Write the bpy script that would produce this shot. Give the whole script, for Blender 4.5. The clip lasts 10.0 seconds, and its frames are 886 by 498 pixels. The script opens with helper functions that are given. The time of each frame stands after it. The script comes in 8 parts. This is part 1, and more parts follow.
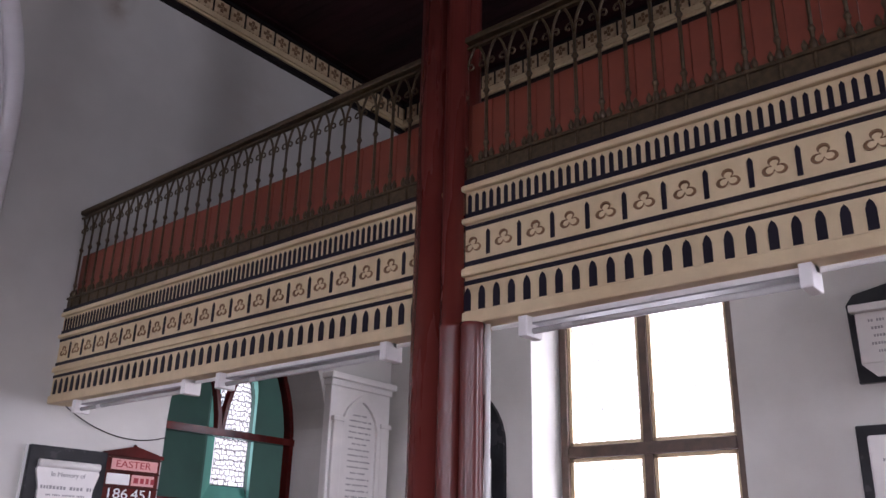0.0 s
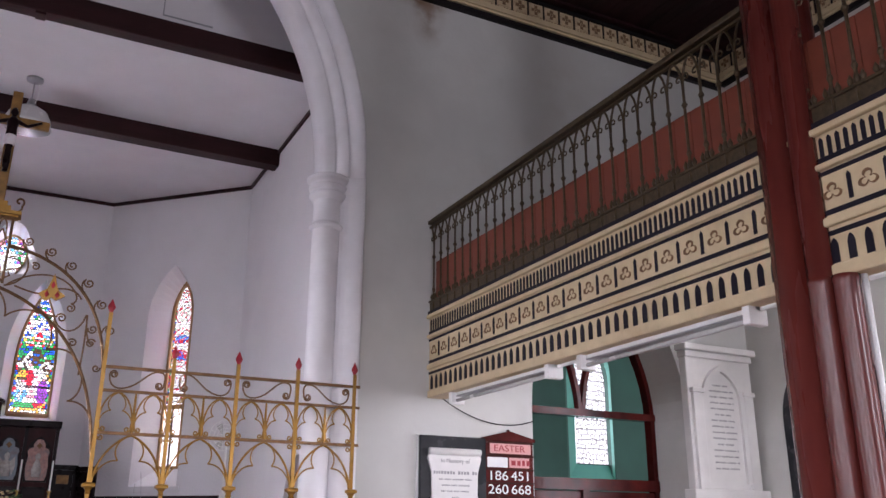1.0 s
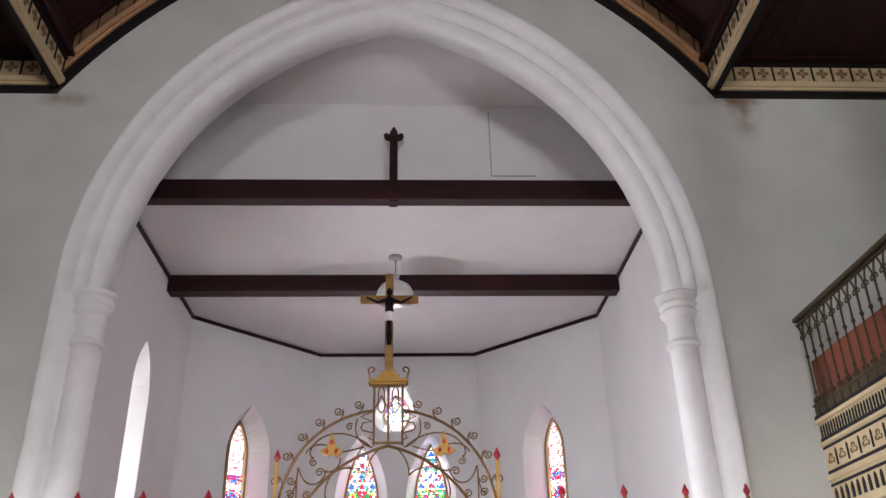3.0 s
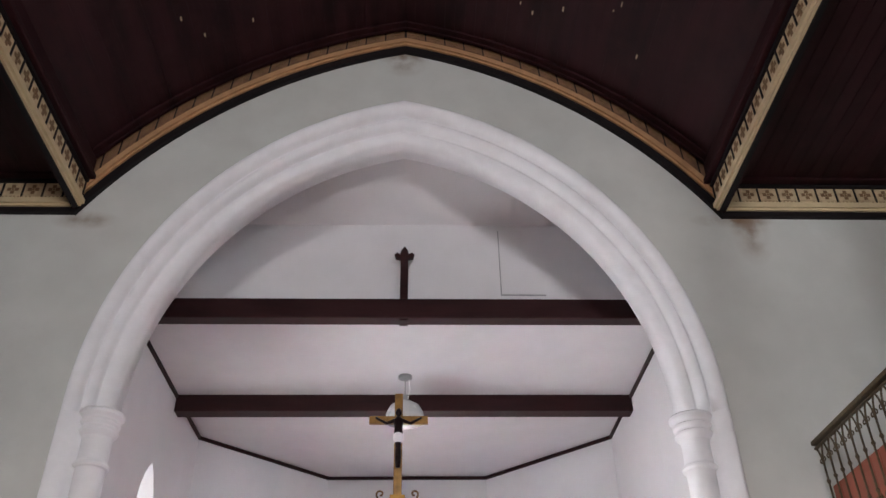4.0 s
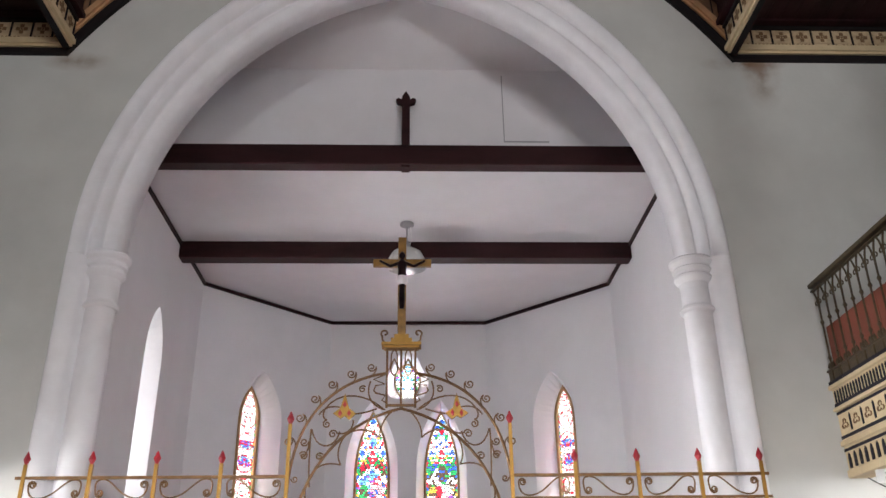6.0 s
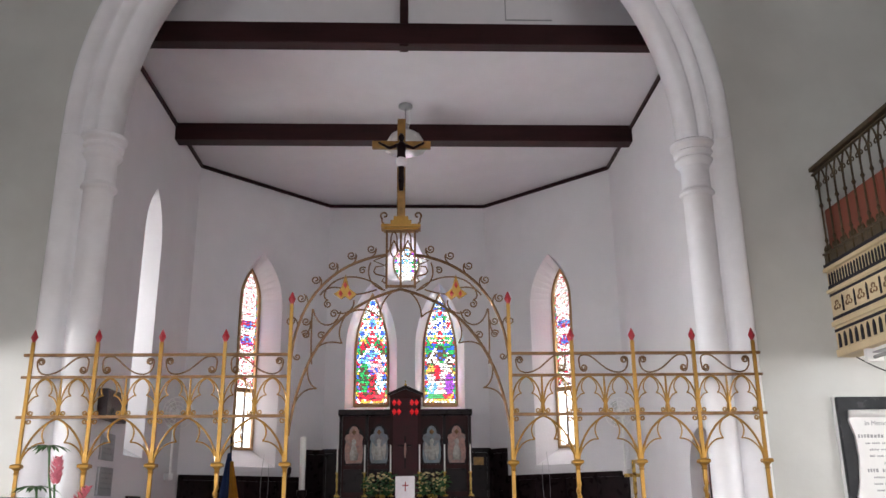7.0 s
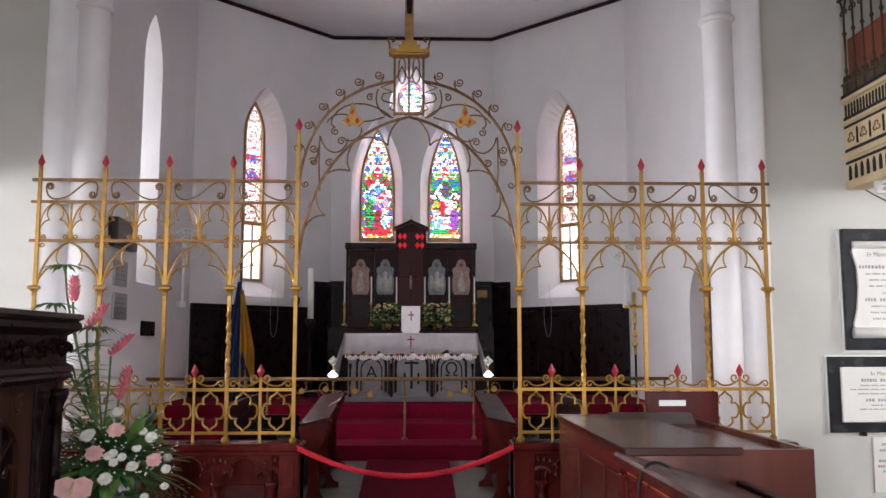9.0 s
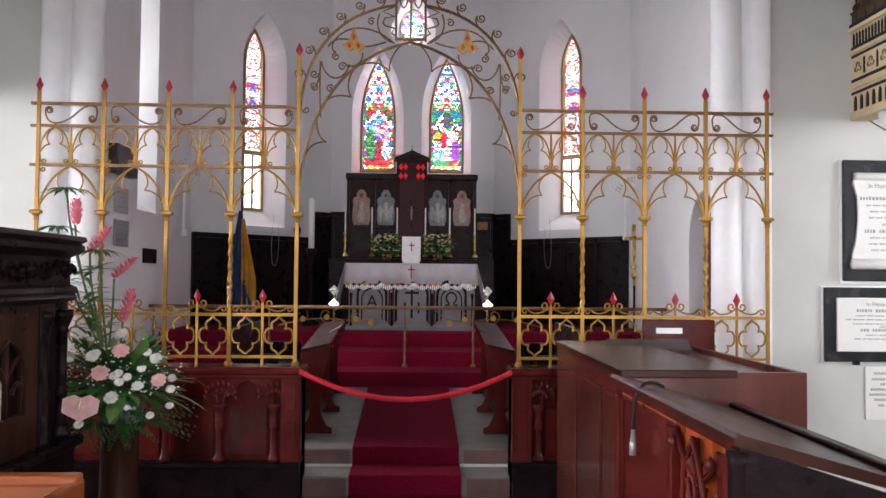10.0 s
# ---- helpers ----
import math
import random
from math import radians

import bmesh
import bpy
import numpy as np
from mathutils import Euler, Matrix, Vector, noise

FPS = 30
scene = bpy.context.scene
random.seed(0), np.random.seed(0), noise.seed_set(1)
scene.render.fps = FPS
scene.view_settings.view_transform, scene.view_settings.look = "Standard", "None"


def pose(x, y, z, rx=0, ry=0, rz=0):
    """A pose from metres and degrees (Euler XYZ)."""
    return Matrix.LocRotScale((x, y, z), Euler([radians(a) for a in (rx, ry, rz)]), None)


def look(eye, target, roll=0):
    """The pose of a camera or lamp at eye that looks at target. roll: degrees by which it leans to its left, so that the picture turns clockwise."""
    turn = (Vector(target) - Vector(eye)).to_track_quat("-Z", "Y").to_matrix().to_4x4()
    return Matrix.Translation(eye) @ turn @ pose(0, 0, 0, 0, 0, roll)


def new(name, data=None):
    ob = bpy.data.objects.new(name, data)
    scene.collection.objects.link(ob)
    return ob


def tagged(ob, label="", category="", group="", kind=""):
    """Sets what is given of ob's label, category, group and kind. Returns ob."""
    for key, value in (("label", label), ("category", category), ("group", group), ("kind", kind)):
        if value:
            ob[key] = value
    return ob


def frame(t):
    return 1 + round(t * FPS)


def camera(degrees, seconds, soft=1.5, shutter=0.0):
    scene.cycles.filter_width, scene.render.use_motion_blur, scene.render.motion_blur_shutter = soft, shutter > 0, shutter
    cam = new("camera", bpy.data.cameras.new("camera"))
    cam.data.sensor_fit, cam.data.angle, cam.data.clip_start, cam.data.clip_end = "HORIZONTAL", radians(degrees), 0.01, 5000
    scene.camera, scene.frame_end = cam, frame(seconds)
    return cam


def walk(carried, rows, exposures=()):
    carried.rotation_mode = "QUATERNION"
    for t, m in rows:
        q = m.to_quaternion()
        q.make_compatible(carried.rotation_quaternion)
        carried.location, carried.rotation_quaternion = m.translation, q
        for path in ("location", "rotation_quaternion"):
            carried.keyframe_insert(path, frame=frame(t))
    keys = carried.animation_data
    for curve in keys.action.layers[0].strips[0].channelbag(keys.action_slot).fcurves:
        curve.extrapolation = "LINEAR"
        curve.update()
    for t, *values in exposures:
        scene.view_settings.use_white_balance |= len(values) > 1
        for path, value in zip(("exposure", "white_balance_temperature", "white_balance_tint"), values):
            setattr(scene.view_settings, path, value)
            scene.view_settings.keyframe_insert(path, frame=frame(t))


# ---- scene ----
cam = camera(55.5, 10.0)
PATH = [
    (0, (0.405, 0.13, 1.885), (1.8404, 1.3393, 2.5759), 1.46),
    (0.5, (0.375, 0.22, 1.85), (1.5382, 1.7076, 2.5089), 1.23),
    (1, (0.277, 0.167, 1.868), (1.141, 1.856, 2.501), 0.3),
    (1.5, (0.199, 0.113, 1.889), (0.726, 1.920, 2.566), 0.1),
    (2, (0.151, 0.091, 1.891), (0.327, 1.931, 2.656), -1.2),
    (2.2, (0.150, 0.083, 1.893), (0.260, 1.914, 2.689), -1.8),
    (3.5, (0.144, 0.054, 1.900), (0.223, 1.781, 2.906), -1.2),
    (4, (0.152, 0.043, 1.89), (0.212, 1.684, 3.032), -0.9),
    (4.5, (0.148, 0.056, 1.879), (0.2, 1.673, 3.054), -0.9),
    (5, (0.147, 0.091, 1.862), (0.197, 1.761, 2.961), -0.8),
    (5.5, (0.133, 0.116, 1.853), (0.191, 1.867, 2.816), -0.8),
    (6.8, (0.092, 0.145, 1.834), (0.162, 2.036, 2.48), -0.6),
    (7, (0.098, 0.151, 1.832), (0.169, 2.061, 2.419), -0.6),
    (7.5, (0.088, 0.16, 1.808), (0.164, 2.103, 2.275), -0.6),
    (8, (0.069, 0.178, 1.779), (0.151, 2.138, 2.166), -0.4),
    (8.5, (0.061, 0.198, 1.754), (0.138, 2.174, 2.059), -0.2),
    (9, (0.056, 0.211, 1.728), (0.121, 2.198, 1.952), -0.0),
    (9.5, (0.059, 0.201, 1.7), (0.123, 2.194, 1.848), 0.3),
    (10, (0.053, 0.201, 1.672), (0.118, 2.199, 1.742), 0.5),
]
walk(cam, [(t, look(eye, target, roll)) for t, eye, target, roll in PATH],
     [(0, -0.53, 6050, 23), (0.5, -0.45, 6050, 23), (1, -0.12, 6150, 18), (1.5, 0.17, 6400, 10), (2.2, 0.35, 6500, 7), (3.5, 0.67, 6450, 6), (4.5, 0.79, 6400, 6), (5.5, 0.69, 6450, 5), (7, 0.22, 6500, 6), (8, 0.13, 6500, 6), (9, 0.15, 6450, 7), (10, 0.27, 6350, 8)])

# ---- light ----
world = bpy.data.worlds.new("sky")
scene.world = world
world.use_nodes = True
wn = world.node_tree
sky = wn.nodes.new("ShaderNodeTexSky")
sky.sky_type, sky.sun_disc = "NISHITA", False
sky.sun_elevation, sky.sun_rotation = radians(50), radians(200)
wn.links.new(sky.outputs[0], wn.nodes["Background"].inputs[0])
wn.nodes["Background"].inputs[1].default_value = 0.12

sun_data = bpy.data.lights.new("sun", "SUN")
sun_data.energy, sun_data.angle, sun_data.color = 2.0, radians(0.5), (1.0, 0.95, 0.88)
sun = new("sun", sun_data)
sun.rotation_euler = (radians(40), 0, radians(200))


def window_light(x, y, z, face, width, height, power, colour=(1.0, 0.975, 1.02)):
    """Daylight of the sky in a window's opening; face is the way into the room."""
    d = bpy.data.lights.new("window_light", "AREA")
    d.shape, d.size, d.size_y, d.energy, d.color = "RECTANGLE", width, height, power, colour
    ob = new("window_light", d)
    ob.matrix_world = Matrix.Translation((x, y, z)) @ Vector(face).to_track_quat("-Z", "Z").to_matrix().to_4x4()
    return ob


WEST, SOUTH, NORTH = -9.0, 7.36, -7.36
for wy in (3.76, -1.1, -6.0):
    window_light(SOUTH + 0.62, wy, 3.0, (-1, 0, 0), 2.1, 3.6, 480 if wy > 3 else 300)
    window_light(NORTH - 0.62, wy, 2.45, (1, 0, 0), 2.1, 2.4, 530)
# unseen west lamps added to brighten the east wall and arch from the front
for wx in (-5.3, 5.3):
    window_light(wx, WEST - 0.62, 2.4, (0, 1, 0), 2.0, 2.4, 400)
window_light(0, WEST - 0.62, 5.7, (0, 1, 0), 2.0, 2.4, 270)
# behind the coloured glass
TINTED = (1.0, 0.90, 0.925)
window_light(-0.56, 14.45, 4.4, (0, -1, 0), 1.1, 2.6, 165, TINTED)
window_light(0.54, 14.45, 4.4, (0, -1, 0), 1.1, 2.6, 165, TINTED)
window_light(0.0, 14.45, 6.1, (0, -1, 0), 0.9, 1.1, 75, TINTED)
window_light(-2.75, 13.15, 4.0, (1, -1, 0), 1.0, 3.4, 205, TINTED)
window_light(2.75, 13.15, 4.0, (-1, -1, 0), 1.0, 3.4, 205, TINTED)
window_light(-3.85, 10.06, 4.0, (1, 0, 0), 0.8, 3.4, 38)
window_light(7.3, 9.8, 3.5, (0, -1, 0), 0.9, 2.0, 40)
window_light(-3.75, 8.2, 2.4, (1, 0, 0), 0.8, 2.3, 380)

# ---- materials ----


def mat(name, colour, rough=0.6, metal=0.0, vary=0.12, scale=6.0, bump=0.15, bscale=60.0, dirt=None, dirt_scale=1.2, dirt_amount=0.35,
        coat=0.0, stretch=None, spec=0.5):
    """A painted, wooden or stone surface: two scales of colour change and a fine relief."""
    m = bpy.data.materials.new(name)
    m.use_nodes = True
    n, l = m.node_tree.nodes, m.node_tree.links
    b = n["Principled BSDF"]
    b.inputs["Roughness"].default_value, b.inputs["Metallic"].default_value = rough, metal
    b.inputs["Coat Weight"].default_value = coat
    b.inputs["Specular IOR Level"].default_value = spec
    tc = n.new("ShaderNodeTexCoord")
    mp = n.new("ShaderNodeMapping")
    l.new(tc.outputs["Object"], mp.inputs[0])
    if stretch:
        mp.inputs["Scale"].default_value = stretch
    fine = n.new("ShaderNodeTexNoise")
    fine.inputs["Scale"].default_value, fine.inputs["Detail"].default_value = scale, 6
    l.new(mp.outputs[0], fine.inputs[0])
    ramp = n.new("ShaderNodeMapRange")
    ramp.inputs[1].default_value, ramp.inputs[2].default_value = 0.3, 0.7
    ramp.inputs[3].default_value, ramp.inputs[4].default_value = 1 - vary, 1 + vary
    l.new(fine.outputs[0], ramp.inputs[0])
    mul = n.new("ShaderNodeMix")
    mul.data_type, mul.blend_type = "RGBA", "MULTIPLY"
    mul.inputs[0].default_value = 1.0
    mul.inputs[6].default_value = (*colour, 1)
    l.new(ramp.outputs[0], mul.inputs[7])
    last = mul.outputs[2]
    if dirt:
        big = n.new("ShaderNodeTexNoise")
        big.inputs["Scale"].default_value, big.inputs["Detail"].default_value, big.inputs["Roughness"].default_value = dirt_scale, 7, 0.65
        l.new(tc.outputs["Object"], big.inputs[0])
        br = n.new("ShaderNodeMapRange")
        br.inputs[1].default_value, br.inputs[2].default_value = 0.48, 0.75
        br.inputs[3].default_value, br.inputs[4].default_value = 0.0, dirt_amount
        l.new(big.outputs[0], br.inputs[0])
        mx = n.new("ShaderNodeMix")
        mx.data_type = "RGBA"
        l.new(br.outputs[0], mx.inputs[0])
        l.new(last, mx.inputs[6])
        mx.inputs[7].default_value = (*dirt, 1)
        last = mx.outputs[2]
    l.new(last, b.inputs["Base Color"])
    rr = n.new("ShaderNodeMapRange")
    rr.inputs[3].default_value, rr.inputs[4].default_value = max(rough - 0.12, 0.03), min(rough + 0.12, 1)
    l.new(fine.outputs[0], rr.inputs[0])
    l.new(rr.outputs[0], b.inputs["Roughness"])
    if bump:
        bn = n.new("ShaderNodeTexNoise")
        bn.inputs["Scale"].default_value, bn.inputs["Detail"].default_value = bscale, 4
        l.new(mp.outputs[0], bn.inputs[0])
        bp = n.new("ShaderNodeBump")
        bp.inputs["Strength"].default_value, bp.inputs["Distance"].default_value = bump, 0.01
        l.new(bn.outputs[0], bp.inputs["Height"])
        l.new(bp.outputs[0], b.inputs["Normal"])
    return m


def glow(name, colour, strength):
    m = bpy.data.materials.new(name)
    m.use_nodes = True
    b = m.node_tree.nodes["Principled BSDF"]
    b.inputs["Base Color"].default_value = (*[c * 0.4 for c in colour], 1)
    b.inputs["Emission Color"].default_value, b.inputs["Emission Strength"].default_value = (*colour, 1), strength
    return m


def stained(name, colour):
    """A piece of coloured glass, uneven in tone, that lets daylight through."""
    m = bpy.data.materials.new(name)
    m.use_nodes = True
    n, l = m.node_tree.nodes, m.node_tree.links
    n.remove(n["Principled BSDF"])
    tr, gl, mix = n.new("ShaderNodeBsdfTransparent"), n.new("ShaderNodeBsdfGlossy"), n.new("ShaderNodeMixShader")
    gl.inputs["Roughness"].default_value = 0.15
    mix.inputs[0].default_value = 0.05
    tc, no, mr, mu = n.new("ShaderNodeTexCoord"), n.new("ShaderNodeTexNoise"), n.new("ShaderNodeMapRange"), n.new("ShaderNodeMix")
    no.inputs["Scale"].default_value = 22
    mr.inputs[1].default_value, mr.inputs[2].default_value, mr.inputs[3].default_value, mr.inputs[4].default_value = 0.3, 0.7, 0.7, 1.1
    mu.data_type, mu.blend_type = "RGBA", "MULTIPLY"
    mu.inputs[0].default_value, mu.inputs[6].default_value = 1.0, (*colour, 1)
    l.new(tc.outputs["Object"], no.inputs[0])
    l.new(no.outputs[0], mr.inputs[0])
    l.new(mr.outputs[0], mu.inputs[7])
    l.new(mu.outputs[2], tr.inputs[0])
    l.new(tr.outputs[0], mix.inputs[1])
    l.new(gl.outputs[0], mix.inputs[2])
    l.new(mix.outputs[0], n["Material Output"].inputs[0])
    return m


M_WALL = mat("cream_plaster", (0.57, 0.57, 0.545), 0.75, vary=0.05, scale=2.5, bump=0.12, bscale=22, dirt=(0.43, 0.42, 0.39), dirt_scale=0.55, dirt_amount=0.45)


def stained_shaded_plaster(m, spots):
    """Brown seepage stains with ragged edges, and painted shade; a spot is (x, y, z, width, height, strength)."""
    n, l = m.node_tree.nodes, m.node_tree.links
    b = n["Principled BSDF"]
    last = b.inputs["Base Color"].links[0].from_socket
    tc, no = n.new("ShaderNodeTexCoord"), n.new("ShaderNodeTexNoise")
    no.inputs["Scale"].default_value, no.inputs["Detail"].default_value = 5, 6
    l.new(tc.outputs["Object"], no.inputs[0])
    for x, y, z, w, h, k in spots:
        mp, gr, mr, mu, mx = n.new("ShaderNodeMapping"), n.new("ShaderNodeTexGradient"), n.new("ShaderNodeMapRange"), n.new("ShaderNodeMath"), n.new("ShaderNodeMix")
        mp.vector_type = "TEXTURE"
        mp.inputs["Location"].default_value, mp.inputs["Scale"].default_value = (x, y, z), (w, 1, h)
        gr.gradient_type = "SPHERICAL"
        l.new(tc.outputs["Object"], mp.inputs[0])
        l.new(mp.outputs[0], gr.inputs[0])
        l.new(no.outputs[0], mr.inputs[0])
        mr.inputs[1].default_value, mr.inputs[2].default_value, mr.inputs[3].default_value, mr.inputs[4].default_value = 0.35, 0.65, 0.1, k
        mu.operation = "MULTIPLY"
        l.new(gr.outputs["Fac"], mu.inputs[0])
        l.new(mr.outputs[0], mu.inputs[1])
        mx.data_type = "RGBA"
        l.new(mu.outputs[0], mx.inputs[0])
        l.new(last, mx.inputs[6])
        mx.inputs[7].default_value = (0.20, 0.12, 0.07, 1)
        last = mx.outputs[2]
    l.new(last, b.inputs["Base Color"])


# the last, broad weak spot paints the shadow on the upper aisle wall
stained_shaded_plaster(M_WALL, ((0.0, 6.72, 9.22, 0.32, 0.34, 1.3), (3.45, 6.72, 6.75, 0.22, 0.40, 0.9), (3.3, 6.72, 6.9, 0.45, 0.10, 1.2), (-3.1, 6.72, 6.86, 0.35, 0.12, 0.9), (5.0, 6.72, 6.4, 0.7, 1.1, 0.25)))
M_CHANCEL = mat("white_plaster", (0.72, 0.705, 0.725), 0.8, vary=0.04, scale=2.0, bump=0.25, bscale=30, dirt=(0.60, 0.57, 0.58), dirt_scale=0.5, dirt_amount=0.4)
M_ARCH = mat("white_gloss_paint", (0.82, 0.81, 0.835), 0.42, vary=0.04, scale=5, bump=0.2, bscale=18, dirt=(0.66, 0.63, 0.63), dirt_scale=1.5, dirt_amount=0.4)
M_CEIL = mat("white_boarding", (0.72, 0.70, 0.72), 0.7, vary=0.03, scale=3, bump=0.1, dirt=(0.63, 0.60, 0.60), dirt_scale=0.6, dirt_amount=0.3)
M_VAULT = mat("dark_stained_boards", (0.024, 0.007, 0.009), 0.6, spec=0.15, vary=0.5, scale=5, bump=0.3, bscale=25, stretch=(1, 0.15, 1), dirt=(0.05, 0.018, 0.018), dirt_scale=3, dirt_amount=0.4)
M_BEAM = mat("dark_brown_beam", (0.026, 0.007, 0.008), 0.5, spec=0.2, vary=0.3, scale=8, bump=0.2, stretch=(0.2, 1, 1))
M_BLACK = mat("black_paint", (0.010, 0.007, 0.008), 0.6, spec=0.2, vary=0.2, bump=0.1)
M_CREAM = mat("cream_paint", (0.62, 0.50, 0.31), 0.55, vary=0.08, scale=8, bump=0.15, dirt=(0.42, 0.28, 0.14), dirt_scale=2.2, dirt_amount=0.5)
M_NAVY = mat("blue_black_paint_and_slot_shade", (0.011, 0.009, 0.017), 0.5, vary=0.2, bump=0.1, spec=0.2)
M_OCHRE = mat("brown_stencil_paint", (0.19, 0.105, 0.048), 0.6, vary=0.2, bump=0.1)
M_TERRA = mat("terracotta_board", (0.215, 0.050, 0.026), 0.6, vary=0.15, scale=5, bump=0.1, dirt=(0.16, 0.035, 0.02), dirt_scale=2.0)
M_IRON = mat("bronzed_iron", (0.075, 0.052, 0.026), 0.5, 0.4, vary=0.35, scale=30, bump=0.2)
M_GOLD = mat("gold_paint", (0.33, 0.175, 0.029), 0.36, 0.5, vary=0.18, scale=18, bump=0.12, dirt=(0.28, 0.15, 0.03), dirt_scale=9, dirt_amount=0.5)
M_GILT = mat("dull_gilt", (0.175, 0.092, 0.036), 0.45, 0.5, vary=0.35, scale=20, bump=0.2)
M_RED = mat("red_enamel", (0.34, 0.010, 0.022), 0.35, vary=0.15, bump=0.05)
M_MAHOG = mat("mahogany", (0.082, 0.0112, 0.0095), 0.2, vary=0.45, scale=5, bump=0.10, bscale=30, stretch=(1, 1, 0.12), spec=0.16, coat=0.04, dirt=(0.016, 0.004, 0.005), dirt_scale=1.7, dirt_amount=0.95)
M_DARKRED = mat("dark_red_brown_wood", (0.026, 0.0048, 0.0055), 0.35, vary=0.4, scale=8, bump=0.15, spec=0.08, stretch=(1, 1, 0.2))
M_CUPB = mat("brown_mahogany", (0.105, 0.026, 0.018), 0.22, vary=0.4, scale=4, bump=0.08, bscale=30, stretch=(1, 1, 0.12), spec=0.25, coat=0.05, dirt=(0.045, 0.011, 0.009), dirt_scale=1.5, dirt_amount=0.7)
M_MAHOGX = mat("mahogany_lengthwise", (0.046, 0.0155, 0.0115), 0.24, vary=0.4, scale=5, bump=0.08, stretch=(0.6, 0.12, 1), spec=0.13, dirt=(0.014, 0.006, 0.006), dirt_scale=2.5, dirt_amount=0.6)
M_OAK = mat("black_oak", (0.011, 0.0055, 0.0065), 0.3, vary=0.4, scale=9, bump=0.25, bscale=40, spec=0.09)
M_PEW = mat("orange_varnished_wood", (0.25, 0.066, 0.019), 0.3, vary=0.35, scale=5, bump=0.05, stretch=(0.12, 1, 1), coat=0.25, spec=0.3)
M_COLUMN = mat("red_brown_gloss", (0.135, 0.027, 0.021), 0.28, vary=0.3, scale=4, bump=0.12, bscale=14, stretch=(1, 1, 0.1), coat=0.08, spec=0.35, dirt=(0.045, 0.010, 0.014), dirt_scale=1.6)
M_CARPET = mat("red_carpet", (0.165, 0.0035, 0.022), 0.95, vary=0.25, scale=60, bump=0.6, bscale=260, dirt=(0.055, 0.003, 0.007), dirt_scale=3, spec=0.1)
M_ROPE = mat("red_rope", (0.60, 0.010, 0.032), 0.7, vary=0.2, bump=0.3)
M_STONE = mat("grey_floor_stone", (0.19, 0.178, 0.162), 0.4, vary=0.3, scale=6, bump=0.2, dirt=(0.07, 0.065, 0.06))
M_RISER = mat("brown_step_stone", (0.15, 0.075, 0.068), 0.4, vary=0.3, scale=5, bump=0.25, dirt=(0.07, 0.05, 0.048), dirt_scale=3)
M_TILE = mat("red_brown_floor_tile", (0.13, 0.06, 0.045), 0.4, vary=0.2, scale=6, bump=0.1)
M_MARBLE = mat("white_marble", (0.74, 0.73, 0.71), 0.35, vary=0.05, scale=4, bump=0.05, dirt=(0.55, 0.54, 0.53), dirt_scale=2.5, dirt_amount=0.35)
M_BSLATE = mat("black_marble", (0.015, 0.016, 0.019), 0.25, vary=0.3, scale=5, bump=0.05, spec=0.25, dirt=(0.045, 0.045, 0.05), dirt_scale=4)
M_INK = mat("engraved_lead", (0.28, 0.28, 0.285), 0.6, vary=0.1, bump=0)
M_WHITE = mat("white_paint", (0.80, 0.80, 0.79), 0.45, vary=0.05, bump=0.03)
M_PINK = mat("pink_card", (0.70, 0.34, 0.32), 0.6, vary=0.06, bump=0)
M_CLOTH = mat("white_linen", (0.78, 0.73, 0.76), 0.85, vary=0.05, scale=20, bump=0.2, bscale=120)
M_BRASS = mat("brass", (0.62, 0.42, 0.12), 0.28, 0.9, vary=0.15, scale=20, bump=0.05)
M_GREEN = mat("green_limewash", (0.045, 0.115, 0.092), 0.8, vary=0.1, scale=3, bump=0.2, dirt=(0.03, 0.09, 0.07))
# much lighter version of the side room's green, for the window reveal
M_GREENL = mat("pale_green", (0.14, 0.42, 0.34), 0.7, vary=0.06, bump=0.1)
M_LEAD = mat("window_lead", (0.02, 0.02, 0.022), 0.6, vary=0.1, bump=0)
M_BROWNW = mat("warm_brown_wood", (0.034, 0.0135, 0.009), 0.35, vary=0.5, scale=7, bump=0.25, stretch=(1, 1, 0.2), spec=0.08)
M_SASH = mat("window_wood", (0.075, 0.045, 0.030), 0.45, vary=0.3, scale=10, bump=0.1)
M_OCHREST = mat("ochre_stone", (0.38, 0.22, 0.10), 0.7, vary=0.2, bump=0.2)
M_GREY = mat("grey_metal", (0.35, 0.35, 0.36), 0.4, 0.6, vary=0.1, bump=0)
M_FLAGB = mat("blue_flag_cloth", (0.012, 0.035, 0.12), 0.85, vary=0.15, bump=0.1)
M_FLAGY = mat("yellow_flag_cloth", (0.50, 0.24, 0.02), 0.85, vary=0.15, bump=0.1)
M_LEAF = mat("leaf_green", (0.035, 0.115, 0.03), 0.45, vary=0.4, scale=14, bump=0.1)
M_LEAFL = mat("pale_leaf_green", (0.12, 0.22, 0.055), 0.45, vary=0.4, scale=14, bump=0.1)
M_PETW = mat("white_petals", (0.80, 0.79, 0.74), 0.6, vary=0.08, bump=0.1)
M_PETP = mat("pink_petals", (0.80, 0.47, 0.46), 0.55, vary=0.15, scale=20, bump=0.1)
M_GINGER = mat("ginger_pink", (0.66, 0.17, 0.22), 0.5, vary=0.25, scale=30, bump=0.1)
M_STEM = mat("stem_green", (0.05, 0.12, 0.03), 0.5, vary=0.2, bump=0)
M_RELIEFP = mat("pale_painted_relief", (0.42, 0.40, 0.37), 0.6, vary=0.3, scale=25, bump=0.4, bscale=40, dirt=(0.25, 0.16, 0.12), dirt_scale=12, dirt_amount=0.6)
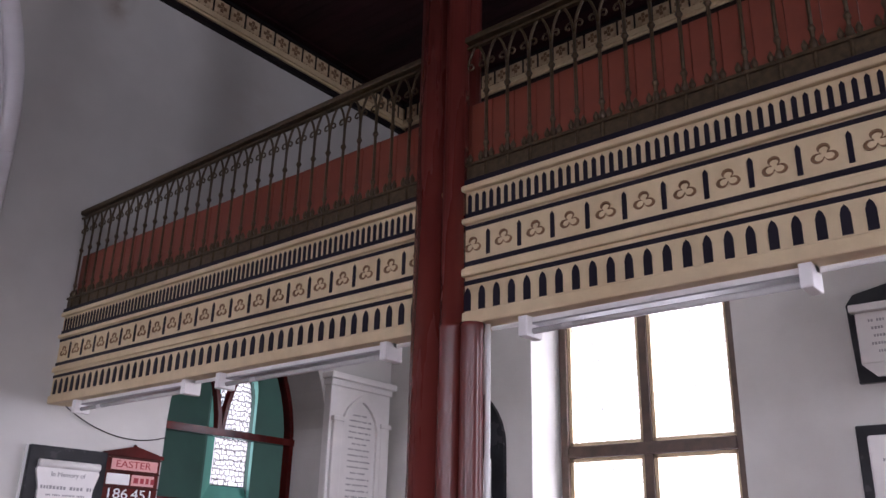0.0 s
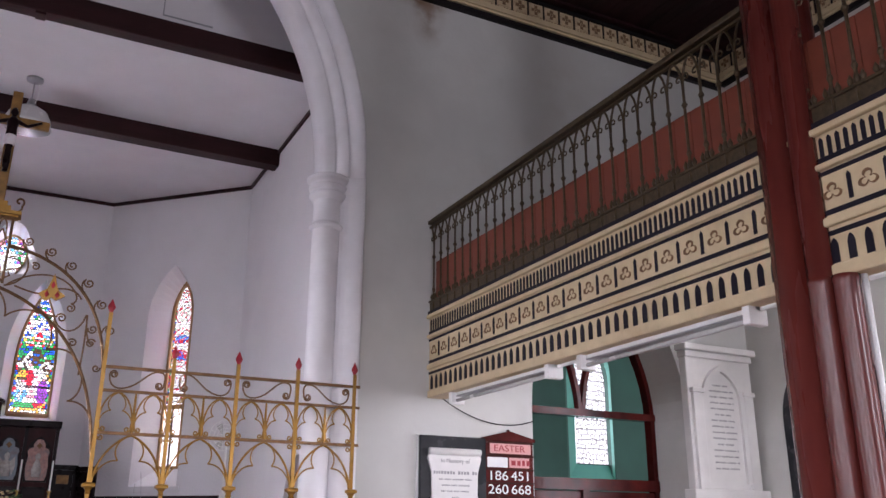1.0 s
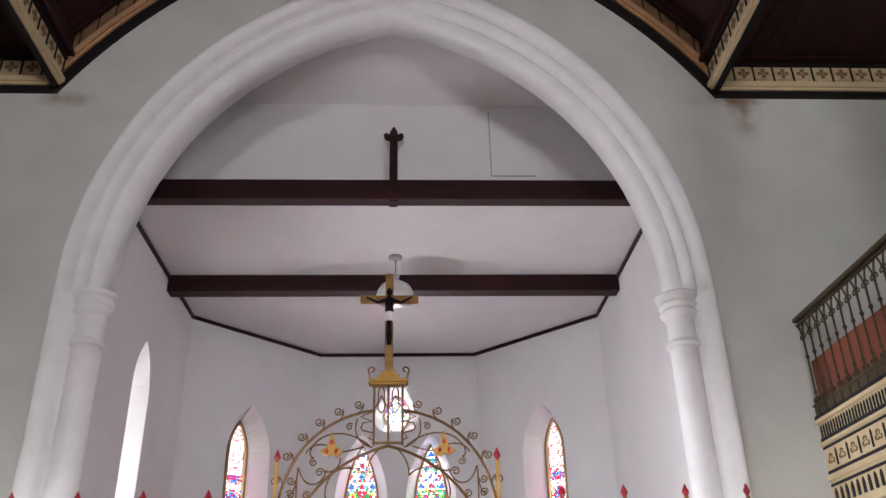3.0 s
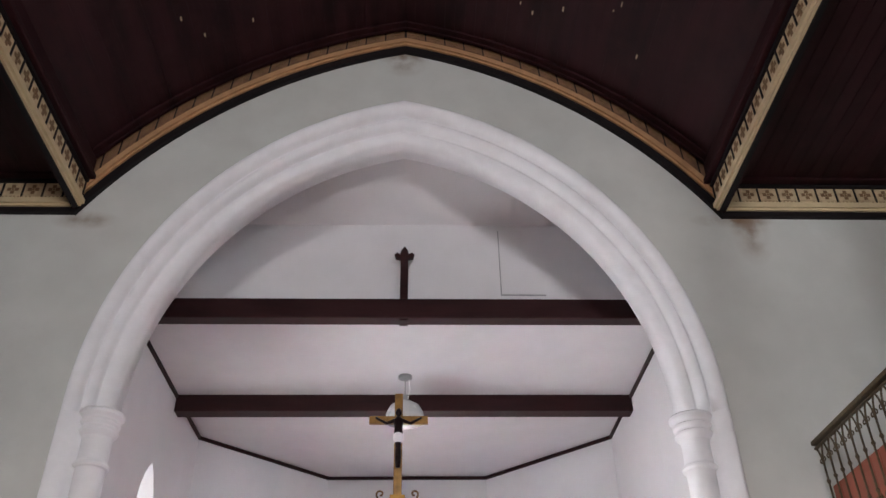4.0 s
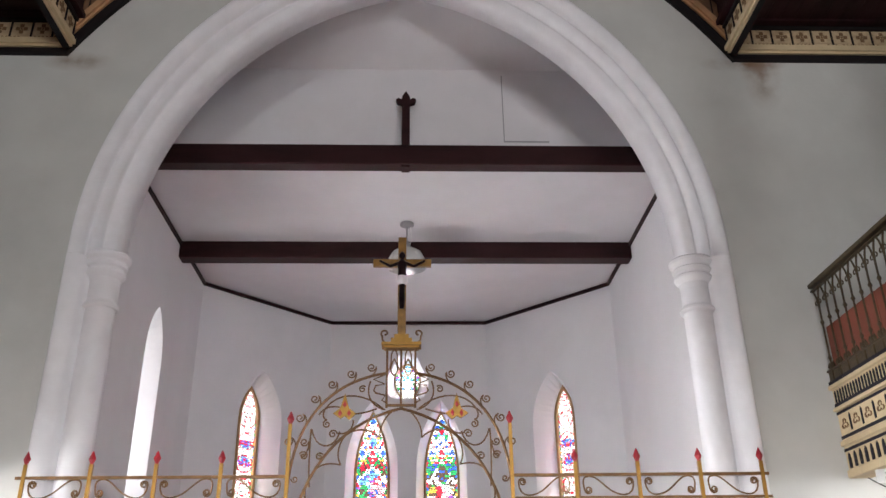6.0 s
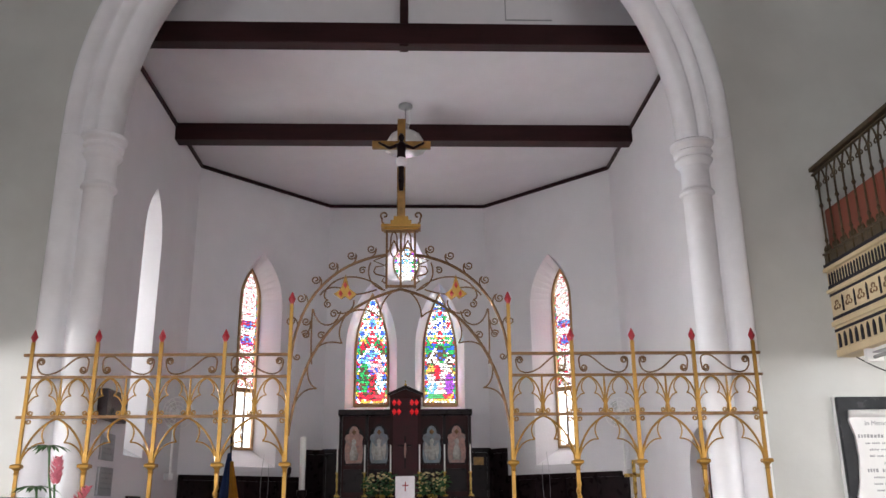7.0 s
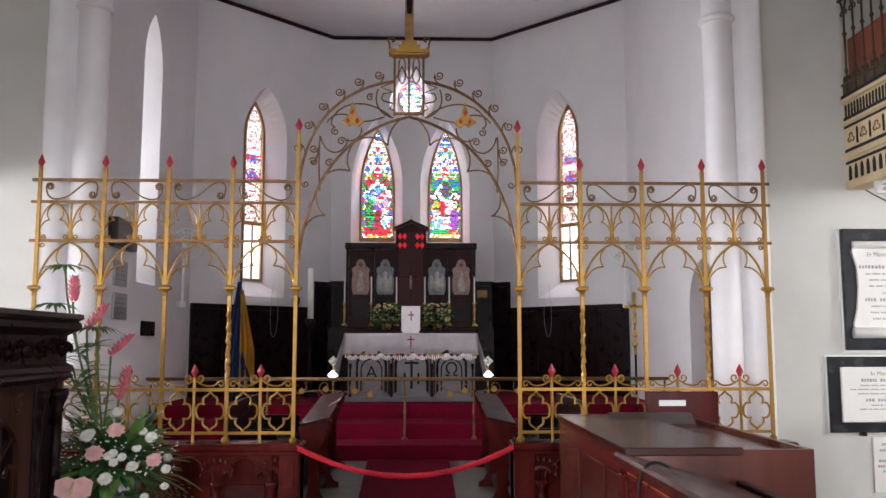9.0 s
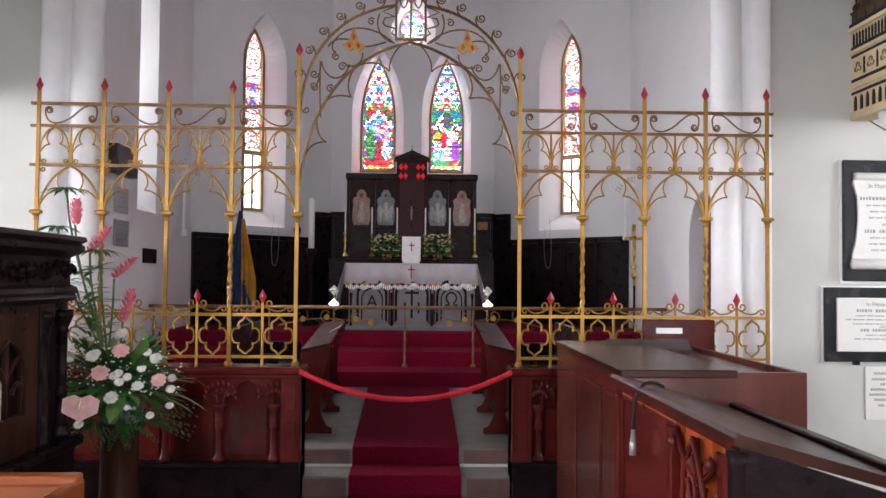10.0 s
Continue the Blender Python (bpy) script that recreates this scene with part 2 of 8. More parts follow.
M_RELIEF = mat("painted_relief", (0.20, 0.24, 0.27), 0.6, vary=0.25, scale=18, bump=0.5, bscale=30, dirt=(0.24, 0.11, 0.10), dirt_scale=7, dirt_amount=0.7)
M_SHADE = mat("frosted_shade", (0.50, 0.50, 0.49), 0.25, vary=0.03, bump=0)
M_DAY = glow("bright_overcast_sky", (1.0, 0.98, 0.98), 3.2)
# altar front's marble, with the shade on it put into a darker colour
M_SHADEDMARBLE = mat("shaded_marble", (0.13, 0.118, 0.13), 0.4, vary=0.25, scale=6, bump=0.05, dirt=(0.08, 0.075, 0.075), dirt_scale=6, dirt_amount=0.7)
M_PETY = mat("pale_yellow_petals", (0.62, 0.50, 0.26), 0.6, vary=0.3, scale=30, bump=0.1)
M_CROSS = mat("gilded_wood", (0.24, 0.125, 0.030), 0.4, 0.3, vary=0.3, scale=20, bump=0.15)
M_RELIEFW = mat("rose_painted_relief", (0.36, 0.20, 0.17), 0.6, vary=0.3, scale=22, bump=0.5, bscale=30, dirt=(0.10, 0.16, 0.18), dirt_scale=9, dirt_amount=0.8)
M_DRAPE = mat("dark_red_panel", (0.035, 0.004, 0.007), 0.6, vary=0.3, scale=10, bump=0.15, spec=0.3)
M_LIT = glow("lit_bulb", (1.0, 0.98, 0.94), 3.5)
# dark red petals; the faint glow is added to brighten them, no lamp inside
M_REDGLOW = glow("red_lit_glass", (1.0, 0.01, 0.02), 0.30)

GLASS = [stained("glass_" + k, c) for k, c in (
    ("white", (0.70, 0.69, 0.70)), ("ruby", (0.46, 0.008, 0.03)), ("blue", (0.02, 0.09, 0.46)), ("sky", (0.14, 0.36, 0.60)),
    ("green", (0.02, 0.28, 0.08)), ("gold", (0.58, 0.34, 0.05)), ("violet", (0.24, 0.05, 0.38)), ("rose", (0.58, 0.26, 0.30)),
    ("brown", (0.10, 0.045, 0.02)), ("pale", (0.55, 0.58, 0.50)), ("clear", (0.9, 0.9, 0.9)))]
WHITE_G, RUBY, BLUE, SKY, GREEN_G, GOLD_G, VIOLET, ROSE, BROWN, PALE, CLEAR = range(11)

# ---- building helpers ----


def part(name, bm, material, parent=None, label="", smooth=False):
    """Links a bmesh as one mesh object under a thing or a part."""
    bmesh.ops.recalc_face_normals(bm, faces=bm.faces)
    me = bpy.data.meshes.new(name)
    bm.to_mesh(me)
    bm.free()
    for mt in (material if isinstance(material, (list, tuple)) else [material]):
        me.materials.append(mt)
    if smooth:
        for p in me.polygons:
            p.use_smooth = True
    ob = new(name, me)
    if parent is not None:
        ob.parent = parent
    if label:
        ob["label"] = label
    return ob


def again(ob, m, parent=None):
    """One more piece on the same mesh."""
    o = new(ob.name.split(".")[0], ob.data)
    o.parent = parent if parent is not None else ob.parent
    o.matrix_basis = m
    return o


def thing(name, label, category, at=(0, 0, 0), group="", kind=""):
    e = new(name)
    e.location = at
    e.empty_display_size = 0.1
    return tagged(e, label, category, group, kind)


def setting(ob, label, category):
    return tagged(ob, label, category, kind="structure")


def box(bm, x0, x1, y0, y1, z0, z1, bevel=0.0):
    vs = [bm.verts.new((x, y, z)) for z in (z0, z1) for x, y in ((x0, y0), (x1, y0), (x1, y1), (x0, y1))]
    fs = [bm.faces.new([vs[i] for i in f]) for f in ((3, 2, 1, 0), (4, 5, 6, 7), (0, 1, 5, 4), (1, 2, 6, 5), (2, 3, 7, 6), (3, 0, 4, 7))]
    if bevel:
        es = {e for f in fs for e in f.edges}
        bmesh.ops.bevel(bm, geom=list(es), offset=bevel, segments=2, profile=0.5, affect="EDGES", clamp_overlap=True)
    return bm


def nb(*args, **kw):
    bm = bmesh.new()
    return box(bm, *args, **kw) if args else bm


def prism(bm, pts, to3, d0, d1):
    """A flat outline pushed through from depth d0 to d1; to3(u, v, d) gives the place."""
    a = [bm.verts.new(to3(u, v, d0)) for u, v in pts]
    b = [bm.verts.new(to3(u, v, d1)) for u, v in pts]
    bm.faces.new(a)
    bm.faces.new(b[::-1])
    n = len(pts)
    for i in range(n):
        j = (i + 1) % n
        if (a[i].co - a[j].co).length > 1e-6:
            bm.faces.new((a[i], a[j], b[j], b[i]))
    return bm


def xz(u, v, d):
    return (u, d, v)


def yz(u, v, d):
    return (d, u, v)


def tube(bm, pts, r, seg=6, closed=False, flat=1.0):
    """A rod along points; r is a number or one for each point."""
    pts = [Vector(p) for p in pts]
    n = len(pts)
    rings = []
    up = None
    for i, p in enumerate(pts):
        t = (pts[(i + 1) % n] - pts[i - 1]) if closed else (pts[min(i + 1, n - 1)] - pts[max(i - 1, 0)])
        t.normalize()
        if up is None:
            up = Vector((0, 1, 0)) if abs(t.y) < 0.8 else Vector((0, 0, 1))
        side = t.cross(up)
        side.normalize()
        up = side.cross(t)
        up.normalize()
        rr = r[i] if isinstance(r, (list, tuple)) else r
        rings.append([bm.verts.new(p + side * rr * math.cos(2 * math.pi * k / seg) + up * rr * flat * math.sin(2 * math.pi * k / seg)) for k in range(seg)])
    for i in range(n if closed else n - 1):
        a, b = rings[i], rings[(i + 1) % n]
        for k in range(seg):
            bm.faces.new((a[k], a[(k + 1) % seg], b[(k + 1) % seg], b[k]))
    if not closed:
        bm.faces.new(rings[0][::-1])
        bm.faces.new(rings[-1])
    return bm


def lathe(bm, profile, at=(0, 0, 0), seg=16, sx=1.0, sy=1.0, arc=(0, 2 * math.pi)):
    """A turned body; profile is (radius, height) from bottom to top."""
    full = abs(arc[1] - arc[0] - 2 * math.pi) < 1e-6
    cnt = seg if full else seg + 1
    rings = [[bm.verts.new((at[0] + sx * r * math.cos(arc[0] + (arc[1] - arc[0]) * k / seg), at[1] + sy * r * math.sin(arc[0] + (arc[1] - arc[0]) * k / seg), at[2] + h)) for k in range(cnt)] for r, h in profile]
    for a, b in zip(rings, rings[1:]):
        for k in range(seg):
            j = (k + 1) % cnt
            bm.faces.new((a[k], a[j], b[j], b[k]))
    for ring, low in ((rings[0], True), (rings[-1], False)):
        if profile[0 if low else -1][0] > 1e-4:
            bm.faces.new(ring[::-1] if low else ring)
    return bm


def spiral(cx, cz, r0, r1, a0, a1, n=14):
    """Points of a flat scroll in the plane of x and z."""
    return [(cx + (r0 + (r1 - r0) * i / n) * math.cos(a0 + (a1 - a0) * i / n), cz + (r0 + (r1 - r0) * i / n) * math.sin(a0 + (a1 - a0) * i / n)) for i in range(n + 1)]


def curve(p0, p1, p2, p3, n=10):
    out = []
    for i in range(n + 1):
        t = i / n
        out.append(tuple((1 - t) ** 3 * a + 3 * t * (1 - t) ** 2 * b + 3 * t * t * (1 - t) * c + t ** 3 * d for a, b, c, d in zip(p0, p1, p2, p3)))
    return out


def pointed(cx, half, z0, zs, za, n=10):
    """Outline of a pointed opening, from its foot on the low side round to the other foot."""
    rise = za - zs
    c = (rise * rise - half * half) / (2 * half)
    R = half + c
    a1 = math.atan2(rise, c)
    arc = [(R * math.cos(a1 * i / n) - c, R * math.sin(a1 * i / n)) for i in range(n + 1)]
    left = [(cx - x, zs + z) for x, z in arc]
    right = [(cx + x, zs + z) for x, z in arc[::-1]][1:]
    return [(cx - half, z0)] + left + right + [(cx + half, z0)]


def keyhole(outer, holes):
    """One outline with its holes cut in by slits."""
    pts = list(outer)
    for h in holes:
        best = min(((i, j) for i in range(len(pts)) for j in range(len(h))), key=lambda q: (pts[q[0]][0] - h[q[1]][0]) ** 2 + (pts[q[0]][1] - h[q[1]][1]) ** 2)
        i, j = best
        pts = pts[:i + 1] + h[j:] + h[:j + 1] + pts[i:]
    return pts


def splayed_wall(name, label, to3, outer, openings, depth, material):
    """A wall whose openings narrow from the room's face to the glass."""
    bm = bmesh.new()

    def face(loops, d, flip):
        from_pts = [[bm.verts.new(to3(u, v, d)) for u, v in lp] for lp in loops]
        edges = []
        for lp in from_pts:
            for a, b in zip(lp, lp[1:] + lp[:1]):
                edges.append(bm.edges.new((a, b)))
        bmesh.ops.triangle_fill(bm, use_beauty=True, use_dissolve=False, edges=edges)
        return from_pts
    f = face([outer] + [o[0] for o in openings], 0.0, False)
    g = face([outer] + [o[1] for o in openings], depth, True)
    for a, b in zip(f, g):
        n = len(a)
        for i in range(n):
            j = (i + 1) % n
            bm.faces.new((a[i], a[j], b[j], b[i]))
    return setting(part(name, bm, material), label, "wall")


def clip(poly, outline):
    """The part of a polygon inside a convex outline given clockwise."""
    for (ax, ay), (bx, by) in zip(outline, outline[1:] + outline[:1]):
        out = []
        for i in range(len(poly)):
            p, q = poly[i - 1], poly[i]
            dp = (bx - ax) * (p[1] - ay) - (by - ay) * (p[0] - ax)
            dq = (bx - ax) * (q[1] - ay) - (by - ay) * (q[0] - ax)
            if (dp <= 0) != (dq <= 0):
                t = dp / (dp - dq)
                out.append((p[0] + t * (q[0] - p[0]), p[1] + t * (q[1] - p[1])))
            if dq <= 0:
                out.append(q)
        poly = out
        if len(poly) < 3:
            return []
    return poly


def glazing(parent, outline, to3, d, pick, size, seed, lead=0.004):
    """Coloured glass in small pieces held by lead; pick(u, v, edge) chooses the colour."""
    rnd = random.Random(seed)
    us, vs = [p[0] for p in outline], [p[1] for p in outline]
    u0, u1, v0, v1 = min(us), max(us), min(vs), max(vs)
    dx, dy = size, size * 0.87
    nx, ny = int((u1 - u0) / dx) + 3, int((v1 - v0) / dy) + 3
    jit = {}

    def corner(i, j):
        # corners of a honeycomb, shaken a little
        if (i, j) not in jit:
            jit[(i, j)] = ((rnd.random() - 0.5) * size * 0.42, (rnd.random() - 0.5) * size * 0.42)
        a = jit[(i, j)]
        return (u0 - dx + i * dx / 2 + a[0], v0 - dy + j * dy / 2 + (dy / 6 if (i + j) % 2 else -dy / 6) + a[1])
    bm, bl = bmesh.new(), bmesh.new()
    done = set()
    for r in range(ny):
        for c in range(nx):
            i, j = 2 * c + (r % 2), 2 * r
            cell = [corner(i, j), corner(i + 1, j), corner(i + 2, j), corner(i + 2, j + 2), corner(i + 1, j + 2), corner(i, j + 2)]
            got = clip(cell, outline)
            if len(got) < 3:
                continue
            cu, cv = sum(p[0] for p in got) / len(got), sum(p[1] for p in got) / len(got)
            edge = min(abs(cu - u0), abs(u1 - cu))
            fc = bm.faces.new([bm.verts.new(to3(u, v, d)) for u, v in got])
            fc.material_index = pick((cu - u0) / (u1 - u0), (cv - v0) / (v1 - v0), edge, random.Random(seed * 7919 + int(abs(2 * (cu - u0) / (u1 - u0) - 1) * 7.5) * 131 + int((cv - v0) / dy)))
            for a, b in zip(got, got[1:] + got[:1]):
                key = tuple(sorted(((round(a[0], 3), round(a[1], 3)), (round(b[0], 3), round(b[1], 3)))))
                if key in done or key[0] == key[1]:
                    continue
                done.add(key)
                t = Vector((b[0] - a[0], b[1] - a[1]))
                if t.length < 0.004:
                    continue
                s = Vector((-t.y, t.x)).normalized() * lead
                q = [(a[0] + s.x, a[1] + s.y), (b[0] + s.x, b[1] + s.y), (b[0] - s.x, b[1] - s.y), (a[0] - s.x, a[1] - s.y)]
                bl.faces.new([bl.verts.new(to3(u, v, d - 0.006)) for u, v in q])
    g = part("glass", bm, GLASS, parent)
    lead_ob = part("lead", bl, M_LEAD, parent)
    return g, lead_ob

# ---- nave: structure ----
W, WB = 6.72, 7.32
PLATE, ZC = 3.2, 6.93

setting(part("floor", nb(NORTH, SOUTH, WEST, 6.7, -0.2, 0.0), M_TILE), "dark red-brown tiled nave floor", "floor")

# the wall with the chancel arch: one outline that steps round both openings
arch_in = pointed(0, 2.825, 0.0, 4.95, 8.475, 40)
aisle_in = pointed(5.49, 0.935, 0.0, 2.95, 4.5, 10)


def vault_z(x, lift=0.0):
    """Height of the pointed vault's curve, lifted square to itself."""
    return ZC - 2.718 + math.sqrt((5.208 + lift) ** 2 - (abs(x) + 1.243) ** 2)


top = [(-3.2 + 6.4 * i / 24, vault_z(-3.2 + 6.4 * i / 24, 0.36)) for i in range(25)]
outline = [(NORTH, 0.0)] + arch_in + aisle_in + [(SOUTH, 0.0), (SOUTH, 7.35)] + top[::-1] + [(NORTH, 7.35)]
bm = prism(bmesh.new(), outline, xz, W, WB)
setting(part("wall_east", bm, M_WALL), "cream plaster wall pierced by a tall pointed arch", "wall")

# arch mouldings, swept from the outer edge to the inner
S_IN, S_OUT = (2.51, 8.08), (2.83, 8.48)


def roll(s0, s1, y0, y1, swell, n=7):
    """A round moulding from one edge to the other."""
    return [(s0 + (s1 - s0) * (0.5 - 0.5 * math.cos(math.pi * k / n)), y0 + (y1 - y0) * k / n - swell * math.sin(math.pi * k / n)) for k in range(n + 1)]


PROFILE = ([(0.0, W - 0.001), (0.0, W - 0.03)] + roll(0.01, 0.33, W - 0.045, W + 0.045, 0.05) + [(0.345, W + 0.075)] + roll(0.37, 0.64, W + 0.075, W + 0.13, 0.05)
           + [(0.655, W + 0.16)] + roll(0.68, 0.99, W + 0.16, W + 0.225, 0.03) + [(1.02, W + 0.26), (1.02, W + 0.45), (0.2, W + 0.46)])
arch = thing("chancel_arch", "white gloss-painted moulded chancel arch on round shafts", "arch", kind="structure")


CAP_Z = 4.84


def order(name, profile, low):
    """Mouldings above the springing (low: those of the jambs below it)."""
    bm = bmesh.new()
    rings = []
    for s, y in profile:
        half = S_OUT[0] + (S_IN[0] - S_OUT[0]) * s
        za = S_OUT[1] + (S_IN[1] - S_OUT[1]) * s
        pts = pointed(0, half, 0.0, 4.95, za, 40)
        ends = [(pts[1][0], CAP_Z), (pts[-2][0], CAP_Z)]
        pts = [pts[0], ends[0], ends[1], pts[-1]] if low else [ends[0]] + pts[1:-1] + [ends[1]]
        rings.append([(u, y, v) for u, v in pts])
    runs = [(0, 2), (2, 4)] if low else [(0, len(rings[0]))]
    for i0, i1 in runs:
        vv = [[bm.verts.new(p) for p in r[i0:i1]] for r in rings]
        for a, b in zip(vv, vv[1:]):
            for i in range(len(a) - 1):
                bm.faces.new((a[i], a[i + 1], b[i + 1], b[i]))
    part(name, bm, M_ARCH, arch, smooth=True)


order("archivolt", PROFILE, False)
JAMB = [(0.0, W - 0.001)] + roll(0.0, 0.50, W - 0.045, W + 0.03, 0.035) + [(0.55, W + 0.05), (0.62, W + 0.07), (0.70, W + 0.13), (0.78, W + 0.24), (0.84, W + 0.25), (0.88, W + 0.33), (0.96, W + 0.34), (0.96, W + 0.45), (0.2, W + 0.46)]
order("jamb", JAMB, True)
for sx in (-1, 1):
    cap = [(0.118, 0.0), (0.120, 4.345), (0.141, 4.353), (0.150, 4.372), (0.141, 4.395), (0.122, 4.405), (0.119, 4.58), (0.126, 4.615), (0.150, 4.64), (0.163, 4.66), (0.163, 4.68), (0.143, 4.695), (0.146, 4.71), (0.166, 4.725), (0.171, 4.745), (0.153, 4.76), (0.158, 4.775), (0.188, 4.80), (0.192, 4.825), (0.178, 4.842), (0.10, 4.86)]
    # the north capital sits a little higher
    cap = [(r, h + (0.035 if sx < 0 and h > 0 else 0.0)) for r, h in cap]
    # keep the edges of the rings crisp
    crisp = [cap[0]]
    for (r0, h0), (r1, h1) in zip(cap, cap[1:]):
        crisp += [(r0 + (r1 - r0) * k, h0 + (h1 - h0) * k) for k in (0.12, 0.88)] + [(r1, h1)]
    part("shaft", lathe(bmesh.new(), crisp, (sx * 2.532, W + 0.115, 0), 32), M_ARCH, arch, smooth=True)

# side walls, with a window in each bay
def bay_wall(name, x0, x1, label, zt):
    bm = bmesh.new()
    ys = [WEST]
    for wy in (-6.0, -1.1, 3.76):
        ys += [wy - 1.035, wy + 1.035]
    ys += [W]
    for i in range(0, len(ys), 2):
        box(bm, x0, x1, ys[i], ys[i + 1], 0, 7.4)
    for wy in (-6.0, -1.1, 3.76):
        box(bm, x0, x1, wy - 1.035, wy + 1.035, 0, 1.25)
        box(bm, x0, x1, wy - 1.035, wy + 1.035, zt, 7.4)
    return setting(part(name, bm, M_WALL), label, "wall")


bay_wall("wall_south", SOUTH, SOUTH + 0.55, "cream plaster side wall with tall windows", 4.75)
bay_wall("wall_north", NORTH - 0.55, NORTH, "plain cream plaster side wall with tall windows", 3.75)
# west wall with openings added only to let those lamps in
bm = nb(-4.3, 4.3, WEST - 0.5, WEST, 0, 4.4)
box(bm, -4.3, 4.3, WEST - 0.5, WEST, 7.0, 10)
box(bm, -4.3, -1.05, WEST - 0.5, WEST, 4.4, 7.0)
box(bm, 1.05, 4.3, WEST - 0.5, WEST, 4.4, 7.0)
for s in (-1, 1):
    box(bm, min(s * 6.3, s * 8.1), max(s * 6.3, s * 8.1), WEST - 0.5, WEST, 0, 10)
    box(bm, min(s * 4.3, s * 6.3), max(s * 4.3, s * 6.3), WEST - 0.5, WEST, 0, 1.2)
    box(bm, min(s * 4.3, s * 6.3), max(s * 4.3, s * 6.3), WEST - 0.5, WEST, 3.6, 10)
setting(part("wall_west", bm, M_WALL), "plain cream plaster end wall with three windows", "wall")


def sash_window(name, x, y, zt, inward):
    t = thing(name, "tall brown-framed sash window full of daylight", "window", (x, y, 0), kind="structure")
    w = 0.06
    part("frame", box(box(nb(-w, w, -0.93, -0.85, 1.25, zt), -w, w, 0.85, 0.93, 1.25, zt), -w, w, -0.85, 0.85, zt - 0.07, zt), M_SASH, t)
    part("sill", nb(-0.1, 0.1, -0.93, 0.93, 1.22, 1.30, bevel=0.01), M_SASH, t)
    part("mullion", nb(-0.045, 0.045, -0.045, 0.045, 1.3, zt - 0.07, bevel=0.006), M_SASH, t)
    part("transom", nb(-0.055, 0.055, -0.85, 0.85, 2.84, 2.955, bevel=0.008), M_SASH, t)
    for s in (-1, 1):
        for za, zb in ((1.30, 2.84), (2.955, zt - 0.07)):
            y0, y1 = sorted((s * 0.045, s * 0.85))
            bm = bmesh.new()
            for q in ((y0, y0 + 0.035, za, zb), (y1 - 0.035, y1, za, zb), (y0, y1, za, za + 0.035), (y0, y1, zb - 0.035, zb)):
                box(bm, -0.02, 0.02, *q)
            part("casement", bm, M_CREAM, t)
            pane = part("pane", nb(-0.003, 0.003, y0 + 0.03, y1 - 0.03, za + 0.03, zb - 0.03), GLASS[CLEAR], t)
            pane.visible_shadow = False
    for s in (-1, 1):
        part("reveal", prism(bmesh.new(), [(-inward * 0.1, s * 1.034), (inward * 0.418, s * 1.034), (-inward * 0.1, s * 0.93)], lambda u, v, d: (u, v, d), 1.25, zt), M_WALL, t, "splayed plaster reveal")
    return t


for i, wy in enumerate((3.76, -1.1, -6.0)):
    sash_window("window_%d" % (i + 1), SOUTH + 0.42, wy, 4.75, -1)
    sash_window("window_%d" % (i + 4), NORTH - 0.42, wy, 3.75, 1)

# unseen gallery shape added over the other aisle; it holds the low daylight down
bm = prism(bmesh.new(), [(-3.5, 2.96), (-3.5, 4.3), (-3.62, 4.3), (-3.62, 3.1), (NORTH, 5.1), (NORTH, 4.95)], xz, WEST, W - 0.002)
setting(part("light_blocker_north", bm, M_WALL), "unseen gallery-shaped light blocker added over the opposite aisle", "gallery")

# dark timber vault and aisle ceilings
bm = bmesh.new()
pts = [(-3.3 + 6.6 * i / 32, vault_z(-3.3 + 6.6 * i / 32, 0.33)) for i in range(33)]
prism(bm, pts + [(u, v + 0.25) for u, v in pts[::-1]], xz, WEST, W - 0.002)


def along(x, lift, width, y0, y1):
    """A flat rib lying on the boards, square to the curve."""
    sl = math.asin((x + 1.243) / 5.538)
    for sx in (-1, 1):
        pp = [(sx * (x + du * math.cos(sl) + dv * math.sin(sl)), vault_z(x, 0.33) - du * math.sin(sl) + dv * math.cos(sl)) for du, dv in ((-width, -lift), (width, -lift), (width, 0.02), (-width, 0.02))]
        prism(bm, pp, xz, y0, y1)


for k in range(26):
    along(0.10 + 0.112 * k, 0.003 + 0.003 * (k % 3 == 0), 0.011, WEST, W - 0.003)
# a dark moulding next to the end wall and along both springings
rib = [(-3.12 + 6.24 * i / 40) for i in range(41)]
for y0, y1, d in ((W - 0.20, W - 0.09, 0.028), (W - 0.13, W - 0.09, 0.045)):
    prism(bm, [(x, vault_z(x, 0.33 - d)) for x in rib] + [(x, vault_z(x, 0.35)) for x in rib[::-1]], xz, y0, y1)
setting(part("ceiling", bm, M_VAULT), "pointed barrel ceiling of dark stained boards", "ceiling")
for nm, xa, xb in (("ceiling_south", 3.25, SOUTH), ("ceiling_north", NORTH, -3.25)):
    bm = nb(xa, xb, WEST, W, 7.335, 7.45)
    for k in range(28):
        xx = xa + 0.14 + k * 0.145
        box(bm, xx - 0.008, xx, WEST, W - 0.09, 7.329, 7.3355)
    box(bm, xa, xb, W - 0.16, W - 0.09, 7.31, 7.335)
    setting(part(nm, bm, M_VAULT), "flat dark boarded aisle ceiling", "ceiling")


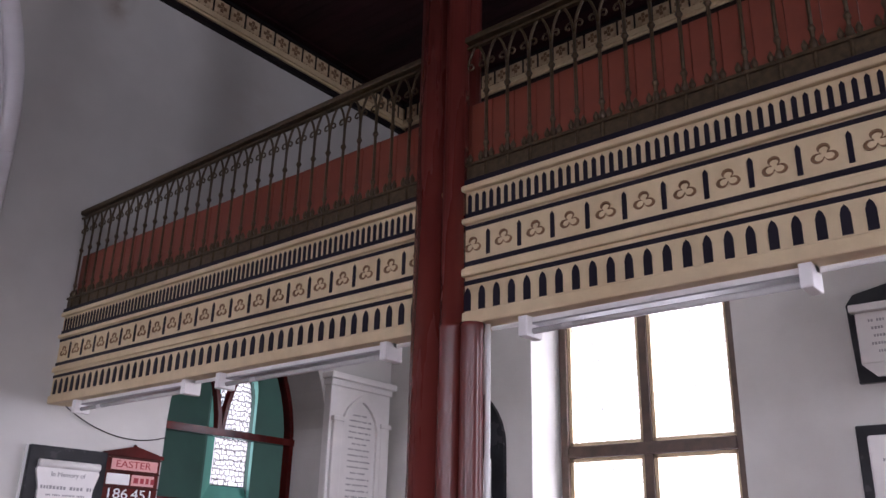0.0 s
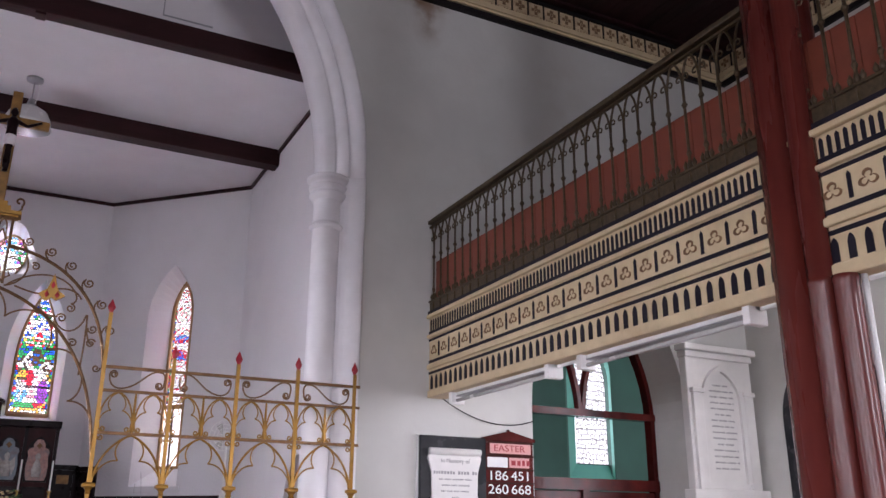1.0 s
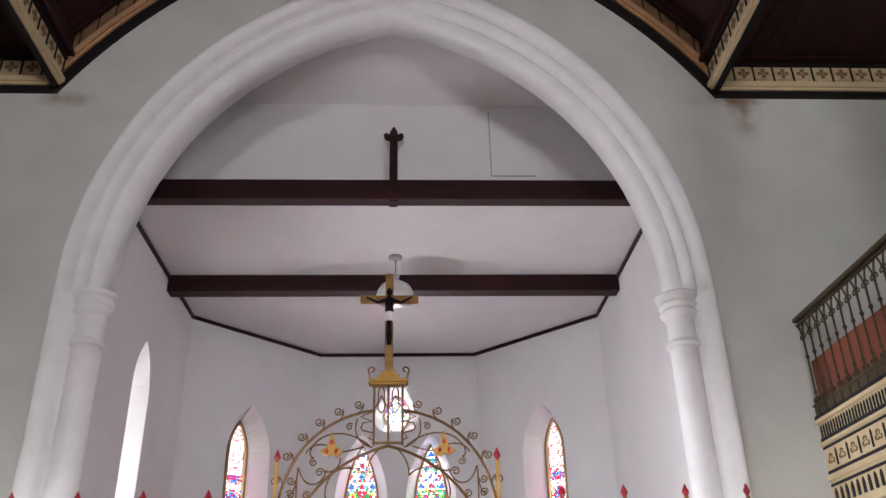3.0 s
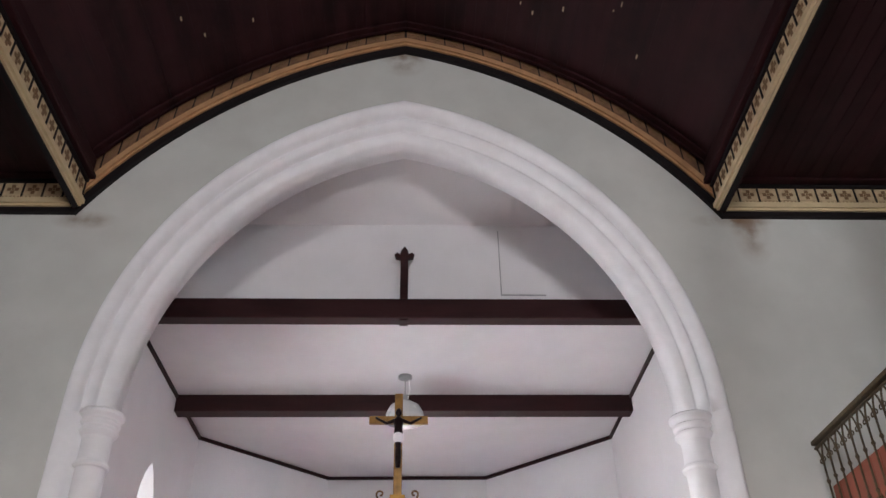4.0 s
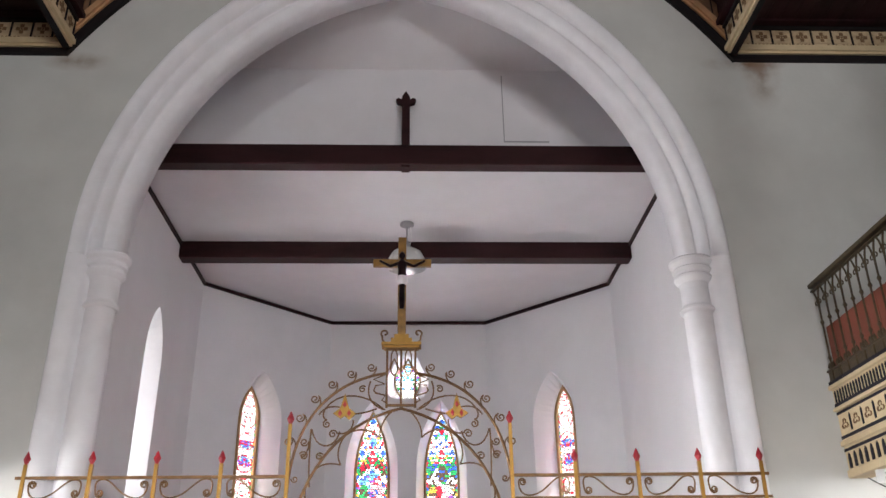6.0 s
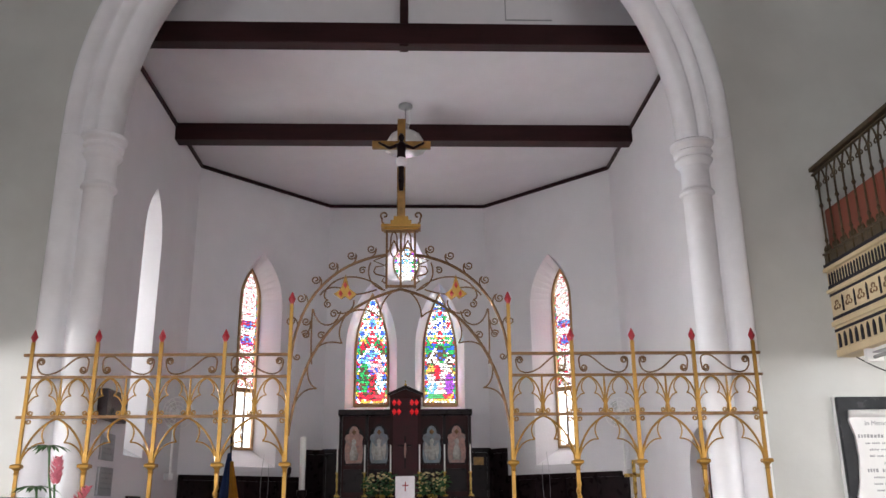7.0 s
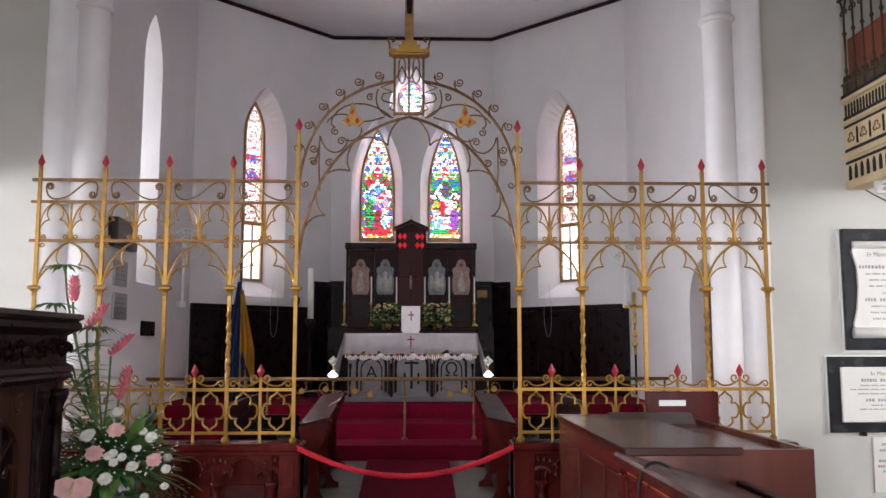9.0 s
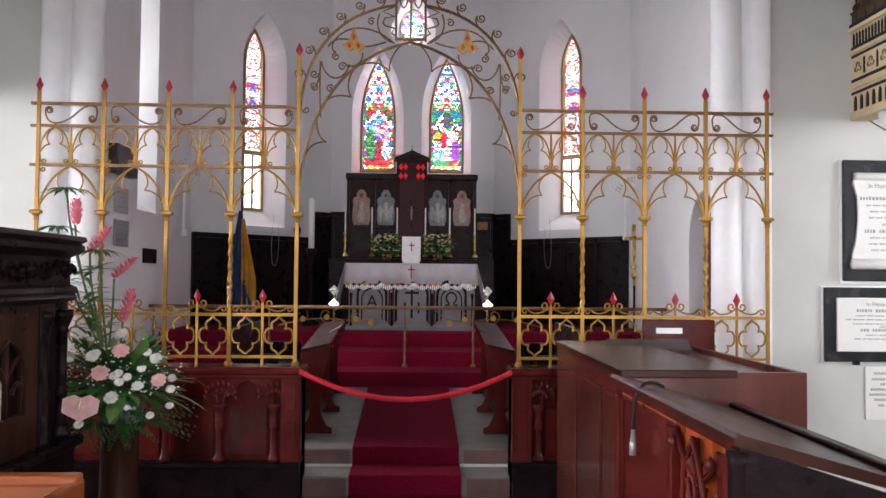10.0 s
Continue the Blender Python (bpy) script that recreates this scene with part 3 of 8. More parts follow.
def cornice(name, label, place, length, cell, moulding, frieze, black=0.05, hi=0.34):
    """A stencilled cornice; place(s, h, o) gives a point along, above and out from its foot."""
    t = thing(name, label, "cornice", kind="structure")
    roll_bm, band, line, marks, panels = [bmesh.new() for _ in range(5)]

    def quad(bmm, s0, s1, h0, h1, o0, o1, step=0.12):
        n = max(1, math.ceil((s1 - s0) / step))
        ring = None
        for k in range(n + 1):
            q = s0 + (s1 - s0) * k / n
            cur = [bmm.verts.new(place(q, h, o)) for h, o in ((h0, o0), (h1, o0), (h1, o1), (h0, o1))]
            if ring:
                for i in range(4):
                    j = (i + 1) % 4
                    bmm.faces.new((ring[i], ring[j], cur[j], cur[i]))
            else:
                bmm.faces.new(cur)
            ring = cur
        bmm.faces.new(ring[::-1])
    b = black
    quad(line, 0, length, -0.01, b, 0.0, 0.05)
    quad(line, 0, length, hi, hi + 0.035, 0.0, 0.085)
    quad(roll_bm, 0, length, b, b + 0.025, 0.0, 0.075)
    quad(roll_bm, 0, length, b + 0.025, b + 0.075, 0.0, 0.10)
    quad(roll_bm, 0, length, b + 0.075, b + 0.10, 0.0, 0.08)
    quad(band, 0, length, b + 0.10, hi, 0.0, 0.055)
    lo = b + 0.125
    n = int(length / cell)
    rnd = random.Random(int(length * 100))
    for k in range(n + 1):
        c0 = k * cell
        quad(line, c0, min(c0 + 0.014, length), lo - 0.02, hi, 0.053, 0.068)
        m = c0 + cell / 2 + 0.007
        if m + cell / 2 > length:
            continue
        quad(panels, c0 + 0.026, c0 + cell - 0.012, lo + 0.012, hi - 0.012, 0.053, 0.059 + rnd.uniform(0, 0.003))
        mid, r = (lo + hi) / 2, (hi - lo) * 0.36
        for du, dh in ((-1, 0), (1, 0), (0, -1), (0, 1)):
            quad(marks, m + du * r * 0.62 - r * 0.3, m + du * r * 0.62 + r * 0.3, mid + dh * r * 0.62 - r * 0.3, mid + dh * r * 0.62 + r * 0.3, 0.056, 0.066)
        quad(marks, m - r * 0.16, m + r * 0.16, mid - r * 0.16, mid + r * 0.16, 0.056, 0.067)
    q = 0.0
    while q < length - 0.02:
        if rnd.random() > 0.12:
            quad(marks, q, q + 0.016, b + 0.103, b + 0.122, 0.052, 0.064)
        q += 0.038
    part("moulding", roll_bm, moulding, t)
    part("frieze", band, frieze, t)
    part("frieze_panels", panels, frieze, t)["kind"] = "stuff"
    part("dark_edge", line, M_BLACK, t, "black painted edge and divisions")
    part("stencilling", marks, M_OCHRE, t, "brown stencilled crosses and dentils")
    return t


def straight(a, b, out):
    a, n, out = Vector(a), (Vector(b) - Vector(a)).normalized(), Vector(out)
    return lambda s, h, o: a + n * s + Vector((0, 0, h)) + out * o


M_TAN = mat("tan_paint", (0.46, 0.26, 0.13), 0.55, vary=0.14, scale=8, dirt=(0.25, 0.14, 0.07), dirt_scale=3)
M_BROWNBAND = mat("browned_stencil_ground", (0.20, 0.105, 0.055), 0.6, vary=0.3, scale=9, bump=0.2, dirt=(0.10, 0.05, 0.03), dirt_scale=4, dirt_amount=0.7)
M_BUFF = mat("buff_stencil_ground", (0.56, 0.43, 0.27), 0.6, vary=0.16, scale=12, bump=0.2, dirt=(0.30, 0.18, 0.09), dirt_scale=5, dirt_amount=0.7)


def vault_edge(sx):
    def f(s, h, o):
        r = 5.208 + h
        a0, a1 = math.acos((PLATE + 1.243) / r), math.acos(1.243 / r)
        a = a1 + (a0 - a1) * s / 3.95
        return Vector((sx * (r * math.cos(a) - 1.243), W - o, ZC - 2.718 + r * math.sin(a)))
    return f


for sx in (-1, 1):
    cornice("cornice", "curved tan and black stencilled cornice following the vault", vault_edge(sx), 3.95, 0.232, M_TAN, M_BROWNBAND, 0.075, 0.335)
    xa, xb = sorted((sx * PLATE, sx * SOUTH))
    cornice("cornice", "cream stencilled cornice along the end wall", straight((xa, W, ZC), (xb, W, ZC), (0, -1, 0)), xb - xa, 0.20, M_CREAM, M_BUFF)
    cornice("cornice", "cream stencilled cornice on the arcade beam", straight((sx * PLATE, W - 0.10, ZC + 0.02), (sx * PLATE, WEST, ZC + 0.02), (-sx, 0, 0)), W - 0.10 - WEST, 0.20, M_CREAM, M_BUFF, 0.004, 0.30)
    bm = nb(min(sx * 3.2, sx * 3.225), max(sx * 3.2, sx * 3.225), WEST, W - 0.001, ZC + 0.03, 7.62)
    box(bm, min(sx * 3.06, sx * 3.2), max(sx * 3.06, sx * 3.2), WEST, W - 0.09, ZC + 0.36, ZC + 0.42, bevel=0.012)
    box(bm, min(sx * 3.10, sx * 3.2), max(sx * 3.10, sx * 3.2), WEST, W - 0.09, ZC + 0.42, ZC + 0.62, bevel=0.012)
    setting(part("arcade_beam", bm, M_VAULT), "dark arcade beam under the roof", "beam")
    cornice("cornice", "cream stencilled cornice on the side wall", straight((sx * SOUTH, W - 0.10, ZC), (sx * SOUTH, WEST, ZC), (-sx, 0, 0)), W - 0.10 - WEST, 0.20, M_CREAM, M_BUFF)

# broken plaster along the cornice's corner, flecks of lost paint on the boards
rnd = random.Random(77)
edge = vault_edge(-1)
bm = tube(bmesh.new(), [edge(3.92 - 0.045 * k, 0.335 + rnd.uniform(-0.02, 0.015), 0.095) for k in range(18)], [rnd.uniform(0.008, 0.026) for k in range(18)], 6)
setting(part("plaster_crack", bm, M_CREAM), "broken pale plaster along the corner of the cornice", "trim")
bm = bmesh.new()
for k in range(34):
    x, y = (rnd.uniform(1.2, 2.6) if k % 2 else rnd.uniform(-2.5, -1.3)), rnd.uniform(3.4, 6.0)
    sl = math.asin((abs(x) + 1.243) / 5.538)
    w, h = rnd.uniform(0.004, 0.009), rnd.uniform(0.008, 0.03)
    z = vault_z(x, 0.33) - 0.004
    q = [(x + a * w * math.cos(sl), y + b * h, z - math.copysign(1, x) * a * w * math.sin(sl)) for a, b in ((-1, -1), (1, -1), (1, 1), (-1, 1))]
    lo, hi = [bm.verts.new(p) for p in q], [bm.verts.new((p[0], p[1], p[2] + 0.006)) for p in q]
    bm.faces.new(lo)
    bm.faces.new(hi[::-1])
    for i in range(4):
        bm.faces.new((lo[i], lo[(i + 1) % 4], hi[(i + 1) % 4], hi[i]))
tagged(part("paint_flecks", bm, M_CREAM), "pale flecks of lost paint on dark boards", "flecks", kind="stuff")

# ---- chancel: structure ----
CX, CY, AX, AY, CZ = 3.07, 11.95, 1.31, 13.7, 6.76

bm = prism(bmesh.new(), [(WB, 0.29), (9.3, 0.5), (9.3, -0.2), (6.7, -0.2), (6.7, 0.15), (7.08, 0.15), (7.08, 0.29)], yz, -CX, CX)
setting(part("chancel_floor", bm, M_STONE), "grey stone chancel floor with two front steps", "floor")
for ya, yb, zb in ((9.3, 9.9, 0.66), (9.9, 10.6, 0.83), (10.6, 14.2, 1.0)):
    setting(part("altar_step", nb(-CX, CX, ya, yb, 0.0, zb), M_CARPET), "dark red carpeted altar step", "step")
for sx in (-1, 1):
    part("step_nosing", nb(sx * 0.85 - 0.42, sx * 0.85 + 0.42, 7.062, 7.079, 0.148, 0.172), M_WHITE, None)
for o in list(scene.collection.objects):
    if o.name.startswith("step_nosing"):
        setting(o, "white painted step edge", "step edge")

for sx in (-1, 1):
    xa, xb = sorted((sx * 0.46, sx * 1.3))
    setting(part("riser", nb(xa, xb, 7.066, 7.0795, 0.174, 0.284), M_RISER), "worn brown stone riser of the chancel step", "step")
    setting(part("riser", nb(xa, xb, 6.688, 6.6995, 0.004, 0.142), M_RISER), "worn brown stone riser of the chancel step", "step")
bm = bmesh.new()
strip = [(6.25, 0.008), (6.692, 0.008), (6.692, 0.158), (7.072, 0.158), (7.072, 0.298), (9.292, 0.508), (9.292, 0.52)]
for (ya, za), (yb, zb) in zip(strip, strip[1:]):
    vs = [bm.verts.new(p) for p in ((-0.44, ya, za), (0.42, ya, za), (0.42, yb, zb), (-0.44, yb, zb))]
    bm.faces.new(vs)
bmesh.ops.remove_doubles(bm, verts=bm.verts, dist=1e-5)
bmesh.ops.solidify(bm, geom=bm.faces[:], thickness=-0.012)
tagged(part("carpet_runner", bm, M_CARPET), "dark red carpet runner laid up the chancel steps", "carpet")


def lancet_pair(cin, win, sin, ain, zin, cout, wout, sout, aout, zout):
    return (pointed(cin, win, zin, sin, ain, 8), pointed(cout, wout, zout, sout, aout, 8))


def back(u, v, d):
    return (u, AY + d, v)


C45 = math.hypot(CX - AX, AY - CY)


def cant(sx):
    def f(u, v, d):
        # u runs from the side wall to the back wall
        k = u / C45
        return (sx * (CX + (AX - CX) * k + d * (AY - CY) / C45), CY + (AY - CY) * k + d * (CX - AX) / C45, v)
    return f


def side(sx):
    return lambda u, v, d: (sx * (CX + d), u, v)


TOPZ = CZ + 0.15
openL = lancet_pair(-0.575, 0.415, 4.3, 5.42, 3.30, -0.587, 0.27, 4.25, 5.32, 3.44)
openR = lancet_pair(0.53, 0.40, 4.3, 5.42, 3.30, 0.546, 0.27, 4.25, 5.32, 3.44)


def vesica(cx, half, z0, z1, n=8):
    zm = z0 + (z1 - z0) * 0.62
    up = pointed(cx, half, zm, zm, z1, n)[1:-1]
    rise = zm - z0
    low = [(cx + half * math.cos(math.pi / 2 * i / n) ** 0.8, zm - rise * (i / n)) for i in range(1, n)]
    return up + low + [(cx, z0)] + [(2 * cx - u, v) for u, v in low[::-1]]


def trefoil_round(cx, cz, r, n):
    pts = []
    for i in range(n):
        a = math.pi - 2 * math.pi * i / n
        k = 1 + 0.16 * math.cos(3 * (a - math.pi / 2))
        pts.append((cx + r * k * math.cos(a), cz + r * 1.18 * k * math.sin(a)))
    return pts


ves_out = vesica(-0.02, 0.215, 5.44, 6.14)
ves_in = trefoil_round(-0.02, 5.78, 0.34, len(ves_out))
splayed_wall("wall_apse", "white plaster apse wall with stained-glass lancets", back, [(-AX, 0.9), (-AX, TOPZ), (AX, TOPZ), (AX, 0.9)], [openL, openR, (ves_in, ves_out)], 0.45, M_CHANCEL)
# canted walls: a narrow lancet with a broad splay on one side
for sx, nm in ((-1, "wall_apse_north"), (1, "wall_apse_south")):
    o = lancet_pair(1.20, 0.39, 4.85, 5.64, 2.42, 1.245, 0.168, 4.95, 5.46, 2.70)
    splayed_wall(nm, "white plaster canted apse wall with one lancet", cant(sx), [(0, 0.3), (0, TOPZ), (C45, TOPZ), (C45, 0.3)], [o], 0.42, M_CHANCEL)
o = lancet_pair(10.06, 0.34, 5.0, 5.66, 2.42, 10.02, 0.22, 5.0, 5.5, 2.7)
splayed_wall("wall_chancel_north", "white plaster chancel wall with a deep lancet", side(-1), [(WB, 0), (WB, 8.6), (CY, 8.6), (CY, 0)], [o, (pointed(8.2, 0.42, 1.3, 3.1, 3.6, 8), pointed(8.2, 0.36, 1.35, 3.1, 3.55, 8))], 0.55, M_CHANCEL)
o = (pointed(8.95, 0.45, 0.3, 2.1, 2.62, 8), pointed(8.95, 0.45, 0.3, 2.1, 2.62, 8))
splayed_wall("wall_chancel_south", "white plaster chancel wall with a pointed doorway", side(1), [(WB, 0), (WB, 8.6), (CY, 8.6), (CY, 0)], [o], 0.5, M_CHANCEL)
setting(part("door_1", nb(CX + 0.2, CX + 0.26, 8.5, 9.4, 0.3, 2.62), M_MAHOG), "brown wooden vestry door in the pointed doorway", "door")

# flat ceiling, beams and the raised bay next to the arch
bm = prism(bmesh.new(), [(-CX, 8.28), (-CX, CY), (-AX, AY), (AX, AY), (CX, CY), (CX, 8.28)], lambda u, v, d: (u, v, d), CZ + 0.02, CZ + 0.15)
prism(bm, [(8.24, CZ - 0.05), (8.24, 7.94), (7.34, 8.42), (7.34, 8.6), (8.40, 8.1), (8.40, CZ - 0.05)], yz, -CX, CX)
setting(part("ceiling_chancel", bm, M_CEIL), "white boarded chancel ceiling with a raised first bay", "ceiling")
for y0, y1, nm in ((8.05, 8.22, ""), (10.52, 10.74, "")):
    setting(part("beam", nb(-CX, CX, y0, y1, CZ - 0.215, CZ + 0.03, bevel=0.012), M_BEAM), "dark brown timber tie beam", "beam")
king = thing("king_post", "dark brown post with a fleur finial on the tie beam", "post", (0, 8.08, CZ + 0.03))
part("post", nb(-0.045, 0.045, -0.03, 0.04, 0, 0.54, bevel=0.006), M_BEAM, king)
part("foot", nb(-0.045, 0.045, -0.035, 0.09, -0.285, -0.262), M_BEAM, king)
bm = prism(bmesh.new(), [(-0.04, 0.60), (-0.12, 0.62), (-0.14, 0.68), (-0.10, 0.71), (-0.06, 0.68), (-0.05, 0.74), (0, 0.82), (0.05, 0.74), (0.06, 0.68), (0.10, 0.71), (0.14, 0.68), (0.12, 0.62), (0.04, 0.60)], xz, -0.02, 0.03)
bmesh.ops.transform(bm, matrix=Matrix.Translation((0, 0, 0.06)) @ Matrix.Diagonal((0.82, 1, 0.80, 1)), verts=bm.verts)
part("finial", bm, M_BEAM, king)
hatch = thing("ceiling_hatch", "white painted access hatch in the raised panel", "hatch", (1.37, 8.238, 7.40))
part("panel", nb(-0.25, 0.25, -0.008, 0.0, -0.44, 0.46), M_CEIL, hatch)
part("gap", nb(-0.262, -0.25, -0.003, 0.0, -0.452, 0.46), M_GREY, hatch)
part("gap", nb(-0.262, 0.256, -0.004, 0.0, -0.456, -0.44), M_GREY, hatch)
# thin dark cornice line round the chancel
bm = bmesh.new()
ring = [(-CX, 8.2), (-CX, CY), (-AX, AY), (AX, AY), (CX, CY), (CX, 8.2)]
for (xa, ya), (xb, yb) in zip(ring, ring[1:]):
    n = Vector((yb - ya, xa - xb)).normalized() * 0.03
    q = [(xa, ya), (xb, yb), (xb + n.x, yb + n.y), (xa + n.x, ya + n.y)]
    prism(bm, q, lambda u, v, d: (u, v, d), CZ - 0.035, CZ + 0.015)
setting(part("trim", bm, M_BEAM), "thin dark cornice line round the chancel ceiling", "trim")

# ---- room beyond the aisle arch ----
bm = bmesh.new()
box(bm, 3.65, 3.75, WB, 9.35, 0, 5)
box(bm, 9.6, 9.7, WB, 9.35, 0, 5)
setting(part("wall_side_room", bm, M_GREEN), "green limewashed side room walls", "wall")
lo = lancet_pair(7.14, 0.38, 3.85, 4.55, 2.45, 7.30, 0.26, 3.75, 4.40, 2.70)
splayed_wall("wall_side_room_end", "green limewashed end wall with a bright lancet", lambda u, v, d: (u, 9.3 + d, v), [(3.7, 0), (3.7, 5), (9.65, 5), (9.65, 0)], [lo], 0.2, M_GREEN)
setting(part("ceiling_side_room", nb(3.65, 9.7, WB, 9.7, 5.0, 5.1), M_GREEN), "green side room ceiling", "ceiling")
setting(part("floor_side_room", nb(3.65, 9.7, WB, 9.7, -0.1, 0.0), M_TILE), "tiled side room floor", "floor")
lw = thing("window_7", "small lancet of clear diamond glass in a pale green reveal", "window", kind="structure")
bm = bmesh.new()
a, b = pointed(7.14, 0.375, 2.46, 3.85, 4.54, 8), pointed(7.30, 0.265, 2.71, 3.75, 4.39, 8)
va, vb = [bm.verts.new((u, 9.305, v)) for u, v in a], [bm.verts.new((u, 9.49, v)) for u, v in b]
for i in range(len(a)):
    j = (i + 1) % len(a)
    bm.faces.new((va[i], va[j], vb[j], vb[i]))
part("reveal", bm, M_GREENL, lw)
glazing(lw, pointed(7.30, 0.26, 2.70, 3.75, 4.40, 6), lambda u, v, d: (u, 9.485 + d, v), 0, lambda u, v, e, r: WHITE_G, 0.075, 5, 0.006)
# outside ground seen by nothing but the light
setting(part("ground", nb(-300, 300, -300, 300, -0.7, -0.5), mat("outside_ground", (0.12, 0.13, 0.07), 0.9, vary=0.3, scale=0.5)), "plain ground outside the church", "ground")

# ---- gallery and column ----
GX = 3.50
gal = thing("gallery", "cream and blue-black painted gallery front with iron railing", "gallery", (GX, 0.3864, 0.268))
gal.scale = (1, 0.9425, 0.956)
Y0, Y1 = -3.2, W


def gbox(bm, d0, d1, z0, z1, ya=Y0, yb=Y1, bevel=0.0):
    return box(bm, -d1, -d0, ya, yb, z0, z1, bevel=bevel)


part("fascia", gbox(bmesh.new(), -0.14, 0.0, 2.87, 3.56), M_CREAM, gal)
bm = bmesh.new()
gbox(bm, -0.16, 0.02, 2.80, 2.865, bevel=0.008)
gbox(bm, 0.0, 0.028, 3.055, 3.095, bevel=0.008)
gbox(bm, 0.0, 0.02, 3.078, 3.10)
gbox(bm, 0.0, 0.03, 3.345, 3.375, bevel=0.008)
gbox(bm, 0.0, 0.035, 3.53, 3.565, bevel=0.008)
part("mouldings", bm, M_CREAM, gal)
for z0, z1 in ((3.012, 3.035), (3.115, 3.14), (3.318, 3.338), (3.385, 3.412)):
    part("dark_band", gbox(bmesh.new(), 0.0, 0.006, z0, z1), M_NAVY, gal, "blue-black painted band")
part("kerb", gbox(bmesh.new(), -0.08, 0.02, 3.565, 3.60), M_NAVY, gal)
# boards behind the railing, one beside the other
plank = None
y = Y1 - 0.075
while y > Y0:
    m = Matrix.Translation((0.065 + 0.003 * math.sin(y * 7), y, 3.60))
    if plank is None:
        plank = part("plank", nb(-0.01, 0.01, -0.0715, 0.0715, 0, 0.50, bevel=0.004), M_TERRA, gal, "terracotta painted board behind the railing")
        plank.matrix_basis = m
    else:
        again(plank, m)
    y -= 0.1455
# raking soffit behind the front
bm = prism(bmesh.new(), [(0.16, 2.95), (4.06, 5.1), (4.06, 5.3), (0.16, 3.2)], xz, Y0, Y1 - 0.002)
part("soffit", bm, M_WALL, gal)
# pointed slots, trefoils and small slots; dark plates paint the shade of cut slots
sl = [(-0.020, 0), (-0.020, 0.085), (-0.012, 0.110), (0, 0.123), (0.012, 0.110), (0.020, 0.085), (0.020, 0)]
one = None
y = 6.66
while y > Y0:
    m = Matrix.Translation((0, y, 2.875))
    if one is None:
        one = part("arch_slot_plate", prism(bmesh.new(), sl, yz, -0.006, 0.01), M_NAVY, gal)
        one.matrix_basis = m
    else:
        again(one, m)
    y -= 0.0924
bm = bmesh.new()
band = []
for k in range(42):
    a = 2 * math.pi * k / 42
    # how far the three lobes reach at this angle
    far = 0.0
    for c in (90, 210, 330):
        off = math.cos(a - radians(c)) * 0.028
        h = 0.023 ** 2 - (0.028 * math.sin(a - radians(c))) ** 2
        if h > 0 and off > 0:
            far = max(far, off + math.sqrt(h))
    far = max(far, 0.016)
    band.append([bm.verts.new((d, r * math.cos(a), r * math.sin(a))) for r, d in ((far, 0.0), (far, -0.007), (far * 0.80, -0.007), (far * 0.72, 0.0))])
for p, q in zip(band, band[1:] + band[:1]):
    for k in range(3):
        bm.faces.new((p[k], p[k + 1], q[k + 1], q[k]))
bmesh.ops.scale(bm, vec=(1, 1.12, 0.92), verts=bm.verts)
tre = part("trefoil", bm, M_OCHRE, gal)
sep = part("divider", prism(bmesh.new(), [(-0.011, -0.065), (-0.011, 0.055), (0, 0.072), (0.011, 0.055), (0.011, -0.065)], yz, -0.006, 0.01), M_NAVY, gal)
y, first = 6.62, True
while y > Y0:
    m1, m2 = Matrix.Translation((0, y, 3.225)), Matrix.Translation((0, y - 0.0985, 3.225))
    if first:
        tre.matrix_basis, sep.matrix_basis, first = m1, m2, False
    else:
        again(tre, m1)
        again(sep, m2)
    y -= 0.197
slot = part("small_slot_plate", prism(bmesh.new(), [(-0.011, 0), (-0.011, 0.09), (0, 0.104), (0.011, 0.09), (0.011, 0)], yz, -0.006, 0.01), M_NAVY, gal)
y, first = 6.68, True
while y > -1.5:
    m = Matrix.Translation((0, y, 3.414))
    if first:
        slot.matrix_basis, first = m, False
    else:
        again(slot, m)
    y -= 0.0475
# iron railing
bm = gbox(bmesh.new(), -0.03, 0.03, 4.46, 4.50, bevel=0.008)
gbox(bm, -0.012, 0.012, 4.425, 4.44)
part("top_rail", bm, M_IRON, gal)
bm = gbox(bmesh.new(), -0.012, 0.0, 3.60, 3.69)
gbox(bm, -0.018, 0.014, 3.685, 3.70)
part("bottom_frieze", bm, M_IRON, gal)
bm = tube(bmesh.new(), [(0, 0, 3.60), (0, 0, 4.26)], 0.0095, 6)
tube(bm, [(0, 0, 4.10), (0, 0, 4.12), (0, 0, 4.14)], [0.010, 0.02, 0.010], 6)
tube(bm, [(0, 0, 3.78), (0, 0, 3.80), (0, 0, 3.82)], [0.010, 0.017, 0.010], 6)
for s in (-1, 1):
    tube(bm, [(0, s * v, z) for v, z in curve((0, 4.22), (0.004, 4.34), (0.03, 4.40), (0.071, 4.445), 7)], 0.0085, 5)
    tube(bm, [(0, s * u, z) for u, z in spiral(0.033, 4.30, 0.030, 0.008, math.pi, -math.pi * 0.8, 9)], 0.006, 5)
    lathe(bm, [(0.0, 0), (0.012, 0.012), (0.016, 0.03), (0.008, 0.05), (0.0, 0.065)], (0, s * 0.036, 3.70), 6)
lathe(bm, [(0.006, 0), (0.02, 0.02), (0.014, 0.05), (0.0, 0.08)], (0, 0, 3.695), 6)
bal = part("baluster", bm, M_IRON, gal, smooth=True)
y, first = 6.64, True
while y > Y0:
    m = Matrix.Translation((0, y, 0))
    if first:
        bal.matrix_basis, first = m, False
    else:
        again(bal, m)
    y -= 0.143

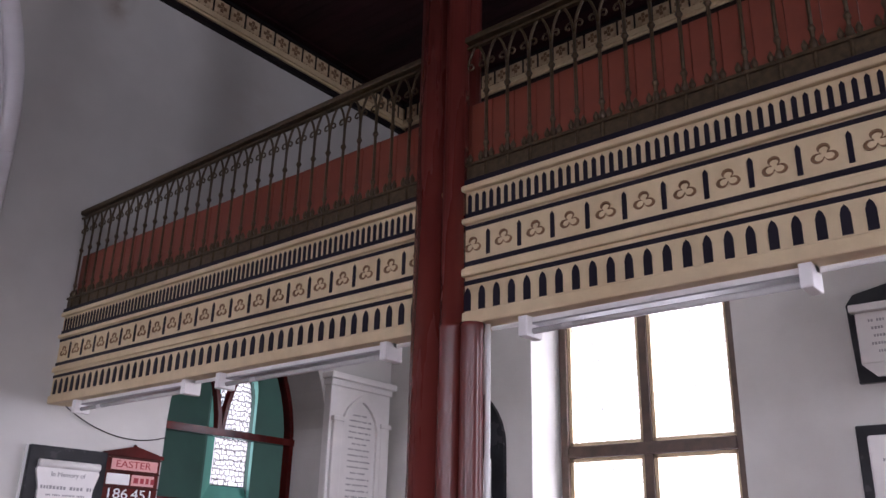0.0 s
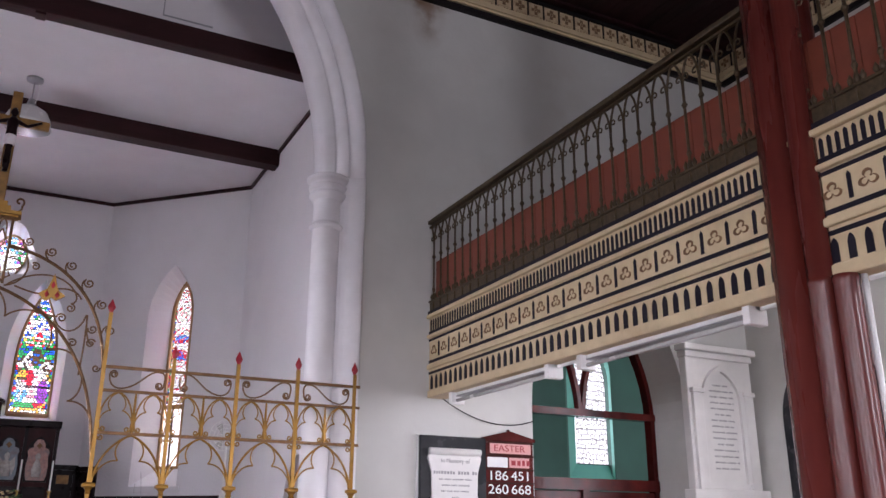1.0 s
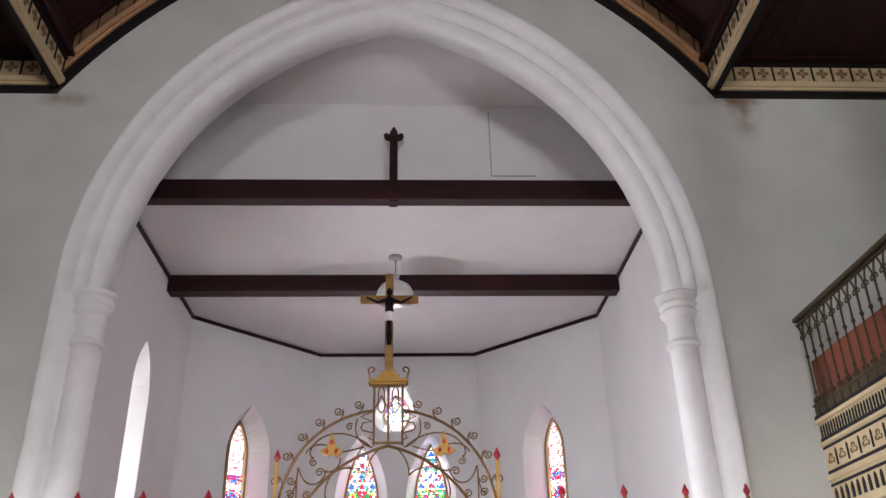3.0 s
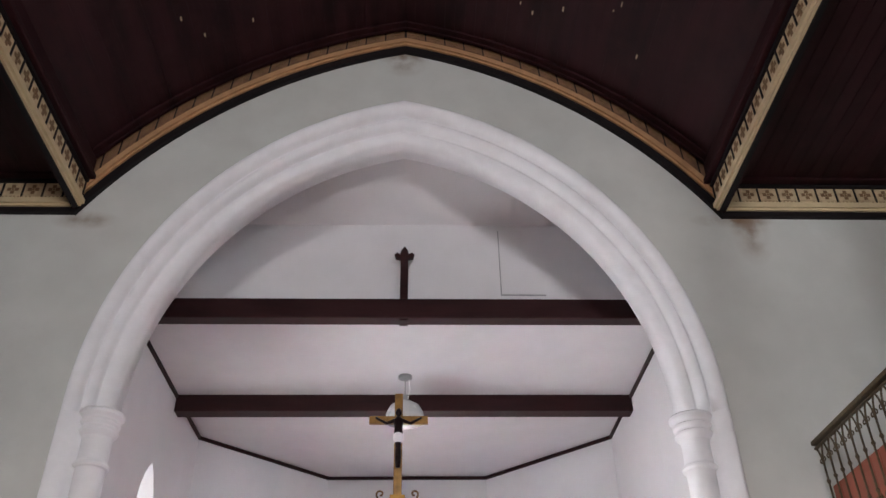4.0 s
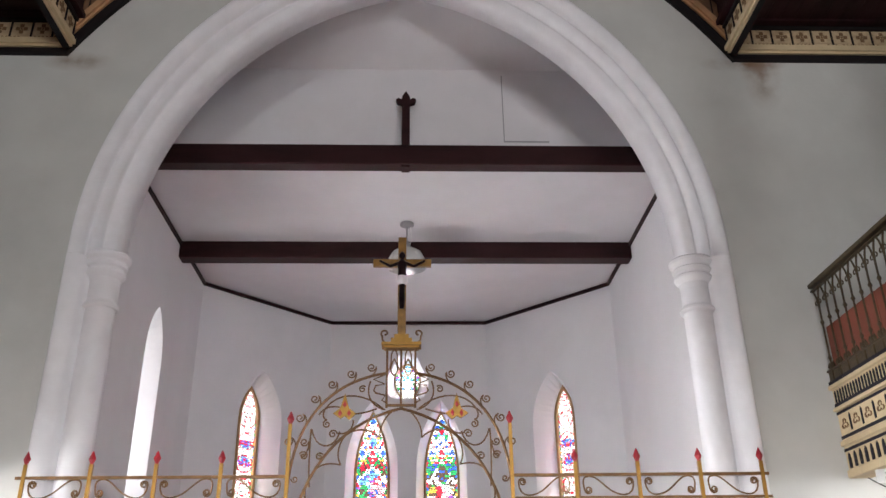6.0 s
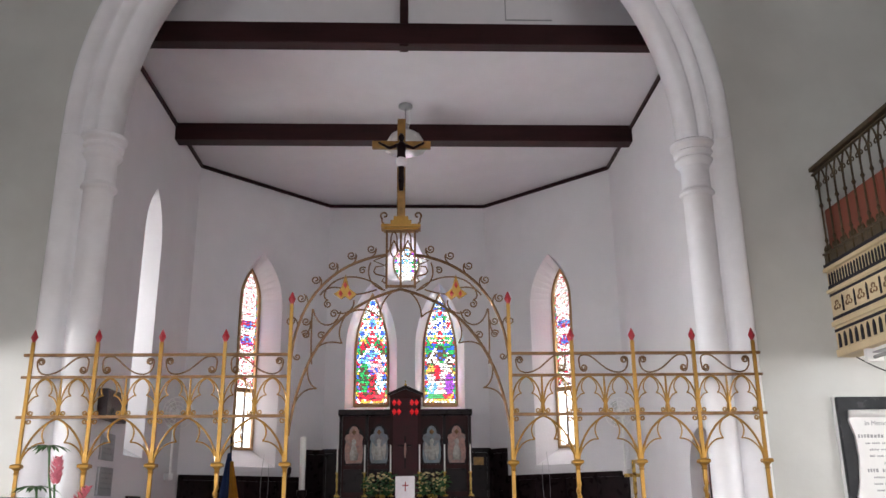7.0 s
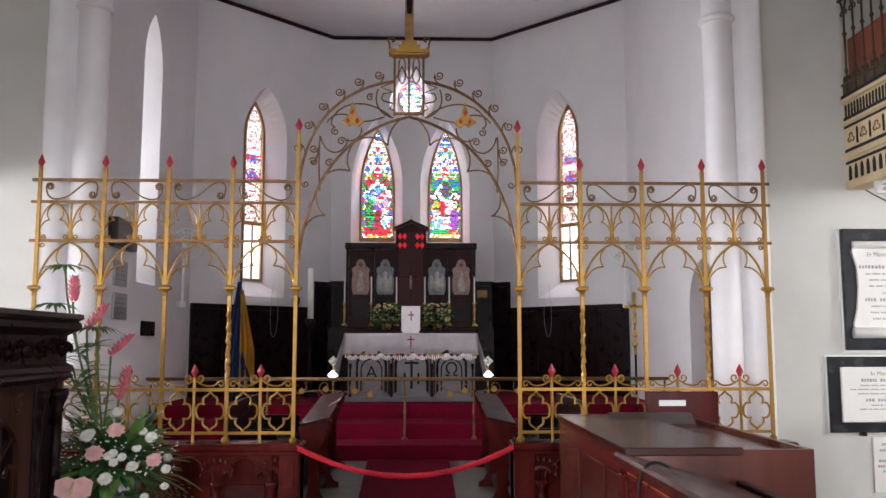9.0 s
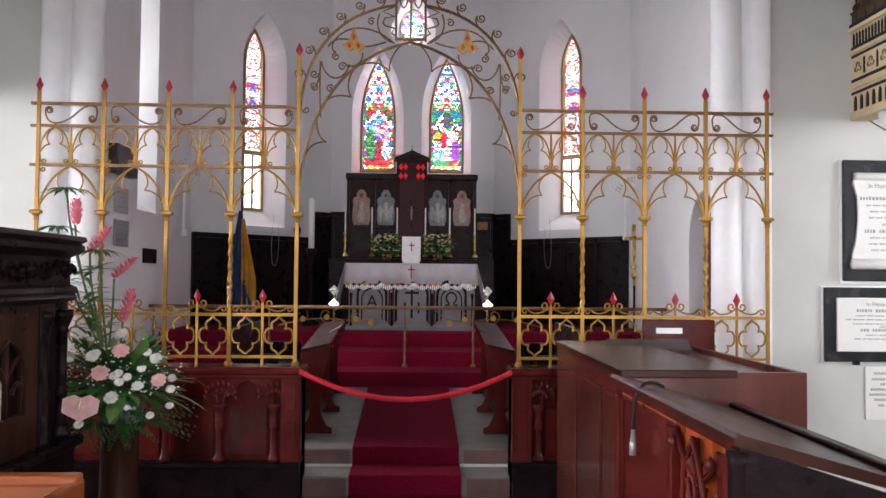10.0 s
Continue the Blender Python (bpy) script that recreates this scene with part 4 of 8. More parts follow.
col = thing("column", "clustered red-brown gloss painted wooden column with a thin pipe", "column", (GX + 0.04, 2.74, 0))
for dx, dy, r in ((0.0, 0.075, 0.118), (-0.05, -0.085, 0.066), (0.11, 0.0, 0.10), (0.10, 0.17, 0.06)):
    part("shaft", lathe(bmesh.new(), [(r + 0.04, 0), (r + 0.04, 0.25), (r, 0.32), (r, 6.9)], (dx, dy, 0), 18), M_COLUMN, col, smooth=True)
for dx, dy in ((-0.085, -0.105), (-0.05, -0.205)):
    part("shaft", lathe(bmesh.new(), [(0.085, 0), (0.085, 0.2), (0.058, 0.28), (0.058, 2.91), (0.062, 2.925), (0.062, 2.945)], (dx, dy, 0), 12), M_COLUMN, col, smooth=True)
part("pipe", tube(bmesh.new(), [(0.0, -0.262, 0.0), (0.0, -0.262, 2.945)], 0.014, 8), M_WHITE, col, "white plastic cable pipe", smooth=True)


def tube_light(y0, y1):
    t = thing("tube_light", "white fluorescent tube batten under the gallery front, switched off", "light", (3.58, (y0 + y1) / 2, 0.155), "tubes under the gallery")
    h = abs(y1 - y0) / 2
    part("batten", nb(-0.028, 0.028, -h, h, 2.765, 2.80, bevel=0.004), M_WHITE, t)
    part("reflector", nb(-0.03, 0.03, -h + 0.04, h - 0.04, 2.756, 2.7645), M_GREY, t)
    part("tube", tube(bmesh.new(), [(-0.02, -h + 0.05, 2.725), (-0.02, h - 0.05, 2.725)], 0.014, 10), M_SHADE, t, "glass tube", smooth=True)
    for s in (-1, 1):
        part("end_cap", nb(-0.075, 0.05, min(s * h, s * (h - 0.05)), max(s * h, s * (h - 0.05)), 2.695, 2.80, bevel=0.006), M_WHITE, t)
    return t


for a, b in ((6.36, 4.90), (4.58, 3.11), (2.28, 0.97), (0.45, -0.96)):
    tube_light(a, b)
for ys in ((4.89, 4.75, 4.59), (3.10, 2.98, 2.94), (2.48, 2.4, 2.29), (0.96, 0.7, 0.46)):
    tagged(part("conduit", tube(bmesh.new(), [(3.58, y, 2.932) for y in ys], 0.012, 6), M_WHITE), "white conduit between the tube battens", "conduit")
tagged(part("cable", tube(bmesh.new(), curve((3.60, 6.69, 2.96), (3.9, 6.705, 2.77), (4.25, 6.71, 2.70), (4.553, 6.705, 2.81), 16), 0.005, 5), M_BLACK), "thin black cable sagging across the wall", "cable")

# ---- tablets and board on the end wall ----


def bars(parent, to3, rows, d, material=M_INK, h=0.02):
    """Lines of worn lettering that cannot be read."""
    rnd = random.Random(len(rows) * 7 + int(abs(rows[0][0]) * 100))
    for v, half in rows:
        bm = bmesh.new()
        u = -half
        left = rnd.randint(3, 9)
        while u < half:
            w = h * rnd.uniform(0.45, 0.8)
            lo, hi = v - h / 2, v + h / 2 * rnd.uniform(0.7, 1.0)
            prism(bm, [(u, lo), (u + w, lo), (u + w, hi), (u, hi)], to3, d, d - 0.0012)
            u += w + h * 0.32
            left -= 1
            if left == 0:
                u += h * 0.9
                left = rnd.randint(3, 9)
        ob = part("lettering", bm, material, parent)
        ob["kind"] = "stuff"


def letters(parent, text, at, size, material, rot=(90, 0, 0), name="lettering"):
    cu = bpy.data.curves.new("lettering", "FONT")
    cu.body, cu.size, cu.align_x, cu.align_y, cu.extrude = text, size, "CENTER", "CENTER", 0.001
    ob = new("lettering", cu)
    dg = bpy.context.evaluated_depsgraph_get()
    me = bpy.data.meshes.new_from_object(ob.evaluated_get(dg))
    bpy.data.objects.remove(ob)
    me.materials.clear()
    me.materials.append(material)
    o = new(name, me)
    o.parent = parent
    o.matrix_basis = pose(*at, *rot)
    return o


def scroll_tablet(x, z, w, h):
    t = thing("wall_tablet", "black marble tablet with a white carved scroll", "memorial", (x, W, z))
    part("slab", nb(-w / 2, w / 2, -0.05, 0, -h / 2, h / 2, bevel=0.008), M_BSLATE, t)
    part("edge", nb(-w / 2 - 0.018, w / 2 + 0.018, -0.018, 0, -h / 2 - 0.02, h / 2), M_WHITE, t)
    sw, sh = w * 0.40, h * 0.36
    left = [(-sw + 0.02, sh), (-sw + 0.0, sh * 0.85), (-sw + 0.035, sh * 0.5), (-sw + 0.04, 0), (-sw + 0.02, -sh * 0.5), (-sw - 0.01, -sh * 0.8), (-sw, -sh)]
    pts = left + [(-u, v) for u, v in left[::-1]]
    part("scroll", prism(bmesh.new(), pts, xz, -0.075, -0.05), M_MARBLE, t)
    part("scroll_end", tube(bmesh.new(), [(-sw - 0.02, -0.085, -sh), (sw + 0.02, -0.085, -sh)], 0.042, 12), M_MARBLE, t, smooth=True)
    part("scroll_end", tube(bmesh.new(), [(-sw + 0.01, -0.075, sh), (sw - 0.01, -0.075, sh)], 0.03, 12), M_MARBLE, t, smooth=True)
    letters(t, "In Memory of", (0, -0.077, sh * 0.78), 0.05, M_INK)
    bars(t, xz, [(sh * 0.50, sw * 0.8)], -0.075, h=0.027)
    bars(t, xz, [(sh * 0.34, sw * 0.6), (sh * 0.20, sw * 0.5), (sh * 0.06, sw * 0.52)], -0.075, h=0.014)
    letters(t, "AND", (0, -0.077, -sh * 0.10), 0.03, M_INK)
    bars(t, xz, [(-sh * 0.25, sw * 0.66)], -0.075, h=0.027)
    bars(t, xz, [(-sh * 0.40, sw * 0.5), (-sh * 0.54, sw * 0.52), (-sh * 0.68, sw * 0.46)], -0.075, h=0.014)
    return t


scroll_tablet(3.718, 2.155, 0.635, 0.95)
t = thing("wall_tablet", "white marble tablet in a black marble frame", "memorial", (3.69, W, 1.335))
part("frame", nb(-0.44, 0.44, -0.035, 0, -0.285, 0.295, bevel=0.006), M_BSLATE, t)
part("edge", nb(-0.455, 0.455, -0.012, 0, -0.29, 0.305), M_WHITE, t)
part("slab", nb(-0.355, 0.355, -0.06, -0.035, -0.205, 0.215, bevel=0.008), M_MARBLE, t)
letters(t, "In Memory of", (0, -0.062, 0.165), 0.045, M_INK)
bars(t, xz, [(0.115, 0.20), (-0.035, 0.17)], -0.06, h=0.024)
bars(t, xz, [(0.075, 0.21), (0.045, 0.29), (0.012, 0.23), (-0.075, 0.13), (-0.105, 0.22)], -0.06, h=0.011)
letters(t, "AND", (0, -0.062, -0.012), 0.022, M_INK)
part("bracket", nb(-0.21, -0.17, -0.05, 0, -0.31, -0.285), M_BSLATE, t)
t = thing("wall_tablet", "small white marble tablet with worn lettering", "memorial", (3.78, W, 0.80))
part("slab", nb(-0.20, 0.20, -0.014, 0, -0.20, 0.21), M_MARBLE, t)
bars(t, xz, [(0.16, 0.13), (0.115, 0.15), (0.075, 0.08), (0.035, 0.16), (-0.005, 0.17), (-0.045, 0.13), (-0.09, 0.10)], -0.014, h=0.02)

hb = thing("hymn_board", "dark red wooden hymn board with white numerals", "hymn board", (4.28, W, 2.29))
hb.scale = (0.93, 1, 0.74)
part("board", nb(-0.27, 0.27, -0.03, 0, -0.62, 0.44, bevel=0.005), M_MAHOG, hb)
part("pediment", prism(bmesh.new(), [(-0.29, 0.44), (-0.29, 0.475), (0, 0.56), (0.29, 0.475), (0.29, 0.44)], xz, -0.045, 0), M_MAHOG, hb)
for z in (0.44, 0.285, 0.125, -0.03, -0.185, -0.34, -0.6):
    part("rail", nb(-0.27, 0.27, -0.042, -0.03, z - 0.022, z - 0.005), M_MAHOGX, hb)
part("card", nb(-0.21, 0.24, -0.036, -0.03, 0.295, 0.41), M_PINK, hb, "pink card strip")
letters(hb, "EASTER", (0.0, -0.038, 0.352), 0.105, M_RED)
part("card", nb(-0.24, -0.02, -0.036, -0.03, 0.135, 0.25), M_WHITE, hb, "blank white card")
part("card", nb(0.0, 0.22, -0.036, -0.03, 0.135, 0.25), M_PINK, hb, "pink card strip")
bars(hb, lambda u, v, d: (u + 0.11, d, v), [(0.192, 0.09)], -0.036, M_RED, 0.06)
for z, a, b in ((0.035, "186", "451"), (-0.12, "260", "668")):
    letters(hb, a, (-0.125, -0.034, z), 0.15, M_WHITE)
    letters(hb, b, (0.125, -0.034, z), 0.15, M_WHITE)
part("knob", lathe(bmesh.new(), [(0.012, 0), (0.02, 0.015), (0.0, 0.03)], (0, -0.02, 0.555), 8), M_MAHOG, hb)

# framed glazed screen in the aisle arch
ds = thing("door_2", "dark brown glazed screen and doors in the pointed aisle arch", "door", kind="structure")
out = pointed(5.49, 0.96, 0.0, 2.98, 4.55, 10)
inn = pointed(5.49, 0.88, 0.0, 2.98, 4.40, 10)
bm = bmesh.new()
for i in range(len(out) - 1):
    prism(bm, [out[i], out[i + 1], inn[i + 1], inn[i]], xz, 7.22, 7.32)
part("frame", bm, M_MAHOG, ds)
part("transom", nb(4.56, 6.42, 7.20, 7.31, 2.97, 3.04), M_MAHOG, ds)
part("transom", nb(4.56, 6.42, 7.20, 7.31, 2.25, 2.36), M_MAHOG, ds)
part("mullion", nb(5.45, 5.53, 7.21, 7.30, 0, 2.25), M_MAHOG, ds)
for s in (-1, 1):
    part("leaf", nb(5.49 + min(s * 0.05, s * 0.90), 5.49 + max(s * 0.05, s * 0.90), 7.24, 7.29, 0, 2.24, bevel=0.006), M_MAHOG, ds)
    tracery = [(5.49 + s * u, v) for u, v in curve((0.02, 3.04), (0.04, 3.4), (0.2, 3.8), (0.44, 4.05), 8)]
    part("tracery", tube(bmesh.new(), [(u, 7.26, v) for u, v in tracery], 0.045, 6), M_MAHOG, ds)

mon = thing("wall_monument", "tall cream stone wall monument with a lettered pointed panel", "memorial", (6.81, W, 0.225))
mon.scale = (1.06, 1, 0.96)
part("body", nb(-0.42, 0.42, -0.10, 0, 2.12, 3.52, bevel=0.01), M_MARBLE, mon)
bm = nb(-0.47, 0.46, -0.17, 0, 3.55, 3.62, bevel=0.012)
box(bm, -0.44, 0.43, -0.13, 0, 3.48, 3.55, bevel=0.01)
part("cornice", bm, M_MARBLE, mon)
part("sill", nb(-0.48, 0.47, -0.16, 0, 2.02, 2.12, bevel=0.012), M_MARBLE, mon)
for s in (-1, 1):
    part("pilaster", nb(s * 0.33 - 0.06, s * 0.33 + 0.06, -0.14, -0.1, 2.12, 3.10, bevel=0.006), M_MARBLE, mon)
    part("pilaster_cap", nb(s * 0.33 - 0.075, s * 0.33 + 0.075, -0.155, -0.1, 3.10, 3.15, bevel=0.006), M_MARBLE, mon)
a, b = pointed(0, 0.27, 2.18, 3.02, 3.42, 8), pointed(0, 0.22, 2.18, 3.02, 3.35, 8)
bm = bmesh.new()
for i in range(len(a) - 1):
    prism(bm, [a[i], a[i + 1], b[i + 1], b[i]], xz, -0.135, -0.1)
part("hood", bm, M_MARBLE, mon)
bars(mon, xz, [(3.2 - 0.062 * k, 0.15 if k % 5 else 0.1) for k in range(15)], -0.101, M_INK, 0.018)

# memorials on the side wall
def side_u(u, v, d):
    return (-d, u, v)


t = thing("wall_tablet", "black pointed slab with a white tablet on the side wall", "memorial", (SOUTH, 5.70, 0))
part("slab", prism(bmesh.new(), pointed(0, 0.60, 1.5, 2.95, 3.62, 8), lambda u, v, d: (-d, u, v), 0.0, 0.05), M_BSLATE, t)
part("panel", nb(-0.07, -0.05, -0.45, 0.45, 1.65, 2.83), M_MARBLE, t)
t = thing("wall_tablet", "white shield tablet on a black slab on the side wall", "memorial", (SOUTH, 1.43, 0.35))
part("slab", prism(bmesh.new(), [(-0.38, 2.86), (-0.38, 3.50), (-0.30, 3.56), (0.0, 3.62), (0.30, 3.56), (0.36, 3.48), (0.34, 2.86)], side_u, 0, 0.05), M_BSLATE, t)
part("panel", nb(-0.08, -0.05, -0.30, 0.30, 3.0, 3.40, bevel=0.01), M_MARBLE, t)
part("ledge", nb(-0.13, -0.05, -0.33, 0.33, 3.40, 3.46, bevel=0.01), M_MARBLE, t)
part("bracket", prism(bmesh.new(), [(-0.30, 3.0), (-0.2, 2.90), (0.2, 2.90), (0.30, 3.0)], side_u, 0.05, 0.08), M_MARBLE, t)
bars(t, lambda u, v, d: (d, u, v), [(3.33, 0.2), (3.27, 0.22), (3.21, 0.2), (3.15, 0.22), (3.09, 0.16)], -0.08, h=0.022)
t = thing("wall_tablet", "white scroll tablet on a black slab on the side wall", "memorial", (SOUTH, 1.45, 0.20))
part("slab", nb(-0.05, 0, -0.40, 0.40, 1.9, 2.70, bevel=0.01), M_BSLATE, t)
part("panel", nb(-0.09, -0.05, -0.32, 0.32, 2.0, 2.62, bevel=0.02), M_MARBLE, t)
bars(t, lambda u, v, d: (d, u, v), [(2.5, 0.2), (2.44, 0.22), (2.38, 0.2), (2.32, 0.22)], -0.09, h=0.022)

# ---- wrought-iron chancel screen ----
SY = W - 0.05
scr = thing("chancel_screen", "gold-painted wrought-iron chancel screen with red spear finials", "screen", (0, SY, 0))
POSTS = [-2.821, -2.333, -1.846, -1.358, -0.857, 0.853, 1.342, 1.826, 2.307, 2.789]
ZB, ZL, ZCAP, Z1, Z2, Z3 = 1.0, 1.385, 2.14, 2.51, 2.81, 2.98


def spear(bm, z):
    """A four-sided diamond point on a short stem."""
    lathe(bm, [(0.006, 0.0), (0.029, 0.05), (0.004, 0.108), (0.0, 0.112)], (0, 0, z), 4, 1.0, 0.6)


def twisted(bm, z0, z1, r):
    n = 36
    pts = []
    for k in range(n + 1):
        pts.append((0.004 * math.cos(k * 1.1), 0.004 * math.sin(k * 1.1), z0 + (z1 - z0) * k / n))
    tube(bm, pts, [r * (1.15 if k % 3 else 0.85) for k in range(n + 1)], 6)


first_post = {}


def post(x, tall, twist):
    key = (tall, twist)
    if key in first_post:
        for ob in first_post[key]:
            again(ob, Matrix.Translation((x, 0, 0)))
        return
    zt = 3.38 if tall else 3.08
    bm = nb(-0.0135, 0.0135, -0.0135, 0.0135, ZB, 1.42 if twist else zt)
    if twist:
        twisted(bm, 1.42, 2.02, 0.0165)
        box(bm, -0.0135, 0.0135, -0.0135, 0.0135, 2.0, zt)
    lathe(bm, [(0.028, 0), (0.032, 0.02), (0.02, 0.035)], (0, 0, ZB), 8)
    a = part("post", bm, M_GOLD, scr)
    bm = lathe(bmesh.new(), [(0.020, -0.05), (0.026, -0.042), (0.020, -0.032), (0.024, -0.02), (0.040, -0.004), (0.058, 0.0), (0.060, 0.014), (0.054, 0.024), (0.024, 0.03)], (0, 0, ZCAP), 4)
    bmesh.ops.rotate(bm, matrix=Matrix.Rotation(math.pi / 4, 3, 'Z'), verts=bm.verts)
    b = part("collar", bm, M_GOLD, scr)
    bm = bmesh.new()
    spear(bm, zt - 0.01)
    c = part("spear", bm, M_RED, scr, "red painted spear finial")
    for ob in (a, b, c):
        ob.matrix_basis = Matrix.Translation((x, 0, 0))
    first_post[key] = (a, b, c)


for i, x in enumerate(POSTS):
    post(x, i in (4, 5), i in (1, 3, 6, 8))

# rails of the upper stage
for xa, xb in ((POSTS[0] - 0.06, POSTS[4]), (POSTS[5], POSTS[9] + 0.05)):
    for z, r in ((Z3, 0.011), (Z2, 0.010), (Z1, 0.011)):
        part("rail", nb(xa, xb, -0.012, 0.012, z - r, z + r), M_GILT, scr, "dull gilt rail")

# the tracery of one bay, built for a bay of 0.4845 m
B = 0.4845


def ogee(bm, cx, half, z0, z1):
    """A pointed arch with a cusped trefoil head inside it."""
    H = z1 - z0
    for s in (-1, 1):
        tube(bm, [(cx + s * u, 0, z) for u, z in curve((half, z0), (half * 0.95, z0 + H * 0.6), (half * 0.5, z1 - 0.012), (0, z1), 8)], 0.0065, 5)
        tube(bm, [(cx + s * u, 0, z) for u, z in curve((0, z1 - 0.004), (half * 0.58, z1 - 0.03), (half * 0.66, z0 + H * 0.46), (half * 0.34, z0 + H * 0.36), 7)], 0.0052, 5)
        tube(bm, [(cx + s * u, 0, z) for u, z in curve((half * 0.34, z0 + H * 0.36), (half * 0.55, z0 + H * 0.36), (half * 0.82, z0 + H * 0.26), (half * 0.97, z0 + H * 0.02), 6)], 0.0052, 5)


def bay_parts():
    made = []
    # one long reversed curve with a curl at each end
    bm = bmesh.new()
    c1, c2 = (B * 0.155, Z3 - 0.052), (B * 0.815, Z2 + 0.056)
    path = spiral(*c1, 0.008, 0.030, math.pi - 3.3 * math.pi, math.pi, 16)
    path += curve((c1[0] - 0.030, c1[1]), (c1[0] - 0.030, Z2 + 0.004), (B * 0.28, Z2 - 0.002), (B * 0.46, Z2 + 0.052), 7)[1:]
    path += curve((B * 0.46, Z2 + 0.052), (B * 0.60, Z2 + 0.10), (B * 0.68, Z3 - 0.006), (B * 0.80, Z3 - 0.012), 6)[1:]
    path += curve((B * 0.80, Z3 - 0.012), (B * 0.93, Z3 - 0.016), (c2[0] + 0.034, c2[1] + 0.04), (c2[0] + 0.030, c2[1]), 6)[1:]
    path += spiral(*c2, 0.030, 0.008, 0.0, -3.3 * math.pi, 16)[1:]
    tube(bm, [(u, 0, v) for u, v in path], 0.0066, 5)
    made.append(part("scroll", bm, M_GILT, scr, "dull gilt scrollwork"))
    # two small cusped arches with a tapering stem
    bm = bmesh.new()
    tube(bm, [(B / 2, 0, Z1), (B / 2, 0, Z1 + 0.10), (B / 2, 0, Z2)], [0.014, 0.011, 0.007], 5)
    for c in (B * 0.25, B * 0.75):
        ogee(bm, c, B * 0.232, Z1 + 0.085, Z2 - 0.008)
    for c, s in ((0.016, 1), (B / 2 - 0.012, -1), (B / 2 + 0.012, 1), (B - 0.016, -1)):
        tube(bm, [(u, 0, v) for u, v in spiral(c + s * 0.024, Z1 + 0.030, 0.021, 0.006, math.pi * (1 if s > 0 else 0), math.pi * (1 if s > 0 else 0) + s * math.pi * 2.6, 12)], 0.0058, 5)
        tube(bm, [(u, 0, v) for u, v in curve((c + s * 0.003, Z1 + 0.030), (c, Z1 + 0.06), (c - s * 0.004, Z1 + 0.08), (c - s * 0.008, Z1 + 0.12), 5)], 0.0058, 5)
    made.append(part("tracery", bm, M_GOLD, scr))
    # the large arch springing from the collars
    bm = bmesh.new()
    for s in (-1, 1):
        c0 = B / 2
        tube(bm, [(c0 + s * u, 0, z) for u, z in curve((B / 2 - 0.012, ZCAP + 0.03), (B / 2 - 0.03, ZCAP + 0.19), (B * 0.25, Z1 - 0.06), (0.0, Z1 - 0.008), 10)], [0.011] * 3 + [0.0085] * 8, 5)
        tube(bm, [(c0 + s * u, 0, z) for u, z in curve((0.0, Z1 - 0.012), (B * 0.22, Z1 - 0.045), (B * 0.23, Z1 - 0.14), (B * 0.15, Z1 - 0.188), 9)], 0.006, 5)
        tube(bm, [(c0 + s * u, 0, z) for u, z in curve((B * 0.15, Z1 - 0.188), (B * 0.25, Z1 - 0.185), (B * 0.37, Z1 - 0.21), (B * 0.455, Z1 - 0.30), 7)], 0.006, 5)
        tube(bm, [(c0 + s * u, 0, v) for u, v in spiral(B * 0.425, Z1 - 0.032, 0.021, 0.006, math.pi * 0.1, -math.pi * 2.3, 11)], 0.0058, 5)
    made.append(part("arch", bm, M_GOLD, scr))
    # low grille with quatrefoils
    bm = nb(-0.0, B, -0.010, 0.010, ZL - 0.012, ZL + 0.012)
    box(bm, 0.0, B, -0.010, 0.010, ZB + 0.055, ZB + 0.075)
    tube(bm, [(B / 2, 0, ZB), (B / 2, 0, ZL + 0.09)], 0.011, 5)
    for c in (B * 0.25, B * 0.75):
        cz = (ZB + 0.065 + ZL) / 2
        lobe = curve((0, 0.152), (0.010, 0.10), (0.075, 0.125), (0.047, 0.050), 6) + curve((0.047, 0.050), (0.075, 0.070), (0.104, 0.045), (0.104, 0.0), 5)[1:]
        ring = lobe + [(u, -v) for u, v in lobe[::-1][1:]] + [(-u, -v) for u, v in lobe[1:]] + [(-u, v) for u, v in lobe[::-1][1:-1]]
        tube(bm, [(c + u, 0, cz + v) for u, v in ring], 0.0085, 5, closed=True)
    for s in (-1, 1):
        tube(bm, [(B / 2 + s * u, 0, v) for u, v in spiral(0.042, ZL + 0.085, 0.034, 0.010, -math.pi * 0.75, math.pi * 1.3, 11)], 0.007, 5)
        tube(bm, [(B / 2 + s * u, 0, z) for u, z in curve((0.012, ZL + 0.07), (0.06, ZL + 0.02), (0.15, ZL + 0.01), (B / 2 - 0.07, ZL + 0.055), 7)], 0.007, 5)
        tube(bm, [(B / 2 + s * u, 0, v) for u, v in spiral(B / 2 - 0.045, ZL + 0.04, 0.028, 0.009, math.pi * 0.9, -math.pi * 1.1, 9)], 0.0065, 5)
    made.append(part("grille", bm, M_GOLD, scr))
    bm = bmesh.new()
    lathe(bm, [(0.006, 0.0), (0.029, 0.05), (0.0, 0.11)], (B / 2, 0, ZL + 0.085), 4, 1.0, 0.55)
    made.append(part("spear", bm, M_RED, scr, "red painted spear finial"))
    return made


bay = None
for i in (0, 1, 2, 3, 5, 6, 7, 8):
    wide = (POSTS[i + 1] - POSTS[i]) / B
    m = Matrix.Translation((POSTS[i], 0, 0)) @ Matrix.Diagonal((wide, 1, 1, 1))
    turned = Matrix.Translation((POSTS[i + 1], 0, 0)) @ Matrix.Diagonal((-wide, 1, 1, 1))
    if bay is None:
        bay = bay_parts()
        for ob in bay:
            ob.matrix_basis = m
    else:
        for ob in bay:
            again(ob, turned if ob is bay[0] and i in (1, 3, 6, 8) else m)

# the arch over the opening: two ribs, scrolls and the lantern that carries the cross


